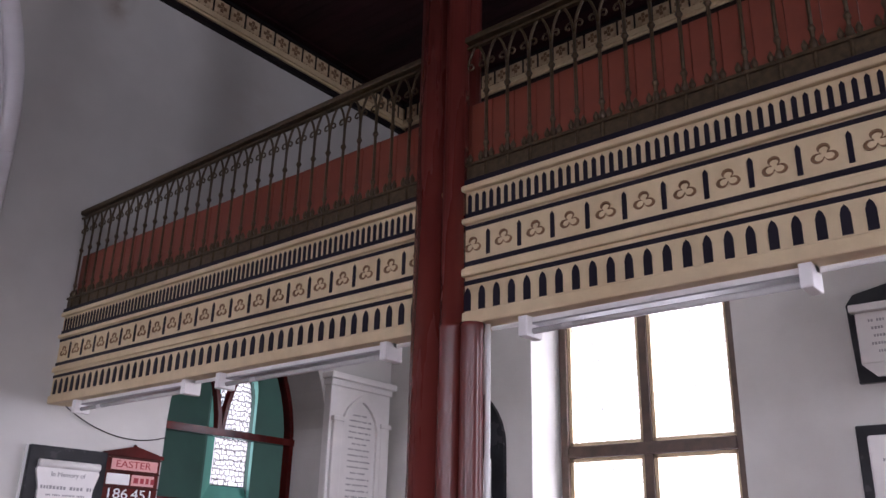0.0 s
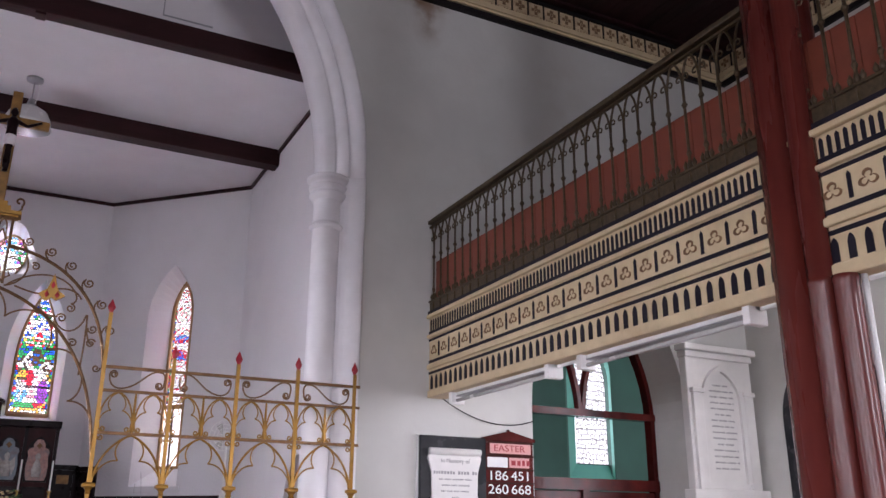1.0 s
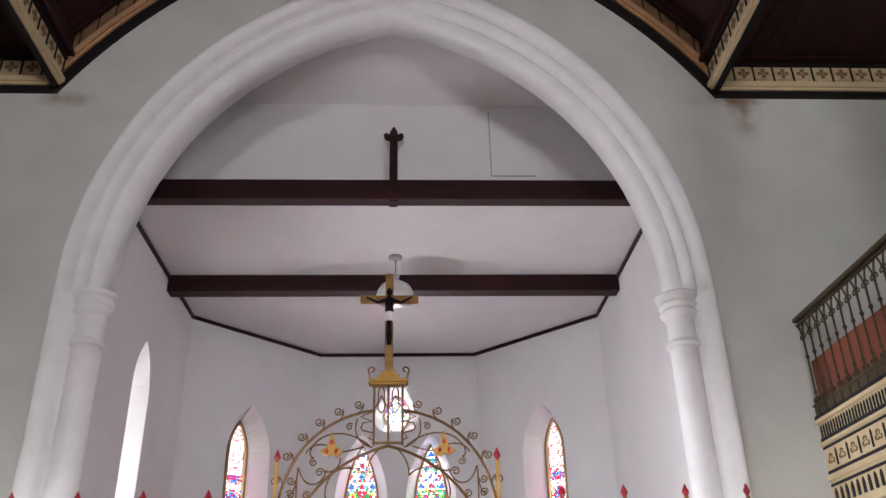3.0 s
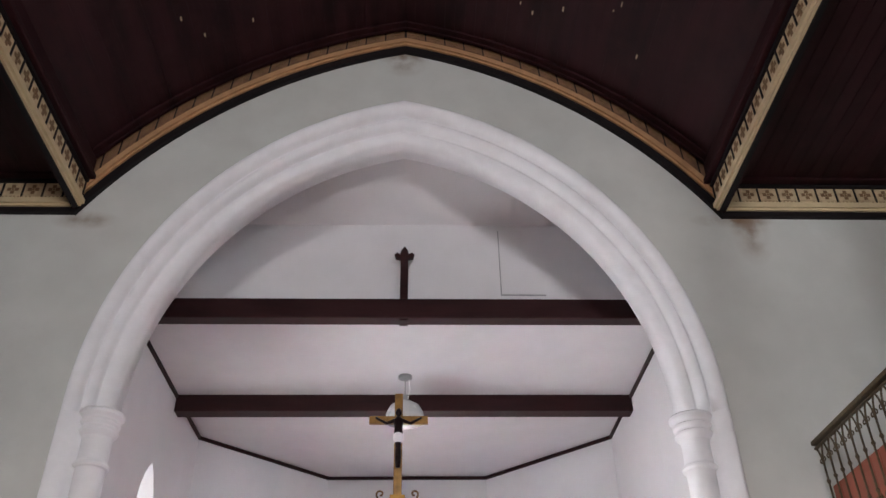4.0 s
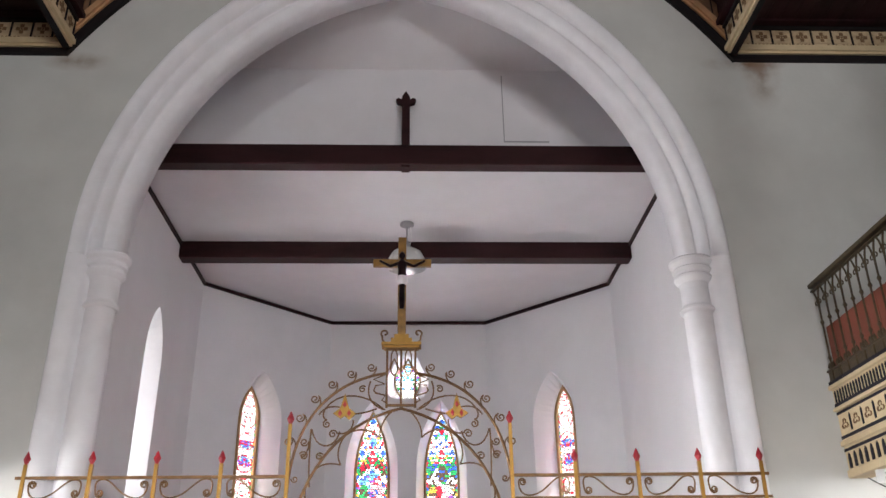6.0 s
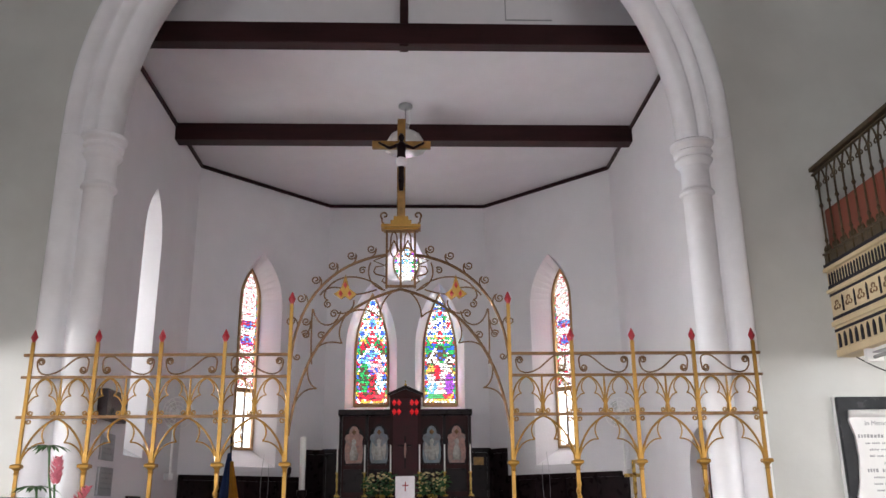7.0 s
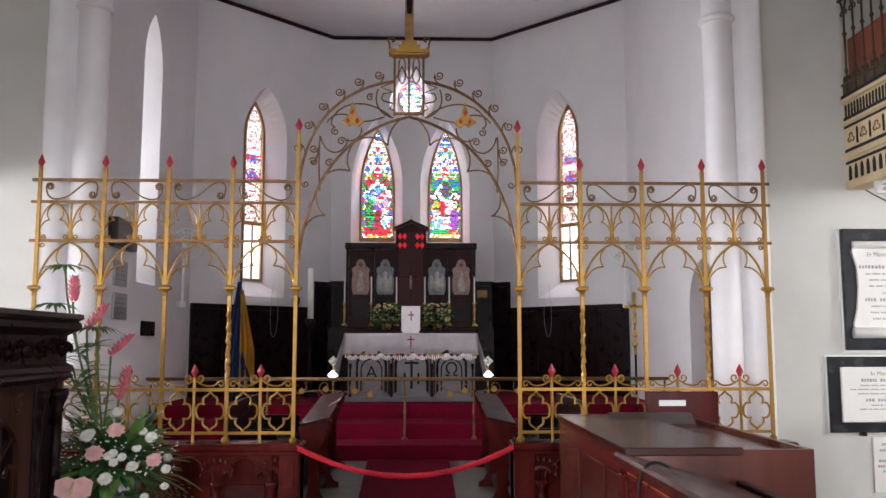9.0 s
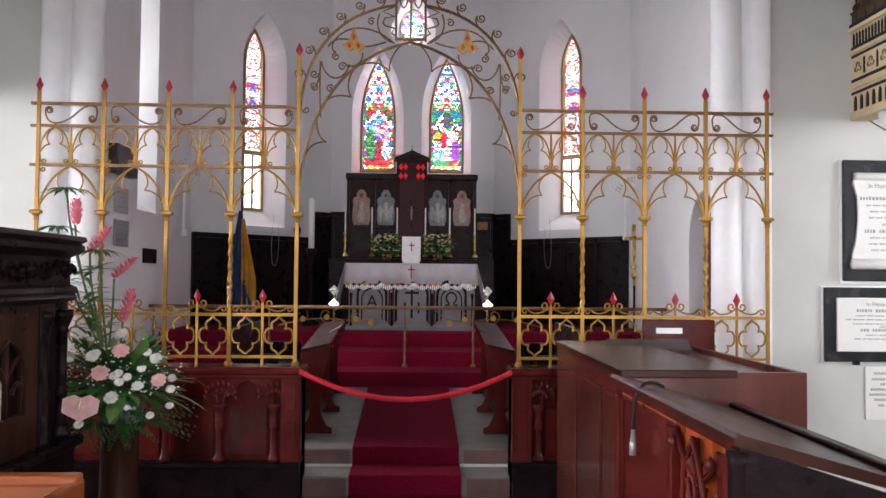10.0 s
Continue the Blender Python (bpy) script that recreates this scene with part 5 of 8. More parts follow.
def rib(za, zs, half, r, name):
    bm = bmesh.new()
    for s in (-1, 1):
        tube(bm, [(s * u, 0, z) for u, z in curve((half, zs), (half * 0.93, zs + (za - zs) * 0.55), (half * 0.6, za - 0.12), (0, za), 16)], r, 5)
    part(name, bm, M_GILT, scr)


outer = curve((0.85, 2.86), (0.845, 3.46), (0.50, 3.735), (0.12, 3.785), 22)
part("outer_rib", tube(tube(bmesh.new(), [(u, 0, v) for u, v in outer], 0.012, 5), [(-u, 0, v) for u, v in outer], 0.012, 5), M_GILT, scr)
rib(3.50, 2.36, 0.845, 0.012, "inner_rib")


def curl(s, cu, cv, r, a0, turns):
    return [(s * p, 0, q) for p, q in spiral(cu, cv, r, r * 0.22, a0, a0 + turns * math.pi, 14)]


for s in (-1, 1):
    # crockets standing on the outer rib
    for k in (5, 8, 11, 14, 17, 20):
        u, v = outer[k]
        du, dv = outer[k + 1][0] - u, outer[k + 1][1] - v
        L = math.hypot(du, dv)
        tu, tv, nu, nv = du / L, dv / L, dv / L, -du / L
        stem = [(s * p, 0, q) for p, q in curve((u - tu * 0.045, v - tv * 0.045), (u + tu * 0.01, v + tv * 0.01), (u + nu * 0.04 + tu * 0.040, v + nv * 0.04 + tv * 0.040), (u + nu * 0.072 + tu * 0.038, v + nv * 0.072 + tv * 0.038), 6)]
        head = curl(s, u + nu * 0.072, v + nv * 0.072, 0.038, math.atan2(tv, tu), 2.9)
        part("crocket", tube(bmesh.new(), stem + head[1:], 0.0064, 5), M_GILT, scr)
    # scrolls between the ribs, then cusps under the inner rib
    for pts in (((0.124, 3.49), (0.22, 3.51), (0.29, 3.60), (0.243, 3.72)), ((0.142, 3.50), (0.29, 3.63), (0.49, 3.64), (0.584, 3.51)), ((0.584, 3.51), (0.62, 3.46), (0.61, 3.42), (0.575, 3.41)),
                ((0.436, 3.50), (0.53, 3.53), (0.60, 3.52), (0.64, 3.45)), ((0.372, 3.41), (0.36, 3.35), (0.42, 3.28), (0.50, 3.31)), ((0.473, 3.32), (0.50, 3.18), (0.65, 3.16), (0.69, 3.34)),
                ((0.694, 3.34), (0.70, 3.25), (0.70, 3.05), (0.688, 2.90)), ((0.694, 3.32), (0.70, 3.16), (0.74, 3.10), (0.765, 3.14)), ((0.19, 3.497), (0.27, 3.47), (0.33, 3.455), (0.38, 3.46)),
                ((0.05, 3.49), (0.12, 3.45), (0.17, 3.35), (0.163, 3.27)), ((0.163, 3.27), (0.23, 3.345), (0.35, 3.355), (0.43, 3.29)), ((0.437, 3.28), (0.50, 3.18), (0.48, 3.10), (0.455, 3.065)),
                ((0.455, 3.065), (0.58, 3.095), (0.65, 3.06), (0.70, 2.95)), ((0.705, 2.94), (0.745, 2.80), (0.68, 2.72), (0.64, 2.715)), ((0.64, 2.715), (0.74, 2.72), (0.79, 2.66), (0.81, 2.58))):
        part("scroll", tube(bmesh.new(), [(s * p, 0, q) for p, q in curve(*pts, 9)], 0.0066, 5), M_GILT, scr)
    for cu, cv, r, a0, tn in ((0.305, 3.655, 0.031, 2.4, -2.6), (0.575, 3.378, 0.033, 1.6, -2.8), (0.525, 3.30, 0.035, 3.1, -2.8), (0.742, 3.24, 0.034, 3.0, 2.8), (0.742, 3.135, 0.035, 0.4, 2.8), (0.62, 3.128, 0.031, 2.6, -2.6), (0.80, 2.96, 0.028, 0.2, -2.6)):
        part("scroll", tube(bmesh.new(), curl(s, cu, cv, r, a0, tn), 0.0064, 5), M_GILT, scr)
for s in (-1, 1):
    bm = prism(bmesh.new(), [(s * u, v) for u, v in ((0.44, 3.62), (0.475, 3.50), (0.53, 3.46), (0.47, 3.42), (0.44, 3.44), (0.40, 3.41), (0.35, 3.46), (0.405, 3.50))], xz, -0.014, 0.014)
    shield = part("flower", bm, M_GOLD, scr, "gold leaf flower with red stones")
    for du, dv in ((0, 0.055), (-0.035, -0.015), (0.035, -0.015)):
        part("stone", lathe(bmesh.new(), [(0.0, -0.028), (0.016, 0), (0.0, 0.03)], (s * 0.44 + du, -0.014, 3.475 + dv), 8, 1, 0.5), M_RED, shield)
# lantern frame
lan = bmesh.new()
for x in (-0.113, 0.0, 0.113):
    tube(lan, [(x, -0.02, 3.50), (x, -0.02, 4.0)], 0.010, 5)
for z in (3.52, 3.985):
    box(lan, -0.12, 0.12, -0.03, 0.0, z - 0.008, z + 0.008)
for c in (-0.056, 0.056):
    for s in (-1, 1):
        tube(lan, [(c + s * u, -0.02, v) for u, v in curve((0.05, 3.80), (0.0, 3.86), (0.05, 3.93), (0.0, 3.98), 8)], 0.006, 5)
        tube(lan, [(c + s * u, -0.02, v) for u, v in curve((0.0, 3.76), (0.05, 3.80), (0.02, 3.86), (0.0, 3.90), 8)], 0.006, 5)
for s in (-1, 1):
    pts = [(s * 0.115, 3.54), (s * 0.15, 3.56), (s * 0.125, 3.60), (s * 0.20, 3.62), (s * 0.215, 3.64), (s * 0.20, 3.68), (s * 0.125, 3.69), (s * 0.22, 3.73), (s * 0.125, 3.77)]
    tube(lan, [(u, -0.02, v) for u, v in pts], 0.007, 5)
part("lantern", lan, M_GILT, scr)
bm = nb(-0.16, 0.16, -0.08, 0.05, 4.0, 4.025)
box(bm, -0.14, 0.14, -0.06, 0.04, 3.985, 4.0)
box(bm, -0.085, 0.085, -0.06, 0.04, 4.025, 4.065)
box(bm, -0.06, 0.06, -0.05, 0.03, 4.065, 4.10)
part("cross_foot", bm, M_GOLD, scr)
for s in (-1, 1):
    part("scroll", tube(bmesh.new(), [(s * u, -0.02, v) for u, v in [(0.13, 4.03), (0.155, 4.06)] + spiral(0.135, 4.115, 0.034, 0.010, -0.9, math.pi * 1.6, 12)], 0.008, 5), M_GILT, scr)

cr = thing("crucifix", "gold-edged wooden cross with a dark carved figure", "crucifix", (0, SY - 0.01, 4.10))
part("upright", nb(-0.034, 0.034, -0.02, 0.02, 0.0, 0.88, bevel=0.005), M_CROSS, cr)
part("arm", nb(-0.245, 0.245, -0.021, 0.021, 0.61, 0.675, bevel=0.005), M_CROSS, cr)
bm = lathe(bmesh.new(), [(0.018, 0.22), (0.026, 0.30), (0.022, 0.40), (0.038, 0.50), (0.034, 0.56), (0.045, 0.62), (0.02, 0.655), (0.012, 0.66), (0.026, 0.68), (0.028, 0.70), (0.012, 0.73)], (0, -0.045, 0), 10, 1, 0.7)
for s in (-1, 1):
    tube(bm, [(s * 0.03, -0.045, 0.625), (s * 0.10, -0.04, 0.60), (s * 0.19, -0.03, 0.655)], [0.018, 0.014, 0.010], 6)
fig = part("figure", bm, M_OAK, cr, "plain dark carved figure", smooth=True)
part("loincloth", lathe(bmesh.new(), [(0.034, 0.43), (0.044, 0.46), (0.042, 0.50), (0.03, 0.51)], (0, -0.047, 0), 10, 1, 0.8), M_CLOTH, cr)

# the screen's timber base, in two lengths
for s in (-1, 1):
    xa, xb = sorted((s * 0.79, s * 2.90))
    base = thing("screen_base", "carved mahogany screen base with pointed arcading", "panelling", (0, SY, 0), "screen bases")
    part("plinth", nb(xa, xb, -0.17, 0.16, 0, 0.30, bevel=0.01), M_OAK, base)
    part("panel", nb(xa, xb, -0.06, 0.12, 0.30, 0.93), M_MAHOG, base)
    part("top_rail", nb(xa - 0.02, xb + 0.02, -0.17, 0.16, 0.945, 1.0, bevel=0.022), M_MAHOG, base)
    part("rail_mould", nb(xa - 0.01, xb + 0.01, -0.145, 0.14, 0.915, 0.946, bevel=0.010), M_MAHOG, base)
    end = min(abs(xa), abs(xb))
    x = s * (end + 0.075)
    part("end_post", nb(x - 0.075, x + 0.075, -0.14, 0.15, 0.0, 0.925, bevel=0.008), M_MAHOG, base)
    for z0, z1 in ((0.40, 0.60), (0.68, 0.88)):
        part("sunk_panel", nb(x - 0.04, x + 0.04, -0.15, -0.139, z0, z1, bevel=0.008), M_MAHOG, base)
    pitch = 0.40
    n = 4
    for k in range(n + 1):
        cx = s * (end + 0.20 + k * pitch)
        part("colonnette", lathe(bmesh.new(), [(0.050, 0.30), (0.050, 0.33), (0.034, 0.355), (0.030, 0.40), (0.026, 0.53), (0.036, 0.545), (0.040, 0.56), (0.030, 0.575), (0.040, 0.59), (0.030, 0.61), (0.026, 0.65), (0.040, 0.685), (0.056, 0.705), (0.05, 0.73)], (cx, -0.11, 0), 12), M_MAHOG, base, smooth=True)
        bm = bmesh.new()
        rr = random.Random(k + 40)
        for q in range(16):
            # carved leaves spreading over the spandrel
            a, r = math.pi * (0.12 + 0.76 * (q % 8) / 7), (0.05 if q < 8 else 0.105)
            lx, lz = cx + 1.15 * r * math.cos(a), 0.775 + 1.0 * r * math.sin(a)
            lathe(bm, [(0.0, -0.022), (0.016, -0.006), (0.012, 0.012), (0.0, 0.026)], (lx, -0.125 - rr.uniform(0, 0.012), lz), 5, 1, 0.6)
        part("carved_leaf", bm, M_MAHOG, base)
    for k in range(n):
        c0 = s * (end + 0.20 + (k + 0.5) * pitch)
        # pierced trefoil head: lobe, cusp, pointed top
        half = [(0.17, 0.70)] + curve((0.17, 0.70), (0.19, 0.80), (0.14, 0.83), (0.092, 0.775), 7)[1:] + curve((0.092, 0.775), (0.115, 0.86), (0.05, 0.89), (0.0, 0.905), 7)[1:]
        outline_pts = [(c0 - 0.2, 0.70), (c0 - 0.2, 0.926), (c0 + 0.2, 0.926), (c0 + 0.2, 0.70)] + [(c0 + u, v) for u, v in half] + [(c0 - u, v) for u, v in half[::-1][1:]]
        part("arcade_arch", prism(bmesh.new(), outline_pts, xz, -0.115, -0.06), M_MAHOG, base)
        bm = bmesh.new()
        for q in (-1, 1):
            tube(bm, [(c0 + q * u, -0.117, v) for u, v in half], 0.011, 5)
            lathe(bm, [(0.0, -0.022), (0.02, 0), (0.0, 0.022)], (c0 + q * 0.09, -0.12, 0.772), 8)
        part("cusp_moulding", bm, M_MAHOG, base, smooth=True)
        part("sunk_panel", nb(c0 - 0.145, c0 + 0.145, -0.072, -0.061, 0.335, 0.70, bevel=0.01), M_MAHOG, base)
    part("plinth_mould", nb(xa, xb, -0.19, -0.168, 0.262, 0.30, bevel=0.008), M_OAK, base)

bm = bmesh.new()
for ph in (0, 2.1, 4.2):
    pts = []
    for k in range(161):
        t = k / 160
        z = 0.975 - 0.205 * (1 - (2 * t - 1) ** 2)
        a = ph + t * 95
        pts.append((-0.80 + 1.58 * t, SY - 0.16 + 0.010 * math.cos(a), z + 0.010 * math.sin(a)))
    tube(bm, pts, 0.0125, 5)
tagged(part("barrier_rope", bm, M_ROPE, smooth=True), "twisted red rope hung across the chancel opening", "rope")

# ---- bright sky outside the windows ----
def backdrop(name, x0, x1, y0, y1, z0, z1):
    setting(part(name, nb(x0, x1, y0, y1, z0, z1), M_DAY), "plain bright overcast sky outside", "sky")


backdrop("backdrop", -5.5, 5.5, 15.6, 15.62, 1.5, 8.5)
backdrop("backdrop_south", 9.64, 9.66, -8.5, 6.5, 0.0, 6.5)
backdrop("backdrop_north", -9.66, -9.64, -8.5, 6.5, 0.0, 7.5)
backdrop("backdrop_chancel", -5.6, -5.58, 7.5, 15.6, 1.0, 8.5)
backdrop("backdrop_vestry", 5.2, 5.22, 10.0, 15.6, 1.0, 8.5)
backdrop("backdrop_side_room", 5.3, 9.4, 11.0, 11.02, 1.0, 6.0)

# ---- stained glass ----
def jewels(u, v, e, r):
    """Border of small jewels and the patterned head of a light; None leaves the picture below it."""
    if e < 0.018:
        return r.choice((BROWN, BROWN, GREEN_G, RUBY))
    if e < 0.05:
        return (RUBY, WHITE_G, BLUE, GOLD_G, GREEN_G, BLUE)[int(v * 34) % 6]
    if v < 0.05:
        return r.choice((GOLD_G, WHITE_G, PALE, GOLD_G))
    if v < 0.545:
        return None
    if v < 0.60:
        return r.choice((GREEN_G, GREEN_G, GOLD_G, PALE, RUBY))
    a, b = (u - 0.5) * 3.2, v * 11
    d = math.hypot(a - round(a), b - round(b))
    if d < 0.22:
        return RUBY if (round(a) + round(b)) % 2 else BLUE
    if d < 0.47:
        return r.choice((WHITE_G, PALE, WHITE_G, WHITE_G, WHITE_G, SKY))
    return r.choice((RUBY, BLUE, GREEN_G, WHITE_G, WHITE_G, PALE, ROSE, GOLD_G))


def inside(u, v, cu, cv, ru, rv):
    return ((u - cu) / ru) ** 2 + ((v - cv) / rv) ** 2 < 1


def scene_left(u, v, e, r):
    j = jewels(u, v, e, r)
    if j is not None:
        return j
    roof = 0.54 - abs(u - 0.5) * 0.28
    if v > roof:
        return r.choice((GREEN_G, BROWN, RUBY))
    if v > roof - 0.035:
        return WHITE_G
    if inside(u, v, 0.26, 0.24, 0.15, 0.13):
        return r.choice((GREEN_G, GREEN_G, BROWN))
    if inside(u, v, 0.24, 0.41, 0.13, 0.06) or inside(u, v, 0.55, 0.47, 0.15, 0.04):
        return r.choice((SKY, BLUE))
    if inside(u, v, 0.28, 0.35, 0.09, 0.03) or inside(u, v, 0.74, 0.33, 0.10, 0.04):
        return ROSE
    if inside(u, v, 0.76, 0.18, 0.15, 0.08):
        return r.choice((WHITE_G, SKY, WHITE_G))
    if inside(u, v, 0.56, 0.18, 0.16, 0.09) or v < 0.12:
        return r.choice((RUBY, RUBY, BROWN))
    if u > 0.55:
        return r.choice((ROSE, WHITE_G, RUBY, BLUE))
    return r.choice((BLUE, SKY, WHITE_G, ROSE, VIOLET))


def scene_right(u, v, e, r):
    j = jewels(u, v, e, r)
    if j is not None:
        return j
    roof = 0.54 - abs(u - 0.5) * 0.28
    if v > roof:
        return r.choice((GREEN_G, BLUE, GREEN_G))
    if v < 0.10:
        return GREEN_G if u < 0.6 else r.choice((GOLD_G, RUBY))
    if inside(u, v, 0.55, 0.45, 0.17, 0.09):
        return r.choice((BROWN, BLUE, GREEN_G, BROWN))
    if v > 0.36 and (u < 0.36 or u > 0.72):
        return r.choice((WHITE_G, WHITE_G, BROWN))
    if inside(u, v, 0.42, 0.29, 0.10, 0.07):
        return RUBY
    if inside(u, v, 0.78, 0.18, 0.13, 0.10):
        return VIOLET
    if inside(u, v, 0.26, 0.15, 0.16, 0.07):
        return r.choice((SKY, SKY, WHITE_G))
    if v > 0.27 and abs(u - 0.6) > 0.25:
        return r.choice((BROWN, GOLD_G, GREEN_G))
    return r.choice((WHITE_G, ROSE, PALE, WHITE_G))


def scene_side(u, v, e, r):
    if e < 0.010:
        return BROWN
    if e < 0.030:
        return (BLUE, GREEN_G, GOLD_G, RUBY, GREEN_G)[int(v * 60) % 5]
    a, b = u - 0.5, v * 5.5 - round(v * 5.5)
    d = math.hypot(a * 0.5, b * 0.55)
    if 0.19 < d < 0.22 or 0.07 < d < 0.09:
        return r.choice((RUBY, ROSE, RUBY))
    if 0.35 < v < 0.55 and d < 0.17:
        return r.choice((VIOLET, BLUE, SKY, RUBY))
    return r.choice((WHITE_G, WHITE_G, PALE, WHITE_G, WHITE_G, PALE))


def scene_top(u, v, e, r):
    if abs(u - 0.5) < 0.26 and v < 0.8:
        return r.choice((WHITE_G, PALE, WHITE_G, WHITE_G, SKY))
    return r.choice((WHITE_G, PALE, SKY, BLUE, GREEN_G, ROSE, VIOLET, WHITE_G))


def rim(parent, out, inn, to3, d, material):
    """A stone edge between two like outlines."""
    bm = bmesh.new()
    n = len(out)
    for i in range(n):
        j = (i + 1) % n
        prism(bm, [out[i], out[j], inn[j], inn[i]], to3, d - 0.03, d + 0.012)
    part("stone_rim", bm, material, parent)


def about(pts, k):
    cu, cv = sum(p[0] for p in pts) / len(pts), sum(p[1] for p in pts) / len(pts)
    return [(cu + (u - cu) * k, cv + (v - cv) * k) for u, v in pts]


for i, (cx, pick, o) in enumerate(((-0.587, scene_left, openL), (0.546, scene_right, openR))):
    w = thing("window_%d" % (8 + i), "stained-glass lancet with coloured figures above the altar", "window", kind="structure")
    glazing(w, pointed(cx, 0.268, 3.44, 4.25, 5.32, 8), back, 0.43, pick, 0.042, 11 + i, 0.0062)
    rim(w, pointed(cx, 0.29, 3.42, 4.25, 5.37, 8), pointed(cx, 0.252, 3.46, 4.25, 5.28, 8), back, 0.41, M_OCHREST)
    part("sill", nb(cx - 0.27, cx + 0.27, AY + 0.33, AY + 0.42, 3.40, 3.46), M_OCHREST, w)
    for v in (4.38, 3.85):
        part("saddle_bar", nb(cx - 0.26, cx + 0.26, AY + 0.385, AY + 0.393, v, v + 0.012), M_LEAD, w)
w = thing("window_10", "small stained-glass light with a pointed foot high over the altar", "window", kind="structure")
glazing(w, ves_out, back, 0.43, scene_top, 0.044, 21, 0.0055)
rim(w, about(ves_out, 1.06), about(ves_out, 0.95), back, 0.41, M_OCHREST)
for sx in (-1, 1):
    f = cant(sx)
    w = thing("window_%d" % (11 if sx < 0 else 12), "narrow stained-glass lancet over a clear lower pane", "window", kind="structure")
    c = 1.245
    up = pointed(c, 0.165, 3.62, 4.95, 5.46, 8)
    glazing(w, up, f, 0.405, scene_side, 0.028, 31 + sx, 0.0042)
    rim(w, pointed(c, 0.19, 2.68, 4.95, 5.50, 8), pointed(c, 0.150, 2.72, 4.95, 5.43, 8), f, 0.385, M_OCHREST)
    part("pane", prism(bmesh.new(), [(c - 0.165, 2.71), (c + 0.165, 2.71), (c + 0.165, 3.55), (c - 0.165, 3.55)], f, 0.400, 0.404), GLASS[CLEAR], w, "clear lower pane")
    part("bar", prism(bmesh.new(), [(c - 0.165, 3.53), (c + 0.165, 3.53), (c + 0.165, 3.60), (c - 0.165, 3.60)], f, 0.35, 0.39), M_OCHREST, w)
    part("bar", prism(bmesh.new(), [(c - 0.012, 2.71), (c + 0.012, 2.71), (c + 0.012, 3.55), (c - 0.012, 3.55)], f, 0.36, 0.39), M_SASH, w)
    part("sill", prism(bmesh.new(), [(0.76, 2.34), (1.66, 2.34), (1.66, 2.415), (0.76, 2.415)], f, -0.03, 0.05), M_CHANCEL, w)

# ---- sanctuary panelling, altar and reredos ----
def wainscot(f, u0, u1, z0, z1, n, name="wainscot"):
    t = thing(name, "black oak wall panelling with moulded rails", "panelling", kind="structure")
    part("board", prism(bmesh.new(), [(u0, z0), (u1, z0), (u1, z1), (u0, z1)], f, -0.04, -0.003), M_OAK, t)
    part("cap", prism(bmesh.new(), [(u0, z1 - 0.05), (u1, z1 - 0.05), (u1, z1 + 0.02), (u0, z1 + 0.02)], f, -0.08, -0.003), M_OAK, t)
    p = (u1 - u0) / n
    for k in range(n + 1):
        c = min(max(u0 + k * p, u0 + 0.03), u1 - 0.03)
        part("stile", prism(bmesh.new(), [(c - 0.03, z0), (c + 0.03, z0), (c + 0.03, z1 - 0.05), (c - 0.03, z1 - 0.05)], f, -0.06, -0.04), M_OAK, t)
    for z in (z0 + (z1 - z0) * 0.34, z0 + (z1 - z0) * 0.66):
        part("rail", prism(bmesh.new(), [(u0, z - 0.03), (u1, z - 0.03), (u1, z + 0.03), (u0, z + 0.03)], f, -0.058, -0.04), M_OAK, t)
    return t


for sx in (-1, 1):
    wainscot(cant(sx), 0.02, C45 - 0.35, 0.66, 2.27, 4)
    wainscot(cant(sx), C45 - 0.35, C45 - 0.02, 1.0, 2.68, 1)
wainscot(back, -AX, AX, 1.0, 2.70, 6)

t = thing("wall_tablet", "small brass plaque on the black panelling", "tablet", (1.12, AY - 0.04, 2.52))
part("plate", nb(-0.08, 0.08, -0.03, 0.0, -0.06, 0.06, bevel=0.004), M_CROSS, t)
rer = thing("reredos", "dark carved wooden reredos with angel reliefs and a red canopy", "reredos", (0, 12.45, 0))
part("back", nb(-0.95, 0.93, 0.0, 0.25, 1.0, 3.10), M_DARKRED, rer)
part("cornice", nb(-0.97, 0.95, -0.06, 0.25, 3.10, 3.19, bevel=0.012), M_OAK, rer)
part("canopy", prism(bmesh.new(), [(-0.23, 1.95), (-0.23, 3.36), (-0.25, 3.38), (-0.01, 3.48), (0.23, 3.38), (0.21, 3.36), (0.21, 1.95)], xz, -0.16, 0.0), M_DARKRED, rer)
part("canopy_roof", prism(bmesh.new(), [(-0.26, 3.36), (-0.26, 3.40), (-0.01, 3.51), (0.24, 3.40), (0.24, 3.36), (-0.01, 3.46)], xz, -0.22, 0.02), M_OAK, rer)
part("knob", lathe(bmesh.new(), [(0.01, 0), (0.02, 0.03), (0.004, 0.06), (0.012, 0.08), (0, 0.10)], (-0.01, -0.1, 3.50), 8), M_BRASS, rer)
part("hanging", nb(-0.185, 0.165, -0.168, -0.16, 2.0, 3.33), M_DRAPE, rer, "dark red panel under the canopy")
for c in (-0.135, 0.115):
    for dz, dx in ((3.27, -0.045), (3.27, 0.045), (3.14, -0.045), (3.14, 0.045)):
        part("glass_petal", lathe(bmesh.new(), [(0.0, -0.05), (0.042, 0.0), (0.0, 0.05)], (c + dx * 0.75, -0.17, dz), 8, 0.8, 0.3), M_REDGLOW, rer, "red glowing glass petal")
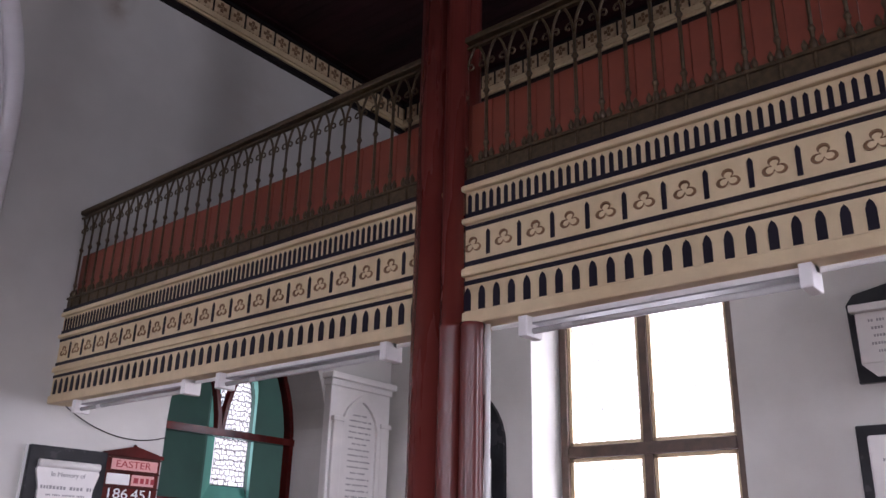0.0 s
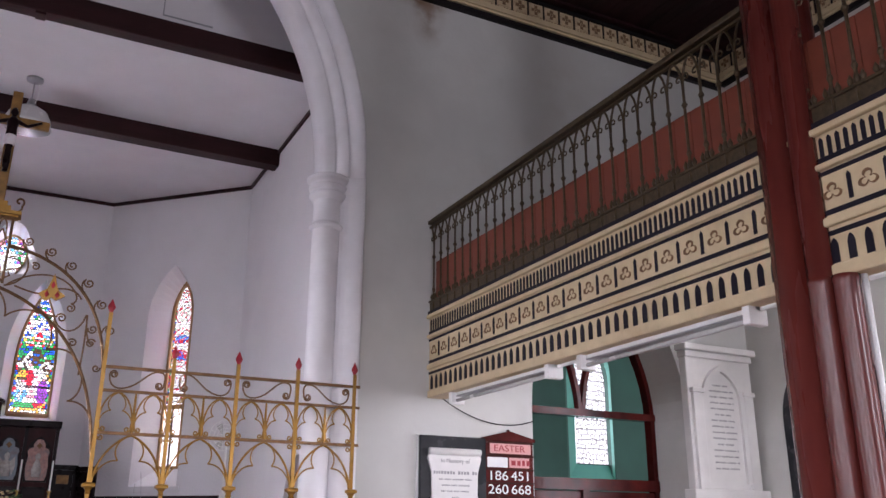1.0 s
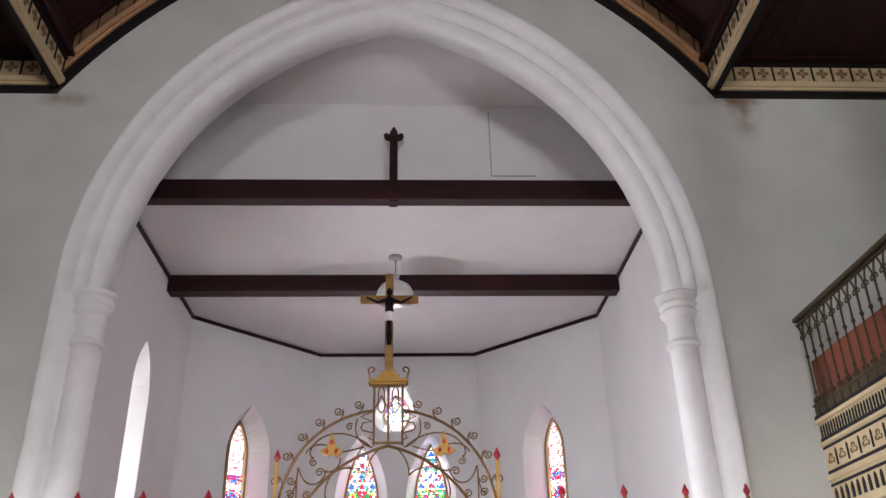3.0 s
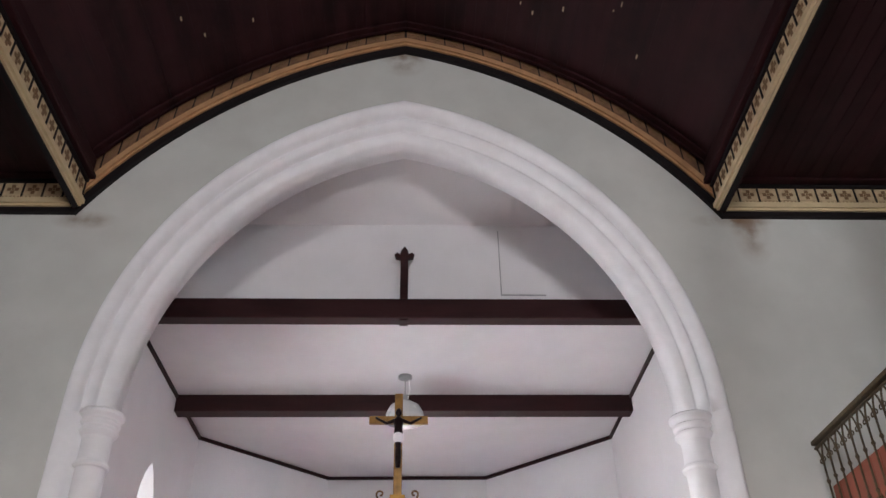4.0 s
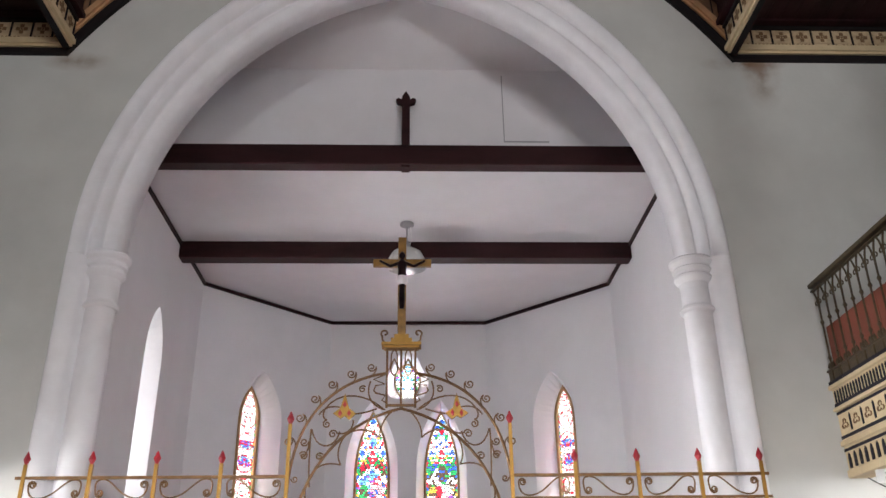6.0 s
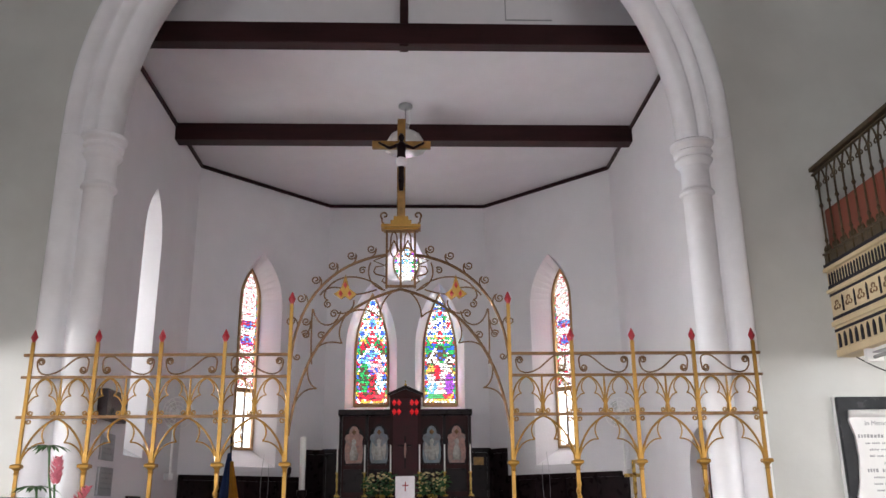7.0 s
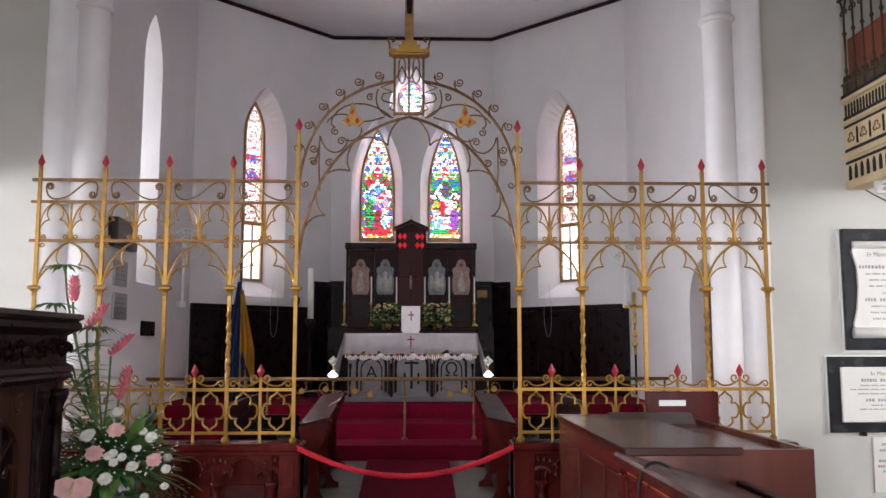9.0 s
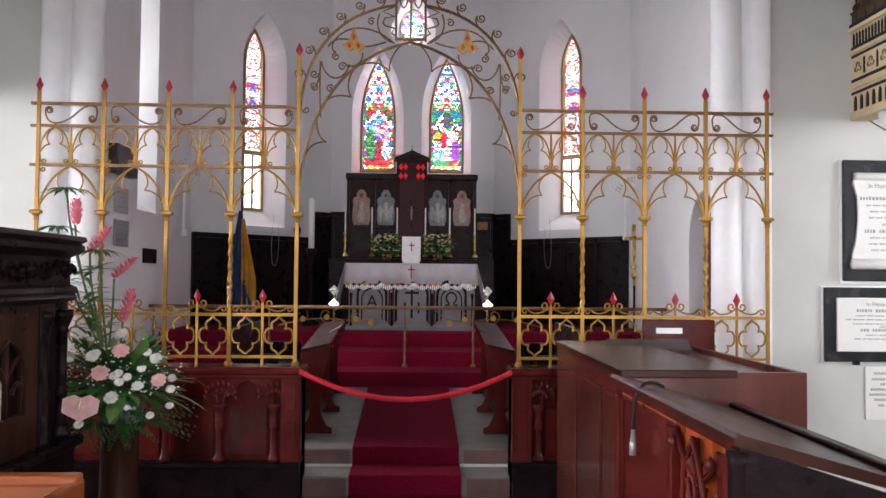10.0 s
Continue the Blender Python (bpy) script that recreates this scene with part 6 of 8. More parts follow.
for n, c in enumerate((-0.74, -0.385, 0.365, 0.72)):
    part("niche", prism(bmesh.new(), pointed(c, 0.14, 2.42, 2.78, 2.99, 6), xz, -0.012, 0.0), M_OAK, rer)
    outline = [(c - 0.105, 2.44), (c - 0.125, 2.50), (c - 0.13, 2.62), (c - 0.115, 2.74), (c - 0.13, 2.79), (c - 0.115, 2.83), (c - 0.07, 2.85), (c - 0.065, 2.90), (c - 0.035, 2.945), (c, 2.955), (c + 0.035, 2.945), (c + 0.065, 2.90), (c + 0.07, 2.85), (c + 0.115, 2.83), (c + 0.13, 2.79), (c + 0.115, 2.74), (c + 0.13, 2.62), (c + 0.125, 2.50), (c + 0.105, 2.44)]
    rel = part("relief", prism(bmesh.new(), outline, xz, -0.03, -0.012), M_RELIEFW if n in (0, 3) else M_RELIEF, rer, "painted carved relief panel")
    part("relief_body", lathe(bmesh.new(), [(0.05, 2.48), (0.06, 2.57), (0.045, 2.65), (0.02, 2.69), (0.033, 2.72), (0.028, 2.76), (0.0, 2.78)], (c, -0.03, 0), 10, 1, 0.45), M_RELIEFP, rel, smooth=True)
    for q in (-1, 1):
        part("wing", prism(bmesh.new(), [(c + q * 0.035, 2.66), (c + q * 0.095, 2.73), (c + q * 0.105, 2.60), (c + q * 0.075, 2.48), (c + q * 0.055, 2.58)], xz, -0.04, -0.03), M_RELIEFW if n in (0, 3) else M_RELIEFP, rel)
    part("gilt_boss", lathe(bmesh.new(), [(0.0, -0.04), (0.036, 0.0), (0.0, 0.04)], (c, -0.032, 2.87), 10, 1, 0.3), M_GILT, rel, smooth=True)
    part("sunk_panel", nb(c - 0.14, c + 0.14, -0.014, 0.0, 2.05, 2.36, bevel=0.006), M_OAK, rer)
for x in (-0.93, -0.56, -0.21, 0.19, 0.545, 0.91):
    part("pillar", nb(x - 0.02, x + 0.02, -0.05, 0.0, 1.95, 3.10), M_OAK, rer)
for k in range(3):
    part("shelf", nb(-0.97 - 0.05 * k, 0.95 + 0.05 * k, -0.14 - 0.10 * k, 0.25, 1.98 - 0.16 * k - 0.03, 1.98 - 0.16 * k, bevel=0.006), M_OAK, rer)
part("lower_back", nb(-1.2, 1.2, 0.02, 0.24, 1.0, 1.95), M_OAK, rer)
bm = nb(-0.022, -0.002, -0.185, -0.172, 2.36, 2.80)
box(bm, -0.112, 0.088, -0.185, -0.172, 2.66, 2.682)
part("cross", bm, M_OAK, rer, "small black cross")
part("corpus", lathe(bmesh.new(), [(0.008, 2.50), (0.014, 2.56), (0.018, 2.62), (0.010, 2.665), (0.014, 2.69), (0.0, 2.71)], (-0.012, -0.195, 0), 8), M_RELIEFW, rer, "pale carved figure", smooth=True)

for x in (-0.955, -0.575, -0.215, 0.19, 0.54, 0.90):
    c = thing("candlestick", "tall white candle on a brass stick before the reredos", "candle", (x, 12.27, 1.98), "reredos candles")
    part("stick", lathe(bmesh.new(), [(0.045, 0), (0.045, 0.015), (0.014, 0.04), (0.012, 0.20), (0.022, 0.22), (0.012, 0.25), (0.012, 0.30), (0.03, 0.32), (0.03, 0.33)], (0, 0, 0), 10), M_BRASS, c, smooth=True)
    part("candle", lathe(bmesh.new(), [(0.011, 0.33), (0.010, 0.70), (0.0, 0.705)], (0, 0, 0), 8), M_PETW, c)

alt = thing("altar", "stone altar with dark arcaded panels under a white cloth", "altar", (0, 11.35, 1.0))
part("body", nb(-0.80, 0.82, -0.28, 0.30, 0.0, 0.85), M_SHADEDMARBLE, alt)
part("plinth", nb(-0.84, 0.86, -0.32, 0.30, 0.0, 0.06, bevel=0.008), M_SHADEDMARBLE, alt)
for c, hw in ((-0.50, 0.20), (0.01, 0.22), (0.52, 0.20)):
    a, b = pointed(c, hw, 0.10, 0.46, 0.66, 8), pointed(c, hw - 0.034, 0.13, 0.45, 0.61, 8)
    bm = bmesh.new()
    for i in range(len(a) - 1):
        prism(bm, [a[i], a[i + 1], b[i + 1], b[i]], xz, -0.30, -0.28)
    part("panel_arch", bm, M_OAK, alt)
for c in (-0.77, -0.25, 0.27, 0.79):
    part("colonnette", lathe(bmesh.new(), [(0.022, 0.06), (0.014, 0.1), (0.014, 0.40), (0.022, 0.44), (0.022, 0.48)], (c, -0.295, 0), 8), M_OAK, alt)
letters(alt, "A", (-0.50, -0.285, 0.36), 0.23, M_OAK)
bm = bmesh.new()
for q in ((-0.015, 0.015, 0.16, 0.60), (-0.09, 0.09, 0.47, 0.50), (-0.09, 0.09, 0.27, 0.30), (-0.10, -0.075, 0.22, 0.36), (0.075, 0.10, 0.22, 0.36)):
    box(bm, 0.01 + q[0], 0.01 + q[1], -0.29, -0.28, q[2], q[3])
part("monogram", bm, M_OAK, alt)
for c, hw in ((-0.50, 0.11), (0.52, 0.11)):
    a, b = pointed(c, hw + 0.03, 0.13, 0.40, 0.55, 8), pointed(c, hw + 0.012, 0.14, 0.40, 0.53, 8)
    bm = bmesh.new()
    for i in range(len(a) - 1):
        prism(bm, [a[i], a[i + 1], b[i + 1], b[i]], xz, -0.288, -0.28)
    part("panel_arch", bm, M_OAK, alt)
for c in (-0.255, 0.275):
    part("shaft", nb(c - 0.035, c - 0.012, -0.287, -0.28, 0.08, 0.66), M_DRAPE, alt, "dark red marble strip")
    part("shaft", nb(c + 0.012, c + 0.035, -0.287, -0.28, 0.08, 0.66), M_DRAPE, alt, "dark red marble strip")
part("omega", tube(bmesh.new(), [(0.52 + u, -0.285, v) for u, v in [(-0.08, 0.33), (-0.03, 0.33)] + [(0.065 * math.cos(a), 0.42 + 0.07 * math.sin(a)) for a in [radians(k) for k in range(240, -61, -30)]] + [(0.03, 0.33), (0.08, 0.33)]], 0.012, 5), M_OAK, alt)
cl = thing("altar_cloth", "white linen altar cloth with a red and gold embroidered hem", "cloth", (0, 11.35, 1.85))
bm = bmesh.new()
nn = 40
ys = [-0.30, 0.32]
grid = []
prof = [(-0.30, -0.26), (-0.31, -0.12), (-0.305, -0.03), (-0.295, 0.012), (-0.1, 0.016), (0.32, 0.016)]
for j, (yy, zz) in enumerate(prof):
    row = []
    for k in range(nn + 1):
        x = -0.85 + 1.70 * k / nn
        wv = (0.010 * math.sin(k * 1.3) + 0.006 * math.sin(k * 0.47 + 1)) * (1 if j < 2 else 0)
        row.append(bm.verts.new((x * (1.0 + (0.02 if j == 0 else 0)), yy + wv, zz)))
    grid.append(row)
for a, b in zip(grid, grid[1:]):
    for k in range(nn):
        bm.faces.new((a[k], a[k + 1], b[k + 1], b[k]))
for s in (-1, 1):
    pr = []
    for j in range(8):
        yy = -0.30 + 0.60 * j / 7
        wv = 0.02 * math.sin(j * 2.0)
        pr.append([bm.verts.new(p) for p in ((s * 0.852, yy, 0.014), (s * 0.875, yy, -0.08), (s * (0.93 + wv), yy, -0.30), (s * (0.985 + wv), yy, -0.60))])
    for a, b in zip(pr, pr[1:]):
        for k in range(3):
            bm.faces.new((a[k], a[k + 1], b[k + 1], b[k]))
bmesh.ops.solidify(bm, geom=bm.faces[:], thickness=0.004)
part("linen", bm, M_CLOTH, cl, smooth=True)
bm = bmesh.new()
rnd = random.Random(3)
hem = []
for k in range(24):
    # lozenges of the embroidered hem
    x, w = -0.84 + 1.68 * (k + 0.5) / 24, 0.035
    part("hem_patch", prism(bmesh.new(), [(x - w, -0.258), (x, -0.236 - 0.006 * (k % 3)), (x + w, -0.258), (x, -0.286)], xz, -0.323, -0.317), (M_RED, M_GOLD, M_RED, M_CLOTH, M_DRAPE, M_GOLD)[rnd.randrange(6)], cl)
part("hem", nb(-0.85, 0.85, -0.3165, -0.3125, -0.264, -0.254), M_GOLD, cl, "gold hem braid")
lace = bmesh.new()
for k in range(64):
    x = -0.84 + 1.68 * (k + 0.5) / 64
    prism(lace, [(x - 0.011, -0.262), (x + 0.011, -0.262), (x + 0.007, -0.30 - 0.03 * abs(math.sin(k * 0.55))), (x - 0.007, -0.30 - 0.03 * abs(math.sin(k * 0.55)))], xz, -0.314, -0.310)
part("lace", lace, M_CLOTH, cl, "white lace fringe")
bm = nb(-0.008, 0.008, -0.318, -0.314, -0.19, -0.02)
box(bm, -0.045, 0.045, -0.318, -0.314, -0.075, -0.058)
part("cross", bm, M_RED, cl, "red embroidered cross")
bm = nb(-0.13, 0.12, 0.05, 0.06, 0.03, 0.36, bevel=0.004)
book = thing("missal_stand_veil", "white veiled missal stand with a small cross on the altar", "veil", (0, 11.4, 1.868))
part("veil", bm, M_CLOTH, book)
part("veil_fold", nb(-0.115, 0.105, -0.02, 0.05, 0.0, 0.10, bevel=0.006), M_CLOTH, book)
bm = nb(-0.008, 0.006, 0.044, 0.05, 0.17, 0.29)
box(bm, -0.04, 0.038, 0.044, 0.05, 0.235, 0.25)
part("cross", bm, M_RED, book)


def flower_mass(name, label, at, rx, rz, seed, nleaf, nflower, petals):
    """An arrangement of leaves and small blossoms."""
    t = thing(name, label, "flowers", at)
    rnd = random.Random(seed)
    bm, bf = bmesh.new(), bmesh.new()
    for k in range(nleaf):
        a, b = rnd.uniform(0, 2 * math.pi), rnd.uniform(-0.9, 1.2)
        r = rnd.uniform(0.4, 1.0)
        c = Vector((math.cos(a) * rx * r * math.cos(b * 0.8), math.sin(a) * rx * 0.7 * r * math.cos(b * 0.8), rz * (0.5 + 0.5 * math.sin(b)) * r + 0.02))
        d = Vector((math.cos(a), math.sin(a), rnd.uniform(-0.4, 0.9))).normalized()
        s = d.cross(Vector((rnd.uniform(-1, 1), rnd.uniform(-1, 1), 1))).normalized()
        L, w = rnd.uniform(0.05, 0.12), rnd.uniform(0.010, 0.022)
        vs = [bm.verts.new(c), bm.verts.new(c + d * L * 0.5 + s * w), bm.verts.new(c + d * L + Vector((0, 0, -0.015))), bm.verts.new(c + d * L * 0.5 - s * w)]
        bm.faces.new(vs[:3])
        bm.faces.new((vs[0], vs[2], vs[3]))
    for k in range(nflower):
        a, b = rnd.uniform(0, 2 * math.pi), rnd.uniform(-0.5, 1.3)
        c = Vector((math.cos(a) * rx * math.cos(b * 0.8), -abs(math.sin(a)) * rx * 0.75 * math.cos(b * 0.8), rz * (0.5 + 0.5 * math.sin(b))))
        r = rnd.uniform(0.012, 0.024)
        lathe(bf, [(0.0, -r * 0.6), (r, 0), (r * 0.8, r * 0.5), (0.0, r * 0.4)], c, 6)
    part("leaves", bm, M_LEAF, t)
    part("blossoms", bf, petals, t)
    part("bowl", lathe(bmesh.new(), [(0.05, 0), (0.08, 0.05), (0.07, 0.08)], (0, 0, -0.03), 10), M_BRASS, t)
    return t


flower_mass("altar_flowers", "pale yellow and white altar flowers on the shelf", (-0.36, 12.22, 1.96), 0.19, 0.34, 4, 300, 70, M_PETY)
flower_mass("altar_flowers", "pale yellow and white altar flowers on the shelf", (0.36, 12.22, 1.96), 0.19, 0.34, 9, 300, 70, M_PETY)

pc = thing("paschal_candle", "tall thick white candle on a dark wooden stand", "candle", (-1.42, 12.15, 1.0))
part("stand", lathe(bmesh.new(), [(0.14, 0), (0.14, 0.04), (0.03, 0.10), (0.03, 0.95), (0.07, 1.02), (0.07, 1.08)], (0, 0, 0), 14), M_OAK, pc, smooth=True)
part("candle", lathe(bmesh.new(), [(0.042, 1.08), (0.042, 1.78), (0.02, 1.79), (0.0, 1.80)], (0, 0, 0), 14), M_PETW, pc, smooth=True)

for sx in (-1, 1):
    lmp = thing("altar_lamp", "quatrefoil lamp shade with a lit bulb beside the altar", "lamp", (sx * 0.985, 10.95, 1.0), "altar lamps")
    part("standard", lathe(bmesh.new(), [(0.06, 0), (0.06, 0.02), (0.014, 0.05), (0.014, 0.52)], (0, 0.12, 0), 8), M_BRASS, lmp)
    bm = bmesh.new()
    for a in range(4):
        lathe(bm, [(0.0, -0.035), (0.032, 0.0), (0.0, 0.035)], (0.034 * math.cos(a * math.pi / 2), 0.10, 0.51 + 0.034 * math.sin(a * math.pi / 2)), 8)
    part("shade", bm, M_PETW, lmp)
    bm = bmesh.new()
    for a in range(4):
        lathe(bm, [(0.0, -0.034), (0.032, 0.0), (0.0, 0.034)], (0.032 * math.cos(a * math.pi / 2), 0.06, 0.335 + 0.032 * math.sin(a * math.pi / 2)), 8)
    part("bulb", bm, M_LIT, lmp, "lit white bulb")

# communion rail
cr2 = thing("communion_rail", "brass communion rail with scrolled vine brackets", "rail", (0, 9.84, 0))
part("rail", tube(bmesh.new(), [(-2.95, 0, 1.335), (2.95, 0, 1.335)], 0.020, 10), M_GILT, cr2, smooth=True)
for x in (-2.9, -1.6, -0.06, 0.72, 1.6, 2.9):
    part("post", lathe(bmesh.new(), [(0.03, 0.66), (0.03, 0.68), (0.012, 0.70), (0.012, 0.95), (0.02, 0.97), (0.012, 0.99), (0.012, 1.32)], (x, 0, 0), 8), M_GILT, cr2, smooth=True)
for s in (-1, 1):
    bm = bmesh.new()
    for cu, cv, r, a0, a1 in ((0.62, 1.24, 0.10, 2.6, 8.6), (0.95, 1.25, 0.11, 3.4, 9.4), (1.25, 1.24, 0.09, 2.4, 8.0)):
        tube(bm, [(s * u, 0, v) for u, v in spiral(cu, cv, r, 0.02, a0, a1, 18)], 0.007, 5)
    tube(bm, [(s * u, 0, v) for u, v in curve((0.3, 1.30), (0.55, 1.02), (0.8, 1.35), (1.5, 1.12), 16)], 0.008, 5)
    part("vine", bm, M_GILT, cr2)
    for cu, cv in ((0.62, 1.20), (0.95, 1.22), (0.45, 1.16), (1.22, 1.2)):
        part("leaf", prism(bmesh.new(), [(s * cu, cv + 0.04), (s * cu - 0.035, cv + 0.01), (s * cu - 0.02, cv - 0.03), (s * cu + 0.02, cv - 0.03), (s * cu + 0.035, cv + 0.01)], xz, -0.01, 0.0), M_GOLD, cr2)

# ---- choir stalls ----
for sx in (-1, 1):
    t = thing("choir_stall", "dark red-brown wooden choir desk with shaped ends", "choir stall", (sx * 0.80, 0, 0), "choir desks")
    ends = ((7.55, 0.33), (8.3, 0.40), (9.05, 0.47))
    for k, (ye, zf) in enumerate(ends):
        prof = [(-0.17, 0), (-0.17, 0.045), (-0.12, 0.055), (-0.10, 0.10), (-0.065, 0.14), (-0.055, 0.20), (-0.05, 0.55), (-0.065, 0.62), (-0.10, 0.66), (-0.11, 0.70), (-0.15, 0.73), (-0.16, 0.80), (0.16, 0.91), (0.15, 0.80), (0.10, 0.72), (0.105, 0.67), (0.065, 0.62), (0.05, 0.55), (0.055, 0.20), (0.065, 0.14), (0.10, 0.10), (0.12, 0.055), (0.17, 0.045), (0.17, 0)]
        if sx < 0:
            prof = [(-u, v) for u, v in prof]
        prof = [(-u * 0.85, v * 0.86) for u, v in prof]
        bm = prism(bmesh.new(), prof, lambda u, v, d: (u, d, v + zf), ye - 0.03, ye + 0.03)
        bmesh.ops.bevel(bm, geom=[e for e in bm.edges if abs(e.verts[0].co.y - e.verts[1].co.y) < 1e-4], offset=0.006, segments=1, affect="EDGES")
        part("desk_end", bm, M_MAHOG, t)
    bm = prism(bmesh.new(), [(7.50, 1.03), (9.15, 1.165), (9.15, 1.188), (7.50, 1.053)], lambda u, v, d: (d, u, v + (0.055 if (d * sx < 0) else 0)), -0.12, 0.12)
    part("book_rest", bm, M_DARKRED, t)
    part("front_panel", prism(bmesh.new(), [(7.58, 0.42), (9.02, 0.56), (9.02, 1.08), (7.58, 0.96)], lambda u, v, d: (d, u, v), sx * 0.13 - 0.012, sx * 0.13 + 0.012), M_OAK, t)
    part("stretcher", prism(bmesh.new(), [(7.56, 0.95), (9.06, 1.08), (9.06, 1.11), (7.56, 0.98)], lambda u, v, d: (d, u, v), -sx * 0.06 - 0.012, -sx * 0.06 + 0.012), M_OAK, t)
    part("foot_rail", nb(-0.03, 0.03, 7.56, 9.06, 0.46, 0.52, bevel=0.006), M_OAK, t)
    b = thing("choir_bench", "dark wooden choir bench behind the desk", "bench", (sx * 1.35, 0, 0), "choir benches")
    part("seat", nb(-0.2, 0.2, 7.6, 9.1, 0.78, 0.82, bevel=0.008), M_OAK, b)
    part("back", nb(sx * 0.2 - 0.02, sx * 0.2 + 0.02, 7.6, 9.1, 0.40, 1.22, bevel=0.006), M_OAK, b)
    for ye in (7.62, 9.08):
        part("bench_end", nb(-0.22, 0.22, ye - 0.025, ye + 0.025, 0.30, 1.0, bevel=0.008), M_OAK, b)
st = thing("book_stand", "dark wooden book stand with a turned orange pillar", "stand", (-1.02, 7.5, 0.33))
part("pillar", lathe(bmesh.new(), [(0.09, 0), (0.09, 0.04), (0.045, 0.08), (0.045, 0.38), (0.06, 0.42)], (0, 0, 0), 12), M_PEW, st, smooth=True)
part("top", prism(bmesh.new(), [(-0.16, 0.42), (0.16, 0.46), (0.16, 0.49), (-0.16, 0.45)], xz, -0.12, 0.12), M_OAK, st)
pp = thing("paper", "open white paper lying on the choir desk", "paper", (-0.66, 7.9, 1.24))
part("sheet", prism(bmesh.new(), [(-0.05, -0.06), (0.05, 0.0), (0.05, 0.004), (-0.05, -0.056)], xz, -0.10, 0.10), M_WHITE, pp)

# ---- chancel fittings ----
pend = thing("pendant_lamp", "pendant lamp with a pale dome shade under the ceiling", "lamp", (0, 9.97, CZ + 0.02))
part("ceiling_rose", lathe(bmesh.new(), [(0.05, -0.05), (0.09, -0.03), (0.09, 0.0)], (0, 0, 0), 16), M_GREY, pend, smooth=True)
part("rod", tube(bmesh.new(), [(0, 0, -0.05), (0, 0, -0.26)], 0.008, 6), M_GREY, pend)
part("gallery", lathe(bmesh.new(), [(0.03, -0.36), (0.045, -0.33), (0.03, -0.26)], (0, 0, 0), 12), M_GREY, pend, smooth=True)
part("shade", lathe(bmesh.new(), [(0.255, -0.62), (0.245, -0.58), (0.235, -0.52), (0.19, -0.43), (0.10, -0.37), (0.04, -0.35), (0.03, -0.36), (0.10, -0.385), (0.18, -0.44), (0.225, -0.53), (0.235, -0.60)], (0, 0, 0), 24), M_SHADE, pend, smooth=True)
part("flex", tube(bmesh.new(), [(0.045, 0, -0.02), (0.06, 0, -0.2), (0.03, 0, -0.35)], 0.005, 5), M_WHITE, pend)


def fan(x, y, z, face):
    t = thing("wall_fan", "white wall-mounted fan at rest", "fan", (x, y, z), "wall fans")
    turn = Matrix.Translation((x, y, z)) @ Vector(face).to_track_quat("-Y", "Z").to_matrix().to_4x4()
    t.matrix_basis = turn
    bm = bmesh.new()
    for r in (0.20, 0.15, 0.10, 0.05):
        tube(bm, [(r * math.cos(2 * math.pi * k / 24), -0.05 + 0.03 * (r < 0.16), r * math.sin(2 * math.pi * k / 24)) for k in range(24)], 0.004, 4, closed=True)
    for k in range(16):
        a = 2 * math.pi * k / 16
        tube(bm, [(0.03 * math.cos(a), -0.07, 0.03 * math.sin(a)), (0.20 * math.cos(a), -0.05, 0.20 * math.sin(a))], 0.0025, 4)
    part("cage", bm, M_WHITE, t)
    bm = bmesh.new()
    for k in range(3):
        a = 2 * math.pi * k / 3
        q = [(0.03 * math.cos(a), 0.03 * math.sin(a)), (0.17 * math.cos(a - 0.3), 0.17 * math.sin(a - 0.3)), (0.18 * math.cos(a + 0.25), 0.18 * math.sin(a + 0.25)), (0.05 * math.cos(a + 0.7), 0.05 * math.sin(a + 0.7))]
        prism(bm, q, xz, -0.02, -0.014)
    part("blades", bm, M_SHADE, t)
    part("motor", lathe(bmesh.new(), [(0.05, 0.0), (0.06, 0.05), (0.04, 0.12)], (0, 0.02, -0.06), 12), M_WHITE, t)
    part("pole", tube(bmesh.new(), [(0, 0.06, 0.0), (0, 0.06, -0.75)], 0.016, 8), M_WHITE, t)
    part("bracket", nb(-0.03, 0.03, 0.03, 0.20, -0.82, -0.74), M_WHITE, t)
    return t


fan(-2.93, 11.2, 3.02, (0.75, -1, 0))
fan(2.93, 11.75, 3.05, (-0.75, -1, 0))

fl = thing("flag", "furled blue and yellow flag hanging on a leaning dark pole", "flag", (-2.10, 10.7, 0.83))
fl.scale = (0.68, 1, 1)
part("pole", tube(bmesh.new(), [(0.10, 0, 0.0), (-0.02, 0.0, 1.9)], 0.015, 8), M_OAK, fl)
for j, (mt, x0, w0) in enumerate(((M_FLAGB, -0.08, 0.15), (M_FLAGY, 0.12, 0.12), (M_FLAGB, 0.10, 0.14))):
    bm = bmesh.new()
    rows = []
    for r in range(14):
        tt = r / 13
        z = (1.66, 1.56, 0.80)[j] - tt * (1.45, 1.20, 0.70)[j]
        sp = 0.25 + 0.9 * min(tt * 1.6, 1)
        rows.append([bm.verts.new((x0 * sp + (k / 9 - 0.5) * w0 * 2 * sp, -0.02 - 0.02 * j + 0.035 * math.sin(k * 1.9 + j + tt * 2) * sp, z)) for k in range(10)])
    for a, b in zip(rows, rows[1:]):
        for k in range(9):
            bm.faces.new((a[k], a[k + 1], b[k + 1], b[k]))
    bmesh.ops.solidify(bm, geom=bm.faces[:], thickness=0.003)
    part("cloth", bm, mt, fl, "yellow stripe of the flag" if mt is M_FLAGY else "dark blue stripe of the flag", smooth=True)

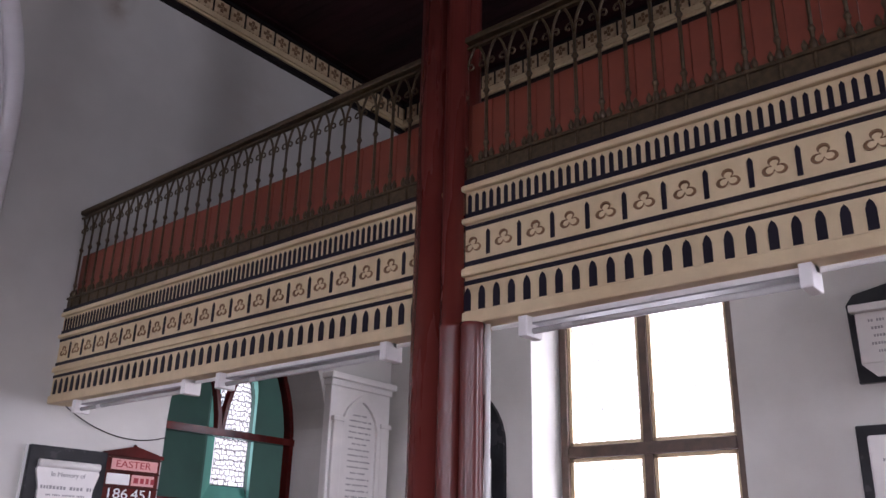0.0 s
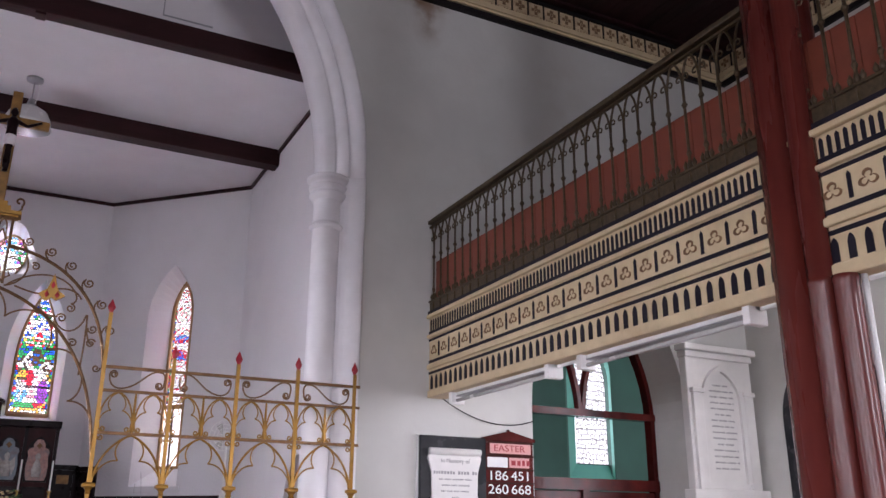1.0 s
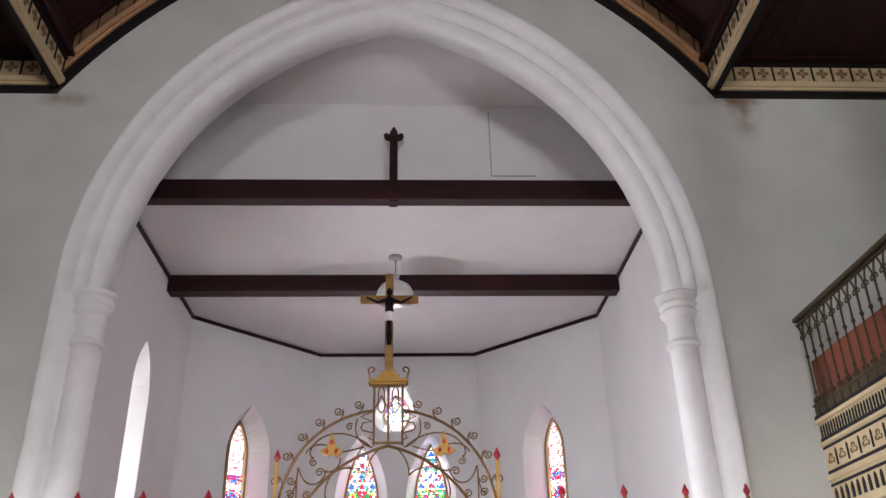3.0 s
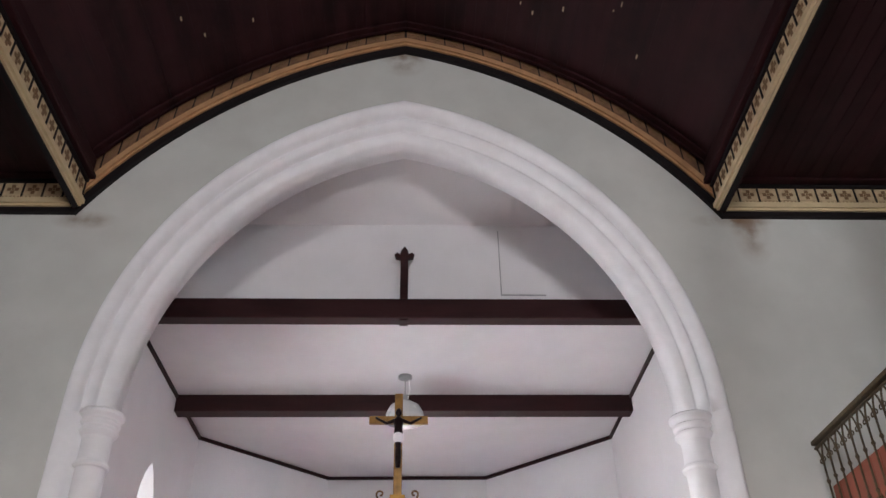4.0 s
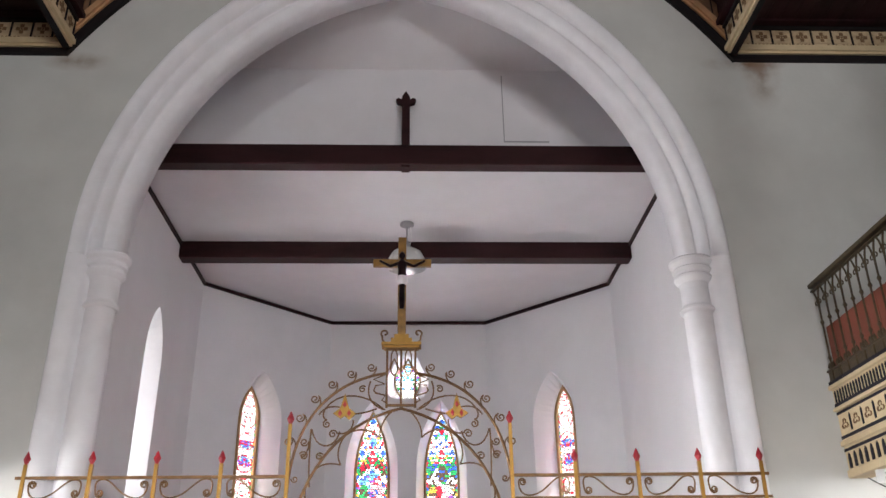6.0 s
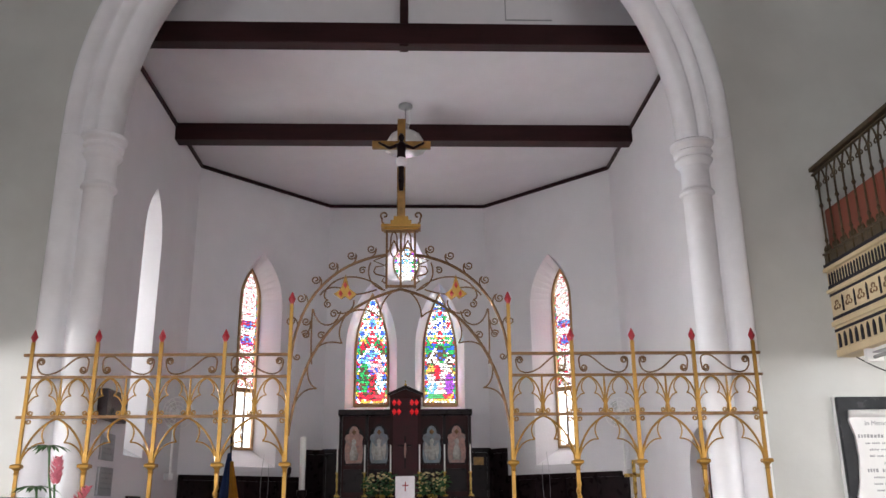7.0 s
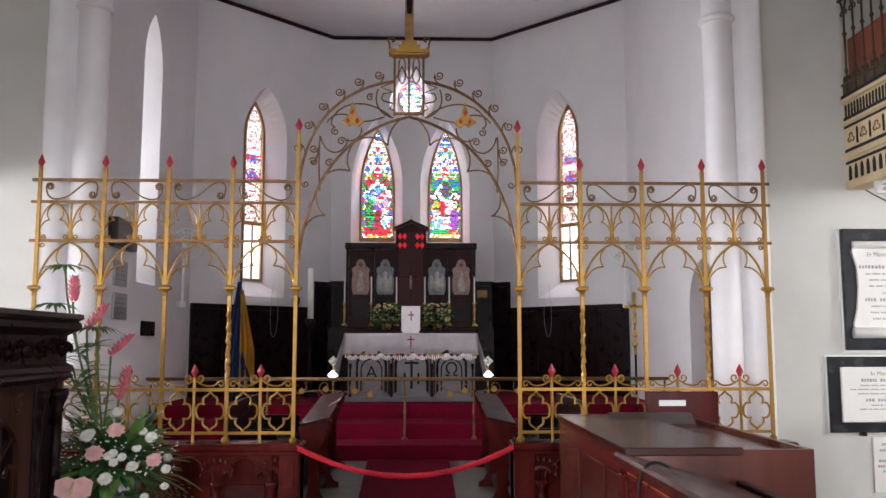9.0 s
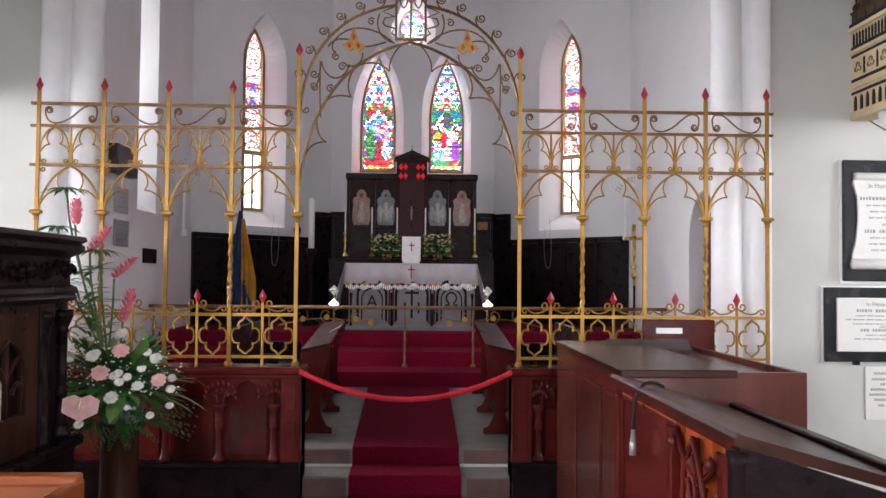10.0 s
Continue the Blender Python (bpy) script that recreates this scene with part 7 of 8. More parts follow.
pr = thing("processional_cross", "brass processional cross on a dark pole", "cross", (2.67, 10.2, 0.83))
pr.scale = (0.9, 1, 0.88)
part("pole", tube(bmesh.new(), [(0, 0, 0), (0, 0, 0.85)], 0.016, 8), M_OAK, pr)
part("knop", lathe(bmesh.new(), [(0.018, 0.85), (0.022, 0.98), (0.045, 1.02), (0.02, 1.06), (0.02, 1.10), (0.05, 1.14), (0.02, 1.18), (0.016, 1.30)], (0, 0, 0), 10), M_BRASS, pr, smooth=True)
bm = nb(-0.022, 0.022, -0.01, 0.01, 1.28, 1.72, bevel=0.004)
box(bm, -0.13, 0.13, -0.01, 0.01, 1.50, 1.545, bevel=0.004)
part("cross", bm, M_BRASS, pr)

for y0, y1, z0, z1, mt, lab in ((8.80, 9.42, 2.72, 3.02, M_OAK, "dark framed tablet on the chancel wall"), (8.98, 9.35, 2.33, 2.60, M_BRASS, "brass tablet on the chancel wall"), (8.98, 9.38, 1.98, 2.26, M_BRASS, "brass tablet on the chancel wall"), (9.93, 10.38, 1.82, 1.99, M_OAK, "small black box on the chancel wall")):
    t = thing("wall_tablet", lab, "tablet", (-CX, (y0 + y1) / 2, (z0 + z1) / 2))
    hy, hz = (y1 - y0) / 2, (z1 - z0) / 2
    dpt = 0.10 if "dark framed" in lab else 0.03
    part("plate", nb(0.0, dpt, -hy, hy, -hz, hz, bevel=0.006), mt if mt is not M_BRASS else M_GREY, t)
    if mt is M_BRASS:
        bars(t, lambda u, v, d: (-d, u, v), [(hz * 0.6 - 0.05 * k, hy * 0.75) for k in range(4)], -0.03, M_INK, 0.018)
for sx in (-1, 1):
    tagged(part("cable", tube(bmesh.new(), curve((sx * 2.0, 12.85, 2.45), (sx * 1.93, 12.78, 1.6), (sx * 2.15, 12.6, 1.6), (sx * 2.05, 12.75, 2.6), 14), 0.0028, 5), M_GREY), "thin white cable looped on the apse wall", "cable")
sp = thing("spotlight", "small black spotlight on the window sill", "lamp", (-1.72, 12.85, 2.30))
part("body", lathe(bmesh.new(), [(0.02, 0), (0.05, 0.03), (0.055, 0.10), (0.03, 0.13)], (0, 0, 0.0), 10), M_BLACK, sp)
part("bracket", nb(-0.01, 0.01, -0.01, 0.2, -0.02, 0.02), M_BLACK, sp)

# ---- front of the nave: desk and box on one side ----
XD = 1.05
bx = thing("cupboard", "mahogany cupboard with an overhanging polished top", "cupboard", (0, 0, 0))
part("side", nb(XD, XD + 0.02, 4.22, 6.08, 0.0, 1.205), M_CUPB, bx)
part("front", nb(XD + 0.02, 1.945, 4.22, 4.245, 0.0, 1.232), M_CUPB, bx)
part("end", nb(1.915, 1.945, 4.245, 6.08, 0.0, 1.232), M_CUPB, bx)
part("top", nb(XD - 0.015, 1.60, 4.20, 6.10, 1.206, 1.245, bevel=0.006), M_MAHOGX, bx)
part("top_ledge", nb(1.60, 1.914, 4.246, 6.08, 1.18, 1.205), M_CUPB, bx)
for y0, y1 in ((4.24, 4.62), (4.66, 5.30), (5.34, 6.04)):
    part("side_panel", nb(XD - 0.008, XD, y0 + 0.03, y1 - 0.03, 0.12, 1.10, bevel=0.004), M_CUPB, bx)
bk = thing("book_rest", "dark wooden open book rest on the cupboard top", "book rest", (1.56, 5.55, 1.205))
bk.scale = (1.1, 1, 0.7)
part("board", prism(bmesh.new(), [(-0.24, 0.02), (0.26, 0.02), (0.30, 0.10), (-0.20, 0.10)], lambda u, v, d: (u, d * 1.0 + v * 3.0, v), -0.01, 0.01), M_MAHOGX, bk)
part("foot", nb(-0.22, 0.24, 0.0, 0.10, 0.0, 0.03), M_MAHOGX, bk)
part("clip", nb(-0.12, -0.06, 0.02, 0.04, 0.03, 0.04), M_GILT, bk)
mk = thing("music_desk", "mahogany music desk with a white strip of paper", "desk", (1.96, 6.25, 0.03))
part("board", nb(-0.26, 0.26, -0.02, 0.02, 0.95, 1.36, bevel=0.008), M_MAHOG, mk)
part("paper", nb(-0.17, 0.02, -0.026, -0.021, 1.26, 1.30), M_WHITE, mk)
part("leg", nb(-0.03, 0.03, -0.02, 0.02, -0.03, 0.95), M_MAHOG, mk)

dk = thing("prayer_desk", "mahogany prayer desk with a sloping ledge and pierced tracery side", "desk", (0, 0, 0))
XD = 1.0
YN, YF, ZT = 2.62, 4.19, 1.225
part("ledge", prism(bmesh.new(), [(XD - 0.02, ZT - 0.008), (XD - 0.005, ZT + 0.004), (XD + 0.57, ZT - 0.155), (XD + 0.57, ZT - 0.19), (XD - 0.02, ZT - 0.03)], xz, YN, YF), M_MAHOGX, dk)
part("lip", nb(XD + 0.55, XD + 0.60, YN, YF, ZT - 0.185, ZT - 0.13, bevel=0.008), M_MAHOGX, dk)
part("end_panel", prism(bmesh.new(), [(XD, 0), (XD, ZT - 0.035), (XD + 0.50, ZT - 0.19), (XD + 0.50, 0)], xz, YN + 0.02, YN + 0.06), M_OAK, dk)
part("end_panel", prism(bmesh.new(), [(XD, 0), (XD, ZT - 0.035), (XD + 0.50, ZT - 0.19), (XD + 0.50, 0)], xz, YF - 0.05, YF - 0.01), M_MAHOG, dk)
M_BACK = mat("red_orange_varnish", (0.26, 0.048, 0.012), 0.28, vary=0.35, scale=5, bump=0.05, stretch=(1, 1, 0.15), spec=0.3)
part("backing", nb(XD + 0.03, XD + 0.05, YN + 0.06, YF - 0.05, 0.1, ZT - 0.05), M_BACK, dk, "orange varnished backing board")
part("side_rail", nb(XD, XD + 0.03, YN + 0.06, YF - 0.05, ZT - 0.062, ZT - 0.035), M_MAHOG, dk)
part("side_rail", nb(XD, XD + 0.03, YN + 0.06, YF - 0.05, 0.0, 0.25), M_MAHOG, dk)
for y, hw in ((YN + 0.125, 0.055), (YN + 0.685, 0.03), (YN + 1.49, 0.03)):
    part("stile", nb(XD - 0.01, XD + 0.03, y - hw, y + hw, 0.25, ZT - 0.085, bevel=0.006), M_MAHOG, dk)
part("panel", nb(XD + 0.008, XD + 0.03, YN + 0.72, YN + 1.455, 0.25, ZT - 0.085), M_MAHOG, dk)
for y0, y1 in ((YN + 0.735, YN + 0.76), (YN + 1.415, YN + 1.44)):
    part("bead", nb(XD - 0.002, XD + 0.01, y0, y1, 0.27, ZT - 0.10, bevel=0.005), M_MAHOG, dk)
part("corner_post", lathe(bmesh.new(), [(0.03, 0.0), (0.03, 0.9), (0.036, 0.92), (0.03, 0.94), (0.03, ZT - 0.09), (0.036, ZT - 0.05)], (XD + 0.005, YN + 0.045, 0), 10), M_OAK, dk, smooth=True)
c, h = YN + 0.42, 0.215
half = [(h, 0.25), (h, 0.76)] + curve((h, 0.76), (h * 1.05, 0.88), (h * 0.72, 0.92), (h * 0.50, 0.83), 8)[1:] + curve((h * 0.50, 0.83), (h * 0.62, 1.0), (h * 0.25, 1.06), (0.0, 1.14), 8)[1:]
bm = bmesh.new()
for q in (-1, 1):
    tube(bm, [(XD - 0.004, c + q * u, v) for u, v in half], 0.011, 6)
    for p0, p1, p2, p3 in (((0.0, 0.68), (0.02, 0.78), (0.10, 0.80), (0.105, 0.90)), ((0.0, 0.86), (0.03, 0.92), (0.07, 0.92), (0.085, 0.99)), ((0.0, 0.98), (0.05, 1.02), (0.14, 1.02), (0.215, 1.13)), ((0.0, 0.40), (0.03, 0.55), (0.15, 0.55), (0.20, 0.66))):
        tube(bm, [(XD + 0.008, c + q * u, v) for u, v in curve(p0, p1, p2, p3, 8)], 0.0125, 6)
    lathe(bm, [(0.0, -0.035), (0.03, 0), (0.0, 0.035)], (XD - 0.002, c + q * 0.108, 0.835), 8)
    lathe(bm, [(0.0, -0.03), (0.026, 0), (0.0, 0.03)], (XD - 0.012, c + q * (h - 0.02), 1.09), 8)
tube(bm, [(XD + 0.008, c, 0.25), (XD + 0.008, c, 1.14)], 0.014, 6)
for dz in (0.68, 0.90, 1.05):
    lathe(bm, [(0.0, -0.04), (0.034, 0), (0.0, 0.04)], (XD - 0.002, c, dz), 8)
part("tracery", bm, M_MAHOG, dk, smooth=True)
part("end_carving", nb(XD + 0.06, XD + 0.44, YN + 0.012, YN + 0.02, 0.20, ZT - 0.30, bevel=0.004), M_OAK, dk)
mic = thing("microphone_cable", "black cable with a silver plug hung over the desk edge", "cable", (0, 0, 0))
part("lead", tube(bmesh.new(), curve((XD + 0.10, 3.72, ZT + 0.0), (XD - 0.0, 3.70, ZT + 0.06), (XD - 0.045, 3.68, ZT - 0.02), (XD - 0.04, 3.68, ZT - 0.17), 14), 0.0075, 6), M_BLACK, mic, smooth=True)
part("plug", tube(bmesh.new(), [(XD - 0.04, 3.68, ZT - 0.17), (XD - 0.042, 3.68, ZT - 0.22), (XD - 0.042, 3.68, ZT - 0.222), (XD - 0.043, 3.68, ZT - 0.275)], [0.008, 0.012, 0.014, 0.014], 8), M_GREY, mic, smooth=True)

# ---- front of the nave: pulpit desk, pew and flowers on the other side ----
lec = thing("pulpit", "black oak carved pulpit with pierced gothic panels", "pulpit", (0, 4.9, 0))
XR = -1.955
prof = [(0.0, 1.905), (0.015, 1.90), (0.02, 1.875), (-0.005, 1.86), (0.01, 1.845), (0.01, 1.815), (-0.03, 1.79), (-0.05, 1.775), (-0.05, 1.62), (-0.02, 1.60), (-0.015, 1.575), (-0.03, 1.56), (-0.015, 1.54), (-0.06, 1.51), (-0.06, 1.47)]
bm = bmesh.new()
rows = []
for off, z in prof:
    rows.append([bm.verts.new(p) for p in ((-3.2, -0.66 - off, z), (XR + off, -0.66 - off, z), (XR + off, 0.45 + off, z), (-3.2, 0.45 + off, z))])
for a, b in zip(rows, rows[1:]):
    for k in range(3):
        bm.faces.new((a[k], a[k + 1], b[k + 1], b[k]))
bm.faces.new(rows[0])
bm.faces.new(rows[-1])
part("cornice", bm, M_OAK, lec)
rnd = random.Random(8)
bm = bmesh.new()
for k in range(34):
    x = -3.1 + k * 0.04
    r = rnd.uniform(0.018, 0.034)
    lathe(bm, [(0.0, -r), (r, 0), (r * 0.7, r * 0.7), (0.0, r)], (x, -0.61, 1.70 + rnd.uniform(-0.04, 0.04)), 6)
for k in range(60):
    r = rnd.uniform(0.016, 0.03)
    lathe(bm, [(0.0, -r), (r, 0), (0.0, r)], (XR - 0.045, -0.62 + k * 0.018, 1.70 + rnd.uniform(-0.04, 0.04)), 6)
part("carved_frieze", bm, M_OAK, lec)
for x, y in ((XR - 0.075, 0.10), (XR - 0.075, 0.36), (XR - 0.075, -0.60), (-2.55, -0.60)):
    part("corner_shaft", lathe(bmesh.new(), [(0.062, 0.72), (0.062, 0.75), (0.05, 0.77), (0.056, 0.785), (0.036, 0.80), (0.036, 0.97), (0.047, 0.985), (0.036, 1.0), (0.047, 1.015), (0.032, 1.03), (0.032, 1.33), (0.042, 1.345), (0.034, 1.36), (0.05, 1.40), (0.062, 1.43), (0.062, 1.47)], (x, y, 0), 14), M_OAK, lec, smooth=True)
part("base", nb(-3.2, XR - 0.02, -0.66, 0.45, 0.0, 0.66, bevel=0.01), M_OAK, lec)
part("base_mould", nb(-3.2, XR + 0.02, -0.70, 0.49, 0.66, 0.72, bevel=0.014), M_OAK, lec)
# pierced panel of warm brown wood in the side, with a plain post beside it
hole = pointed(-0.31, 0.185, 0.93, 1.14, 1.33, 8)
ring = keyhole([(-0.58, 0.72), (-0.58, 1.50), (0.03, 1.50), (0.03, 0.72)], [hole[::-1]])
part("pierced_panel", prism(bmesh.new(), ring, yz, XR - 0.10, XR - 0.065), M_BROWNW, lec, "warm brown pierced gothic panel")
bm = bmesh.new()
for q in (-1, 1):
    tube(bm, [(XR - 0.068, -0.31 + q * u, v) for u, v in [(0.185, 0.93)] + curve((0.185, 1.14), (0.175, 1.24), (0.09, 1.31), (0.0, 1.34), 8)], 0.014, 6)
    tube(bm, [(XR - 0.08, -0.31 + q * u, v) for u, v in curve((0.0, 1.10), (0.03, 1.18), (0.09, 1.20), (0.14, 1.25), 7)], 0.014, 6)
    tube(bm, [(XR - 0.08, -0.31 + q * u, v) for u, v in curve((0.175, 1.08), (0.13, 1.12), (0.10, 1.10), (0.08, 1.05), 6)], 0.012, 6)
    tube(bm, [(XR - 0.07, -0.31 + q * u, v) for u, v in spiral(0.17, 1.42, 0.045, 0.045, 0, 2 * math.pi, 12)], 0.011, 6)
tube(bm, [(XR - 0.08, -0.31, 0.93), (XR - 0.08, -0.31, 1.33)], 0.017, 6)
part("tracery", bm, M_BROWNW, lec, smooth=True)
part("panel_frame", nb(XR - 0.09, XR - 0.05, 0.03, 0.06, 0.72, 1.50, bevel=0.006), M_OAK, lec)
part("side_panel", nb(XR - 0.11, XR - 0.09, 0.06, 0.40, 0.72, 1.50), M_OAK, lec)
part("front_panel", nb(-3.2, XR - 0.10, -0.62, -0.59, 0.72, 1.50), M_OAK, lec)
part("rear_panel", nb(-3.2, XR - 0.12, 0.38, 0.41, 0.72, 1.47), M_OAK, lec)

for x, mt, zz in ((-2.27, M_PEW, 1.15), (-2.43, M_FLAGB, 1.1), (-2.18, M_WHITE, 1.10)):
    b = thing("book", "book standing inside the pulpit", "book", (x, 4.80, 0.72))
    part("cover", nb(-0.05, 0.05, -0.02, 0.02, 0.0, zz - 0.72, bevel=0.004), mt, b)

pew = thing("pew", "orange varnished wooden pew back", "pew", (0, 3.45, 0))
part("top_rail", nb(-4.2, -1.20, -0.05, 0.03, 0.885, 0.925, bevel=0.012), M_PEW, pew)
part("back", nb(-4.15, -1.23, -0.02, 0.01, 0.15, 0.89), M_PEW, pew)
part("pew_end", nb(-1.24, -1.195, -0.45, 0.03, 0.0, 0.90, bevel=0.01), M_PEW, pew)
part("seat", nb(-4.15, -1.24, -0.42, -0.02, 0.42, 0.45), M_PEW, pew)

FX, FY = -1.86, 5.62
stand = thing("flower_stand", "brown wooden pedestal under the flower arrangement", "stand", (FX + 0.06, FY, 0))
part("pedestal", lathe(bmesh.new(), [(0.17, 0), (0.17, 0.05), (0.12, 0.09), (0.115, 0.66), (0.15, 0.72), (0.15, 0.75)], (0, 0, 0), 16), M_BROWNW, stand, smooth=True)
fa = thing("flower_arrangement", "tall arrangement of pink ginger, white chrysanthemums and fern", "flowers", (FX, FY, 0.72))
fa.scale = (1.2, 1.1, 1.06)
rnd = random.Random(12)
part("vase", lathe(bmesh.new(), [(0.07, 0), (0.11, 0.06), (0.12, 0.14), (0.10, 0.18)], (0.06, 0, 0), 14), M_GREY, fa, smooth=True)


def leaf(bm, base, d, length, width, droop=0.25, n=5):
    d = Vector(d).normalized()
    s = d.cross(Vector((0.2, 0.1, 1))).normalized()
    prev = None
    for i in range(n + 1):
        t = i / n
        c = Vector(base) + d * length * t - Vector((0, 0, droop * length * t * t))
        w = width * math.sin(math.pi * min(t * 0.92 + 0.08, 1)) ** 0.8
        cur = (bm.verts.new(c + s * w), bm.verts.new(c + Vector((0, 0, -w * 0.25))), bm.verts.new(c - s * w))
        if prev:
            bm.faces.new((prev[0], prev[1], cur[1], cur[0]))
            bm.faces.new((prev[1], prev[2], cur[2], cur[1]))
        prev = cur


def bloom(bm, c, r, layers, n, rr, up=Vector((0, -0.8, 0.4))):
    """A many-petalled flower head facing up."""
    up = up.normalized()
    a1 = up.orthogonal().normalized()
    a2 = up.cross(a1)
    for l in range(layers):
        f = 1 - l / layers * 0.75
        for k in range(n):
            a = 2 * math.pi * (k + 0.5 * l) / n + rr.uniform(-0.12, 0.12)
            d = a1 * math.cos(a) + a2 * math.sin(a)
            s = up.cross(d)
            tip = c + d * r * f + up * r * (0.12 + 0.5 * l / layers)
            mid = c + d * r * f * 0.55 + up * r * (0.10 + 0.4 * l / layers)
            w = r * 2.6 / n * f + 0.002
            vs = [bm.verts.new(p) for p in (c + up * r * 0.05 * l, mid + s * w, tip, mid - s * w)]
            bm.faces.new(vs)


dark, pale, stems = bmesh.new(), bmesh.new(), bmesh.new()
for k in range(420):
    a = rnd.uniform(0, 2 * math.pi)
    el = rnd.uniform(-0.35, 1.0)
    d = (math.cos(a) * math.cos(el), math.sin(a) * math.cos(el), math.sin(el))
    q = rnd.uniform(0.06, 0.24)
    base = (0.03 + q * d[0], q * 0.8 * d[1], 0.25 + q * d[2])
    leaf(dark if rnd.random() < 0.62 else pale, base, d, rnd.uniform(0.10, 0.24), rnd.uniform(0.014, 0.036), rnd.uniform(0.0, 0.4))
for k in range(70):
    # fern fronds low on the outside
    a = rnd.uniform(-0.6, math.pi + 0.6) + math.pi
    d = Vector((math.cos(a), math.sin(a) * 0.7, rnd.uniform(-0.7, 0.1)))
    base = Vector((0.05, 0, 0.12)) + d * 0.15
    L = rnd.uniform(0.15, 0.28)
    for j in range(7):
        c = base + d * L * j / 7
        for s in (-1, 1):
            leaf(dark, c, (d + Vector((-d.y, d.x, 0)) * s * 1.1), L * 0.28 * (1 - j / 9), 0.006, 0.3, 2)
for k in range(120):
    # the rising spray in the middle
    a = rnd.uniform(0, 2 * math.pi)
    z = rnd.uniform(0.35, 0.95)
    base = (-0.08 - 0.10 * (z - 0.3) + rnd.uniform(-0.06, 0.06), rnd.uniform(-0.08, 0.05), z)
    leaf(pale if rnd.random() < 0.55 else dark, base, (math.cos(a), math.sin(a) * 0.6, rnd.uniform(0.1, 0.9)), rnd.uniform(0.10, 0.20), rnd.uniform(0.008, 0.016), 0.3, 3)
part("dark_leaves", dark, M_LEAF, fa)
part("pale_leaves", pale, M_LEAFL, fa)
# umbrella sedge on tall stems
for x, z in ((-0.26, 1.42), (-0.30, 1.19), (-0.08, 1.05)):
    tube(stems, curve((-0.02, 0.02, 0.2), (-0.04, 0.02, 0.6), (x + 0.02, 0.02, z - 0.5), (x, 0.0, z), 8), 0.006, 5)
    sedge = bmesh.new()
    for k in range(13):
        a = 2 * math.pi * k / 13
        leaf(sedge, (x, 0, z), (math.cos(a), math.sin(a), 0.25), rnd.uniform(0.10, 0.16), 0.013, 0.55, 3)
    part("sedge_head", sedge, M_LEAF, fa, "umbrella sedge head")
for x, z, L, tx in ((-0.21, 1.20, 0.14, 0.0), (-0.13, 1.03, 0.14, 0.09), (0.0, 0.88, 0.11, 0.10), (0.05, 0.62, 0.18, 0.04)):
    tube(stems, curve((-0.02, 0, 0.2), (-0.03, 0, 0.5), (x, 0, z - 0.3), (x, 0, z), 6), 0.006, 5)
    g = bmesh.new()
    for k in range(70):
        t = k / 69
        a = k * 2.4
        r = 0.030 * math.sin(math.pi * (0.12 + 0.83 * t)) + 0.004
        c = Vector((x + tx * t + r * 0.5 * math.cos(a), r * 0.5 * math.sin(a), z + L * t))
        leaf(g, c, (math.cos(a), math.sin(a), 1.1), 0.035, 0.010, -0.1, 2)
    part("ginger", g, M_GINGER, fa, "pink ginger flower spike")
part("stalk", stems, M_STEM, fa)["kind"] = "stuff"
heads = []
for k in range(13):
    a, el = rnd.uniform(math.pi * 1.05, math.pi * 1.95), rnd.uniform(-0.25, 0.75)
    heads.append((0.02 + 0.31 * math.cos(a) * math.cos(el), 0.27 * math.sin(a) * math.cos(el), 0.30 + 0.24 * math.sin(el), rnd.uniform(0.022, 0.036)))
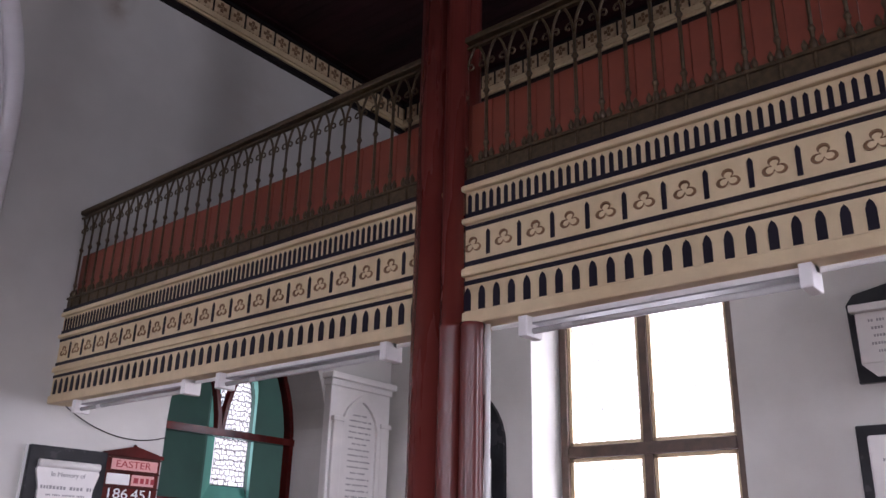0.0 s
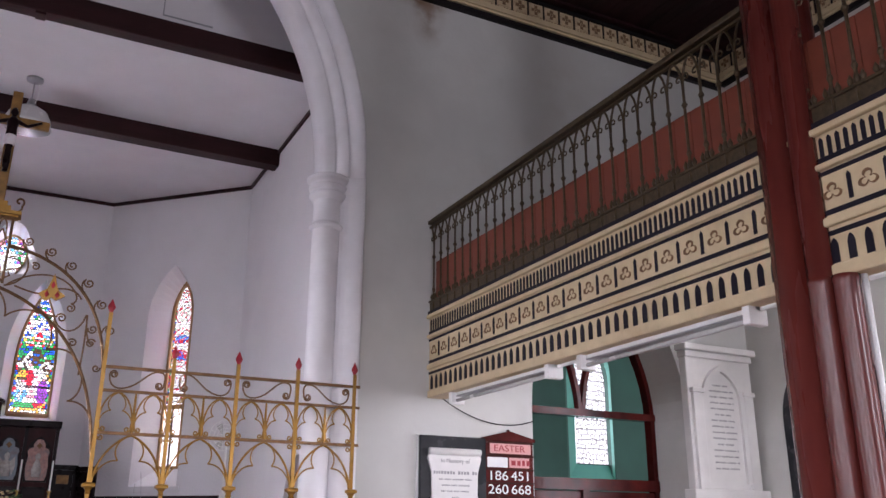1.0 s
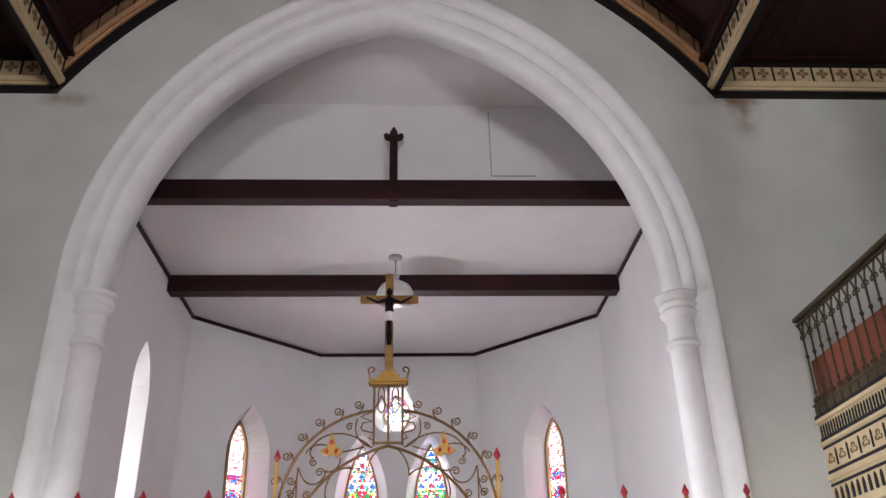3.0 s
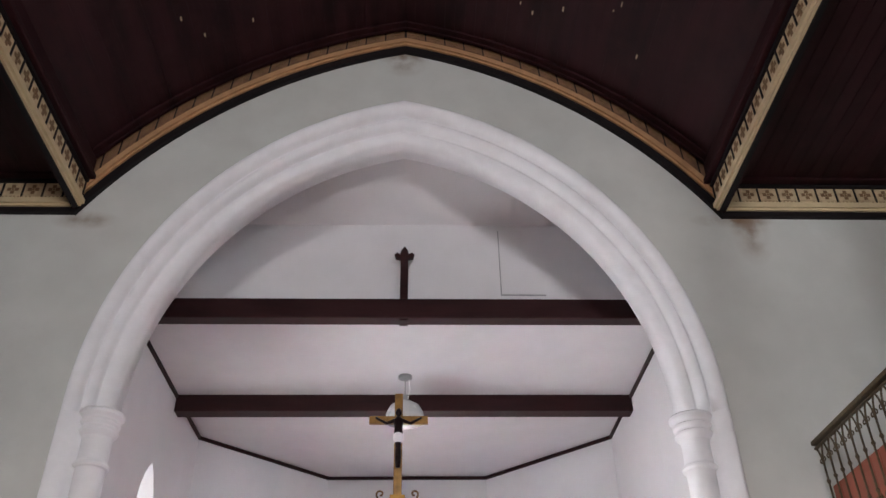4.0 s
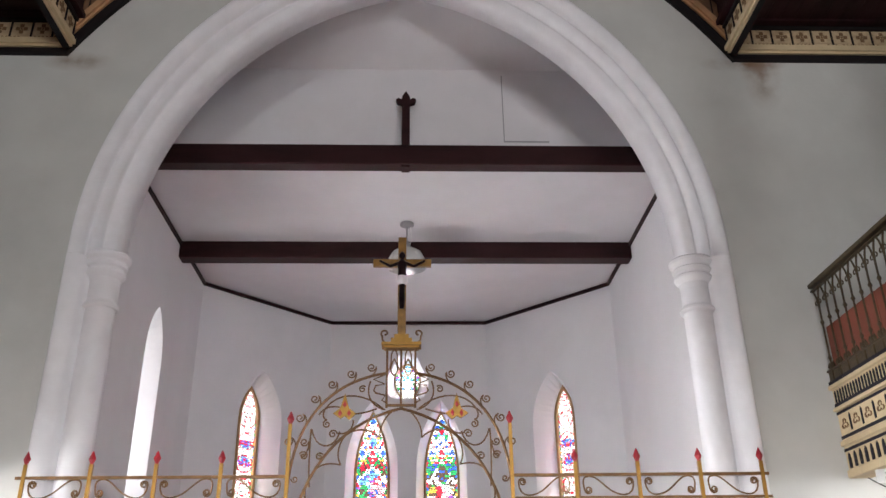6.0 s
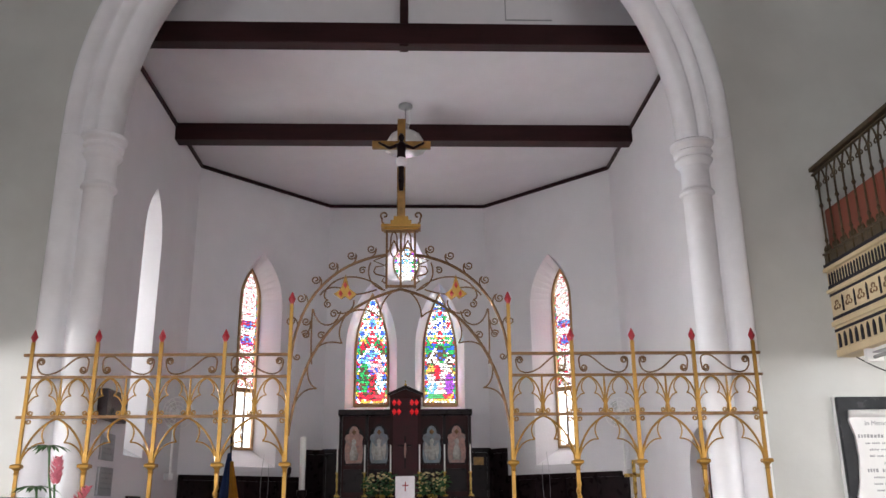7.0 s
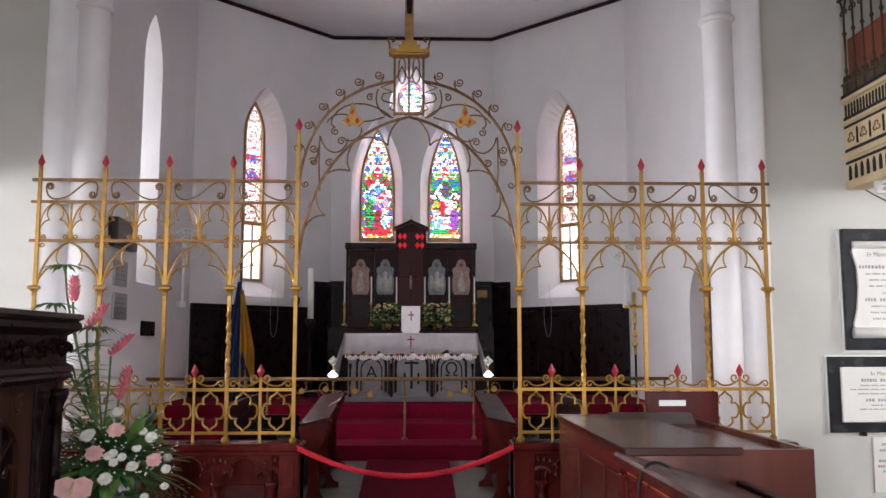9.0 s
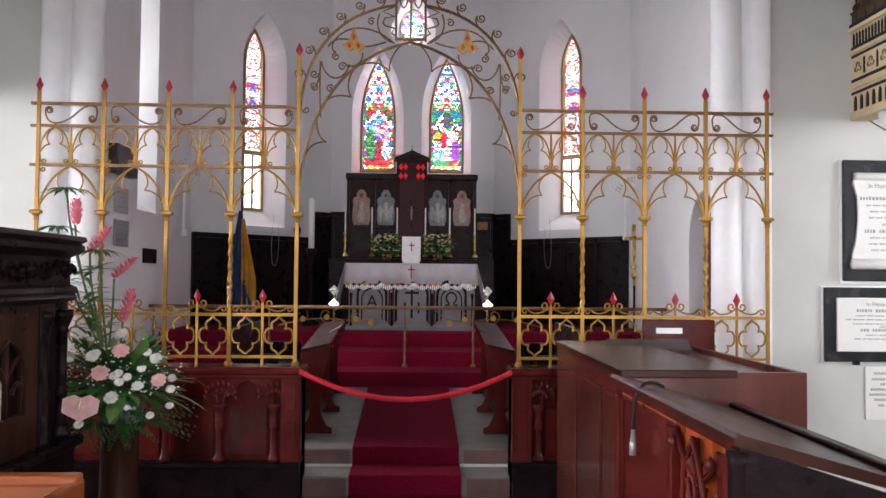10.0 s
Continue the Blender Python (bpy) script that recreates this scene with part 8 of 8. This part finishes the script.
for x, y, z, r in tuple(heads) + ((-0.33, -0.12, 0.40, 0.075), (-0.29, -0.16, 0.33, 0.06), (-0.02, -0.24, 0.44, 0.05), (-0.17, -0.26, 0.27, 0.05), (-0.19, -0.24, 0.36, 0.035), (0.09, -0.28, 0.21, 0.05), (0.20, -0.22, 0.27, 0.04), (0.27, -0.15, 0.42, 0.045), (0.34, -0.12, 0.24, 0.035), (-0.07, -0.27, 0.06, 0.035), (0.33, -0.1, 0.14, 0.03), (0.26, -0.2, 0.10, 0.03), (0.08, -0.1, 0.56, 0.04)):
    bm = bmesh.new()
    bloom(bm, Vector((x, y, z)), r * 0.82, 6, 20, rnd)
    part("chrysanthemum", bm, M_PETW, fa, "white chrysanthemum head")
for x, y, z, r in ((-0.20, -0.2, 0.46, 0.06), (0.12, -0.24, 0.47, 0.06), (0.04, -0.30, 0.35, 0.062), (0.30, -0.20, 0.30, 0.055), (-0.34, -0.18, 0.20, 0.055), (-0.36, -0.12, 0.13, 0.035), (-0.19, -0.27, 0.39, 0.035)):
    bm = bmesh.new()
    bloom(bm, Vector((x, y, z)), r * 0.82, 9, 9, rnd)
    part("rose", bm, M_PETP, fa, "pale pink rose")
bm = prism(bmesh.new(), [(-0.02, 0.10), (-0.105, 0.15), (-0.10, 0.225), (-0.045, 0.245), (-0.012, 0.228), (0.03, 0.245), (0.075, 0.215), (0.065, 0.145)], xz, -0.41, -0.402)
part("spadix", tube(bmesh.new(), [(-0.015, -0.412, 0.215), (-0.014, -0.44, 0.18), (-0.013, -0.45, 0.15)], [0.007, 0.008, 0.004], 6), M_PETY, fa)
part("anthurium", bm, M_PETP, fa, "pink heart-shaped anthurium")
bm = bmesh.new()
for k in range(190):
    a, el = rnd.uniform(0, 2 * math.pi), rnd.uniform(-0.2, 1.0)
    r = rnd.uniform(0.26, 0.40)
    c = (0.02 + r * math.cos(a) * math.cos(el), -abs(r * 0.75 * math.sin(a)) * math.cos(el), 0.26 + r * 0.8 * math.sin(el))
    lathe(bm, [(0.0, -0.006), (0.007, 0), (0.0, 0.006)], c, 5)
part("gypsophila", bm, M_PETW, fa, "tiny white gypsophila")["kind"] = "stuff"
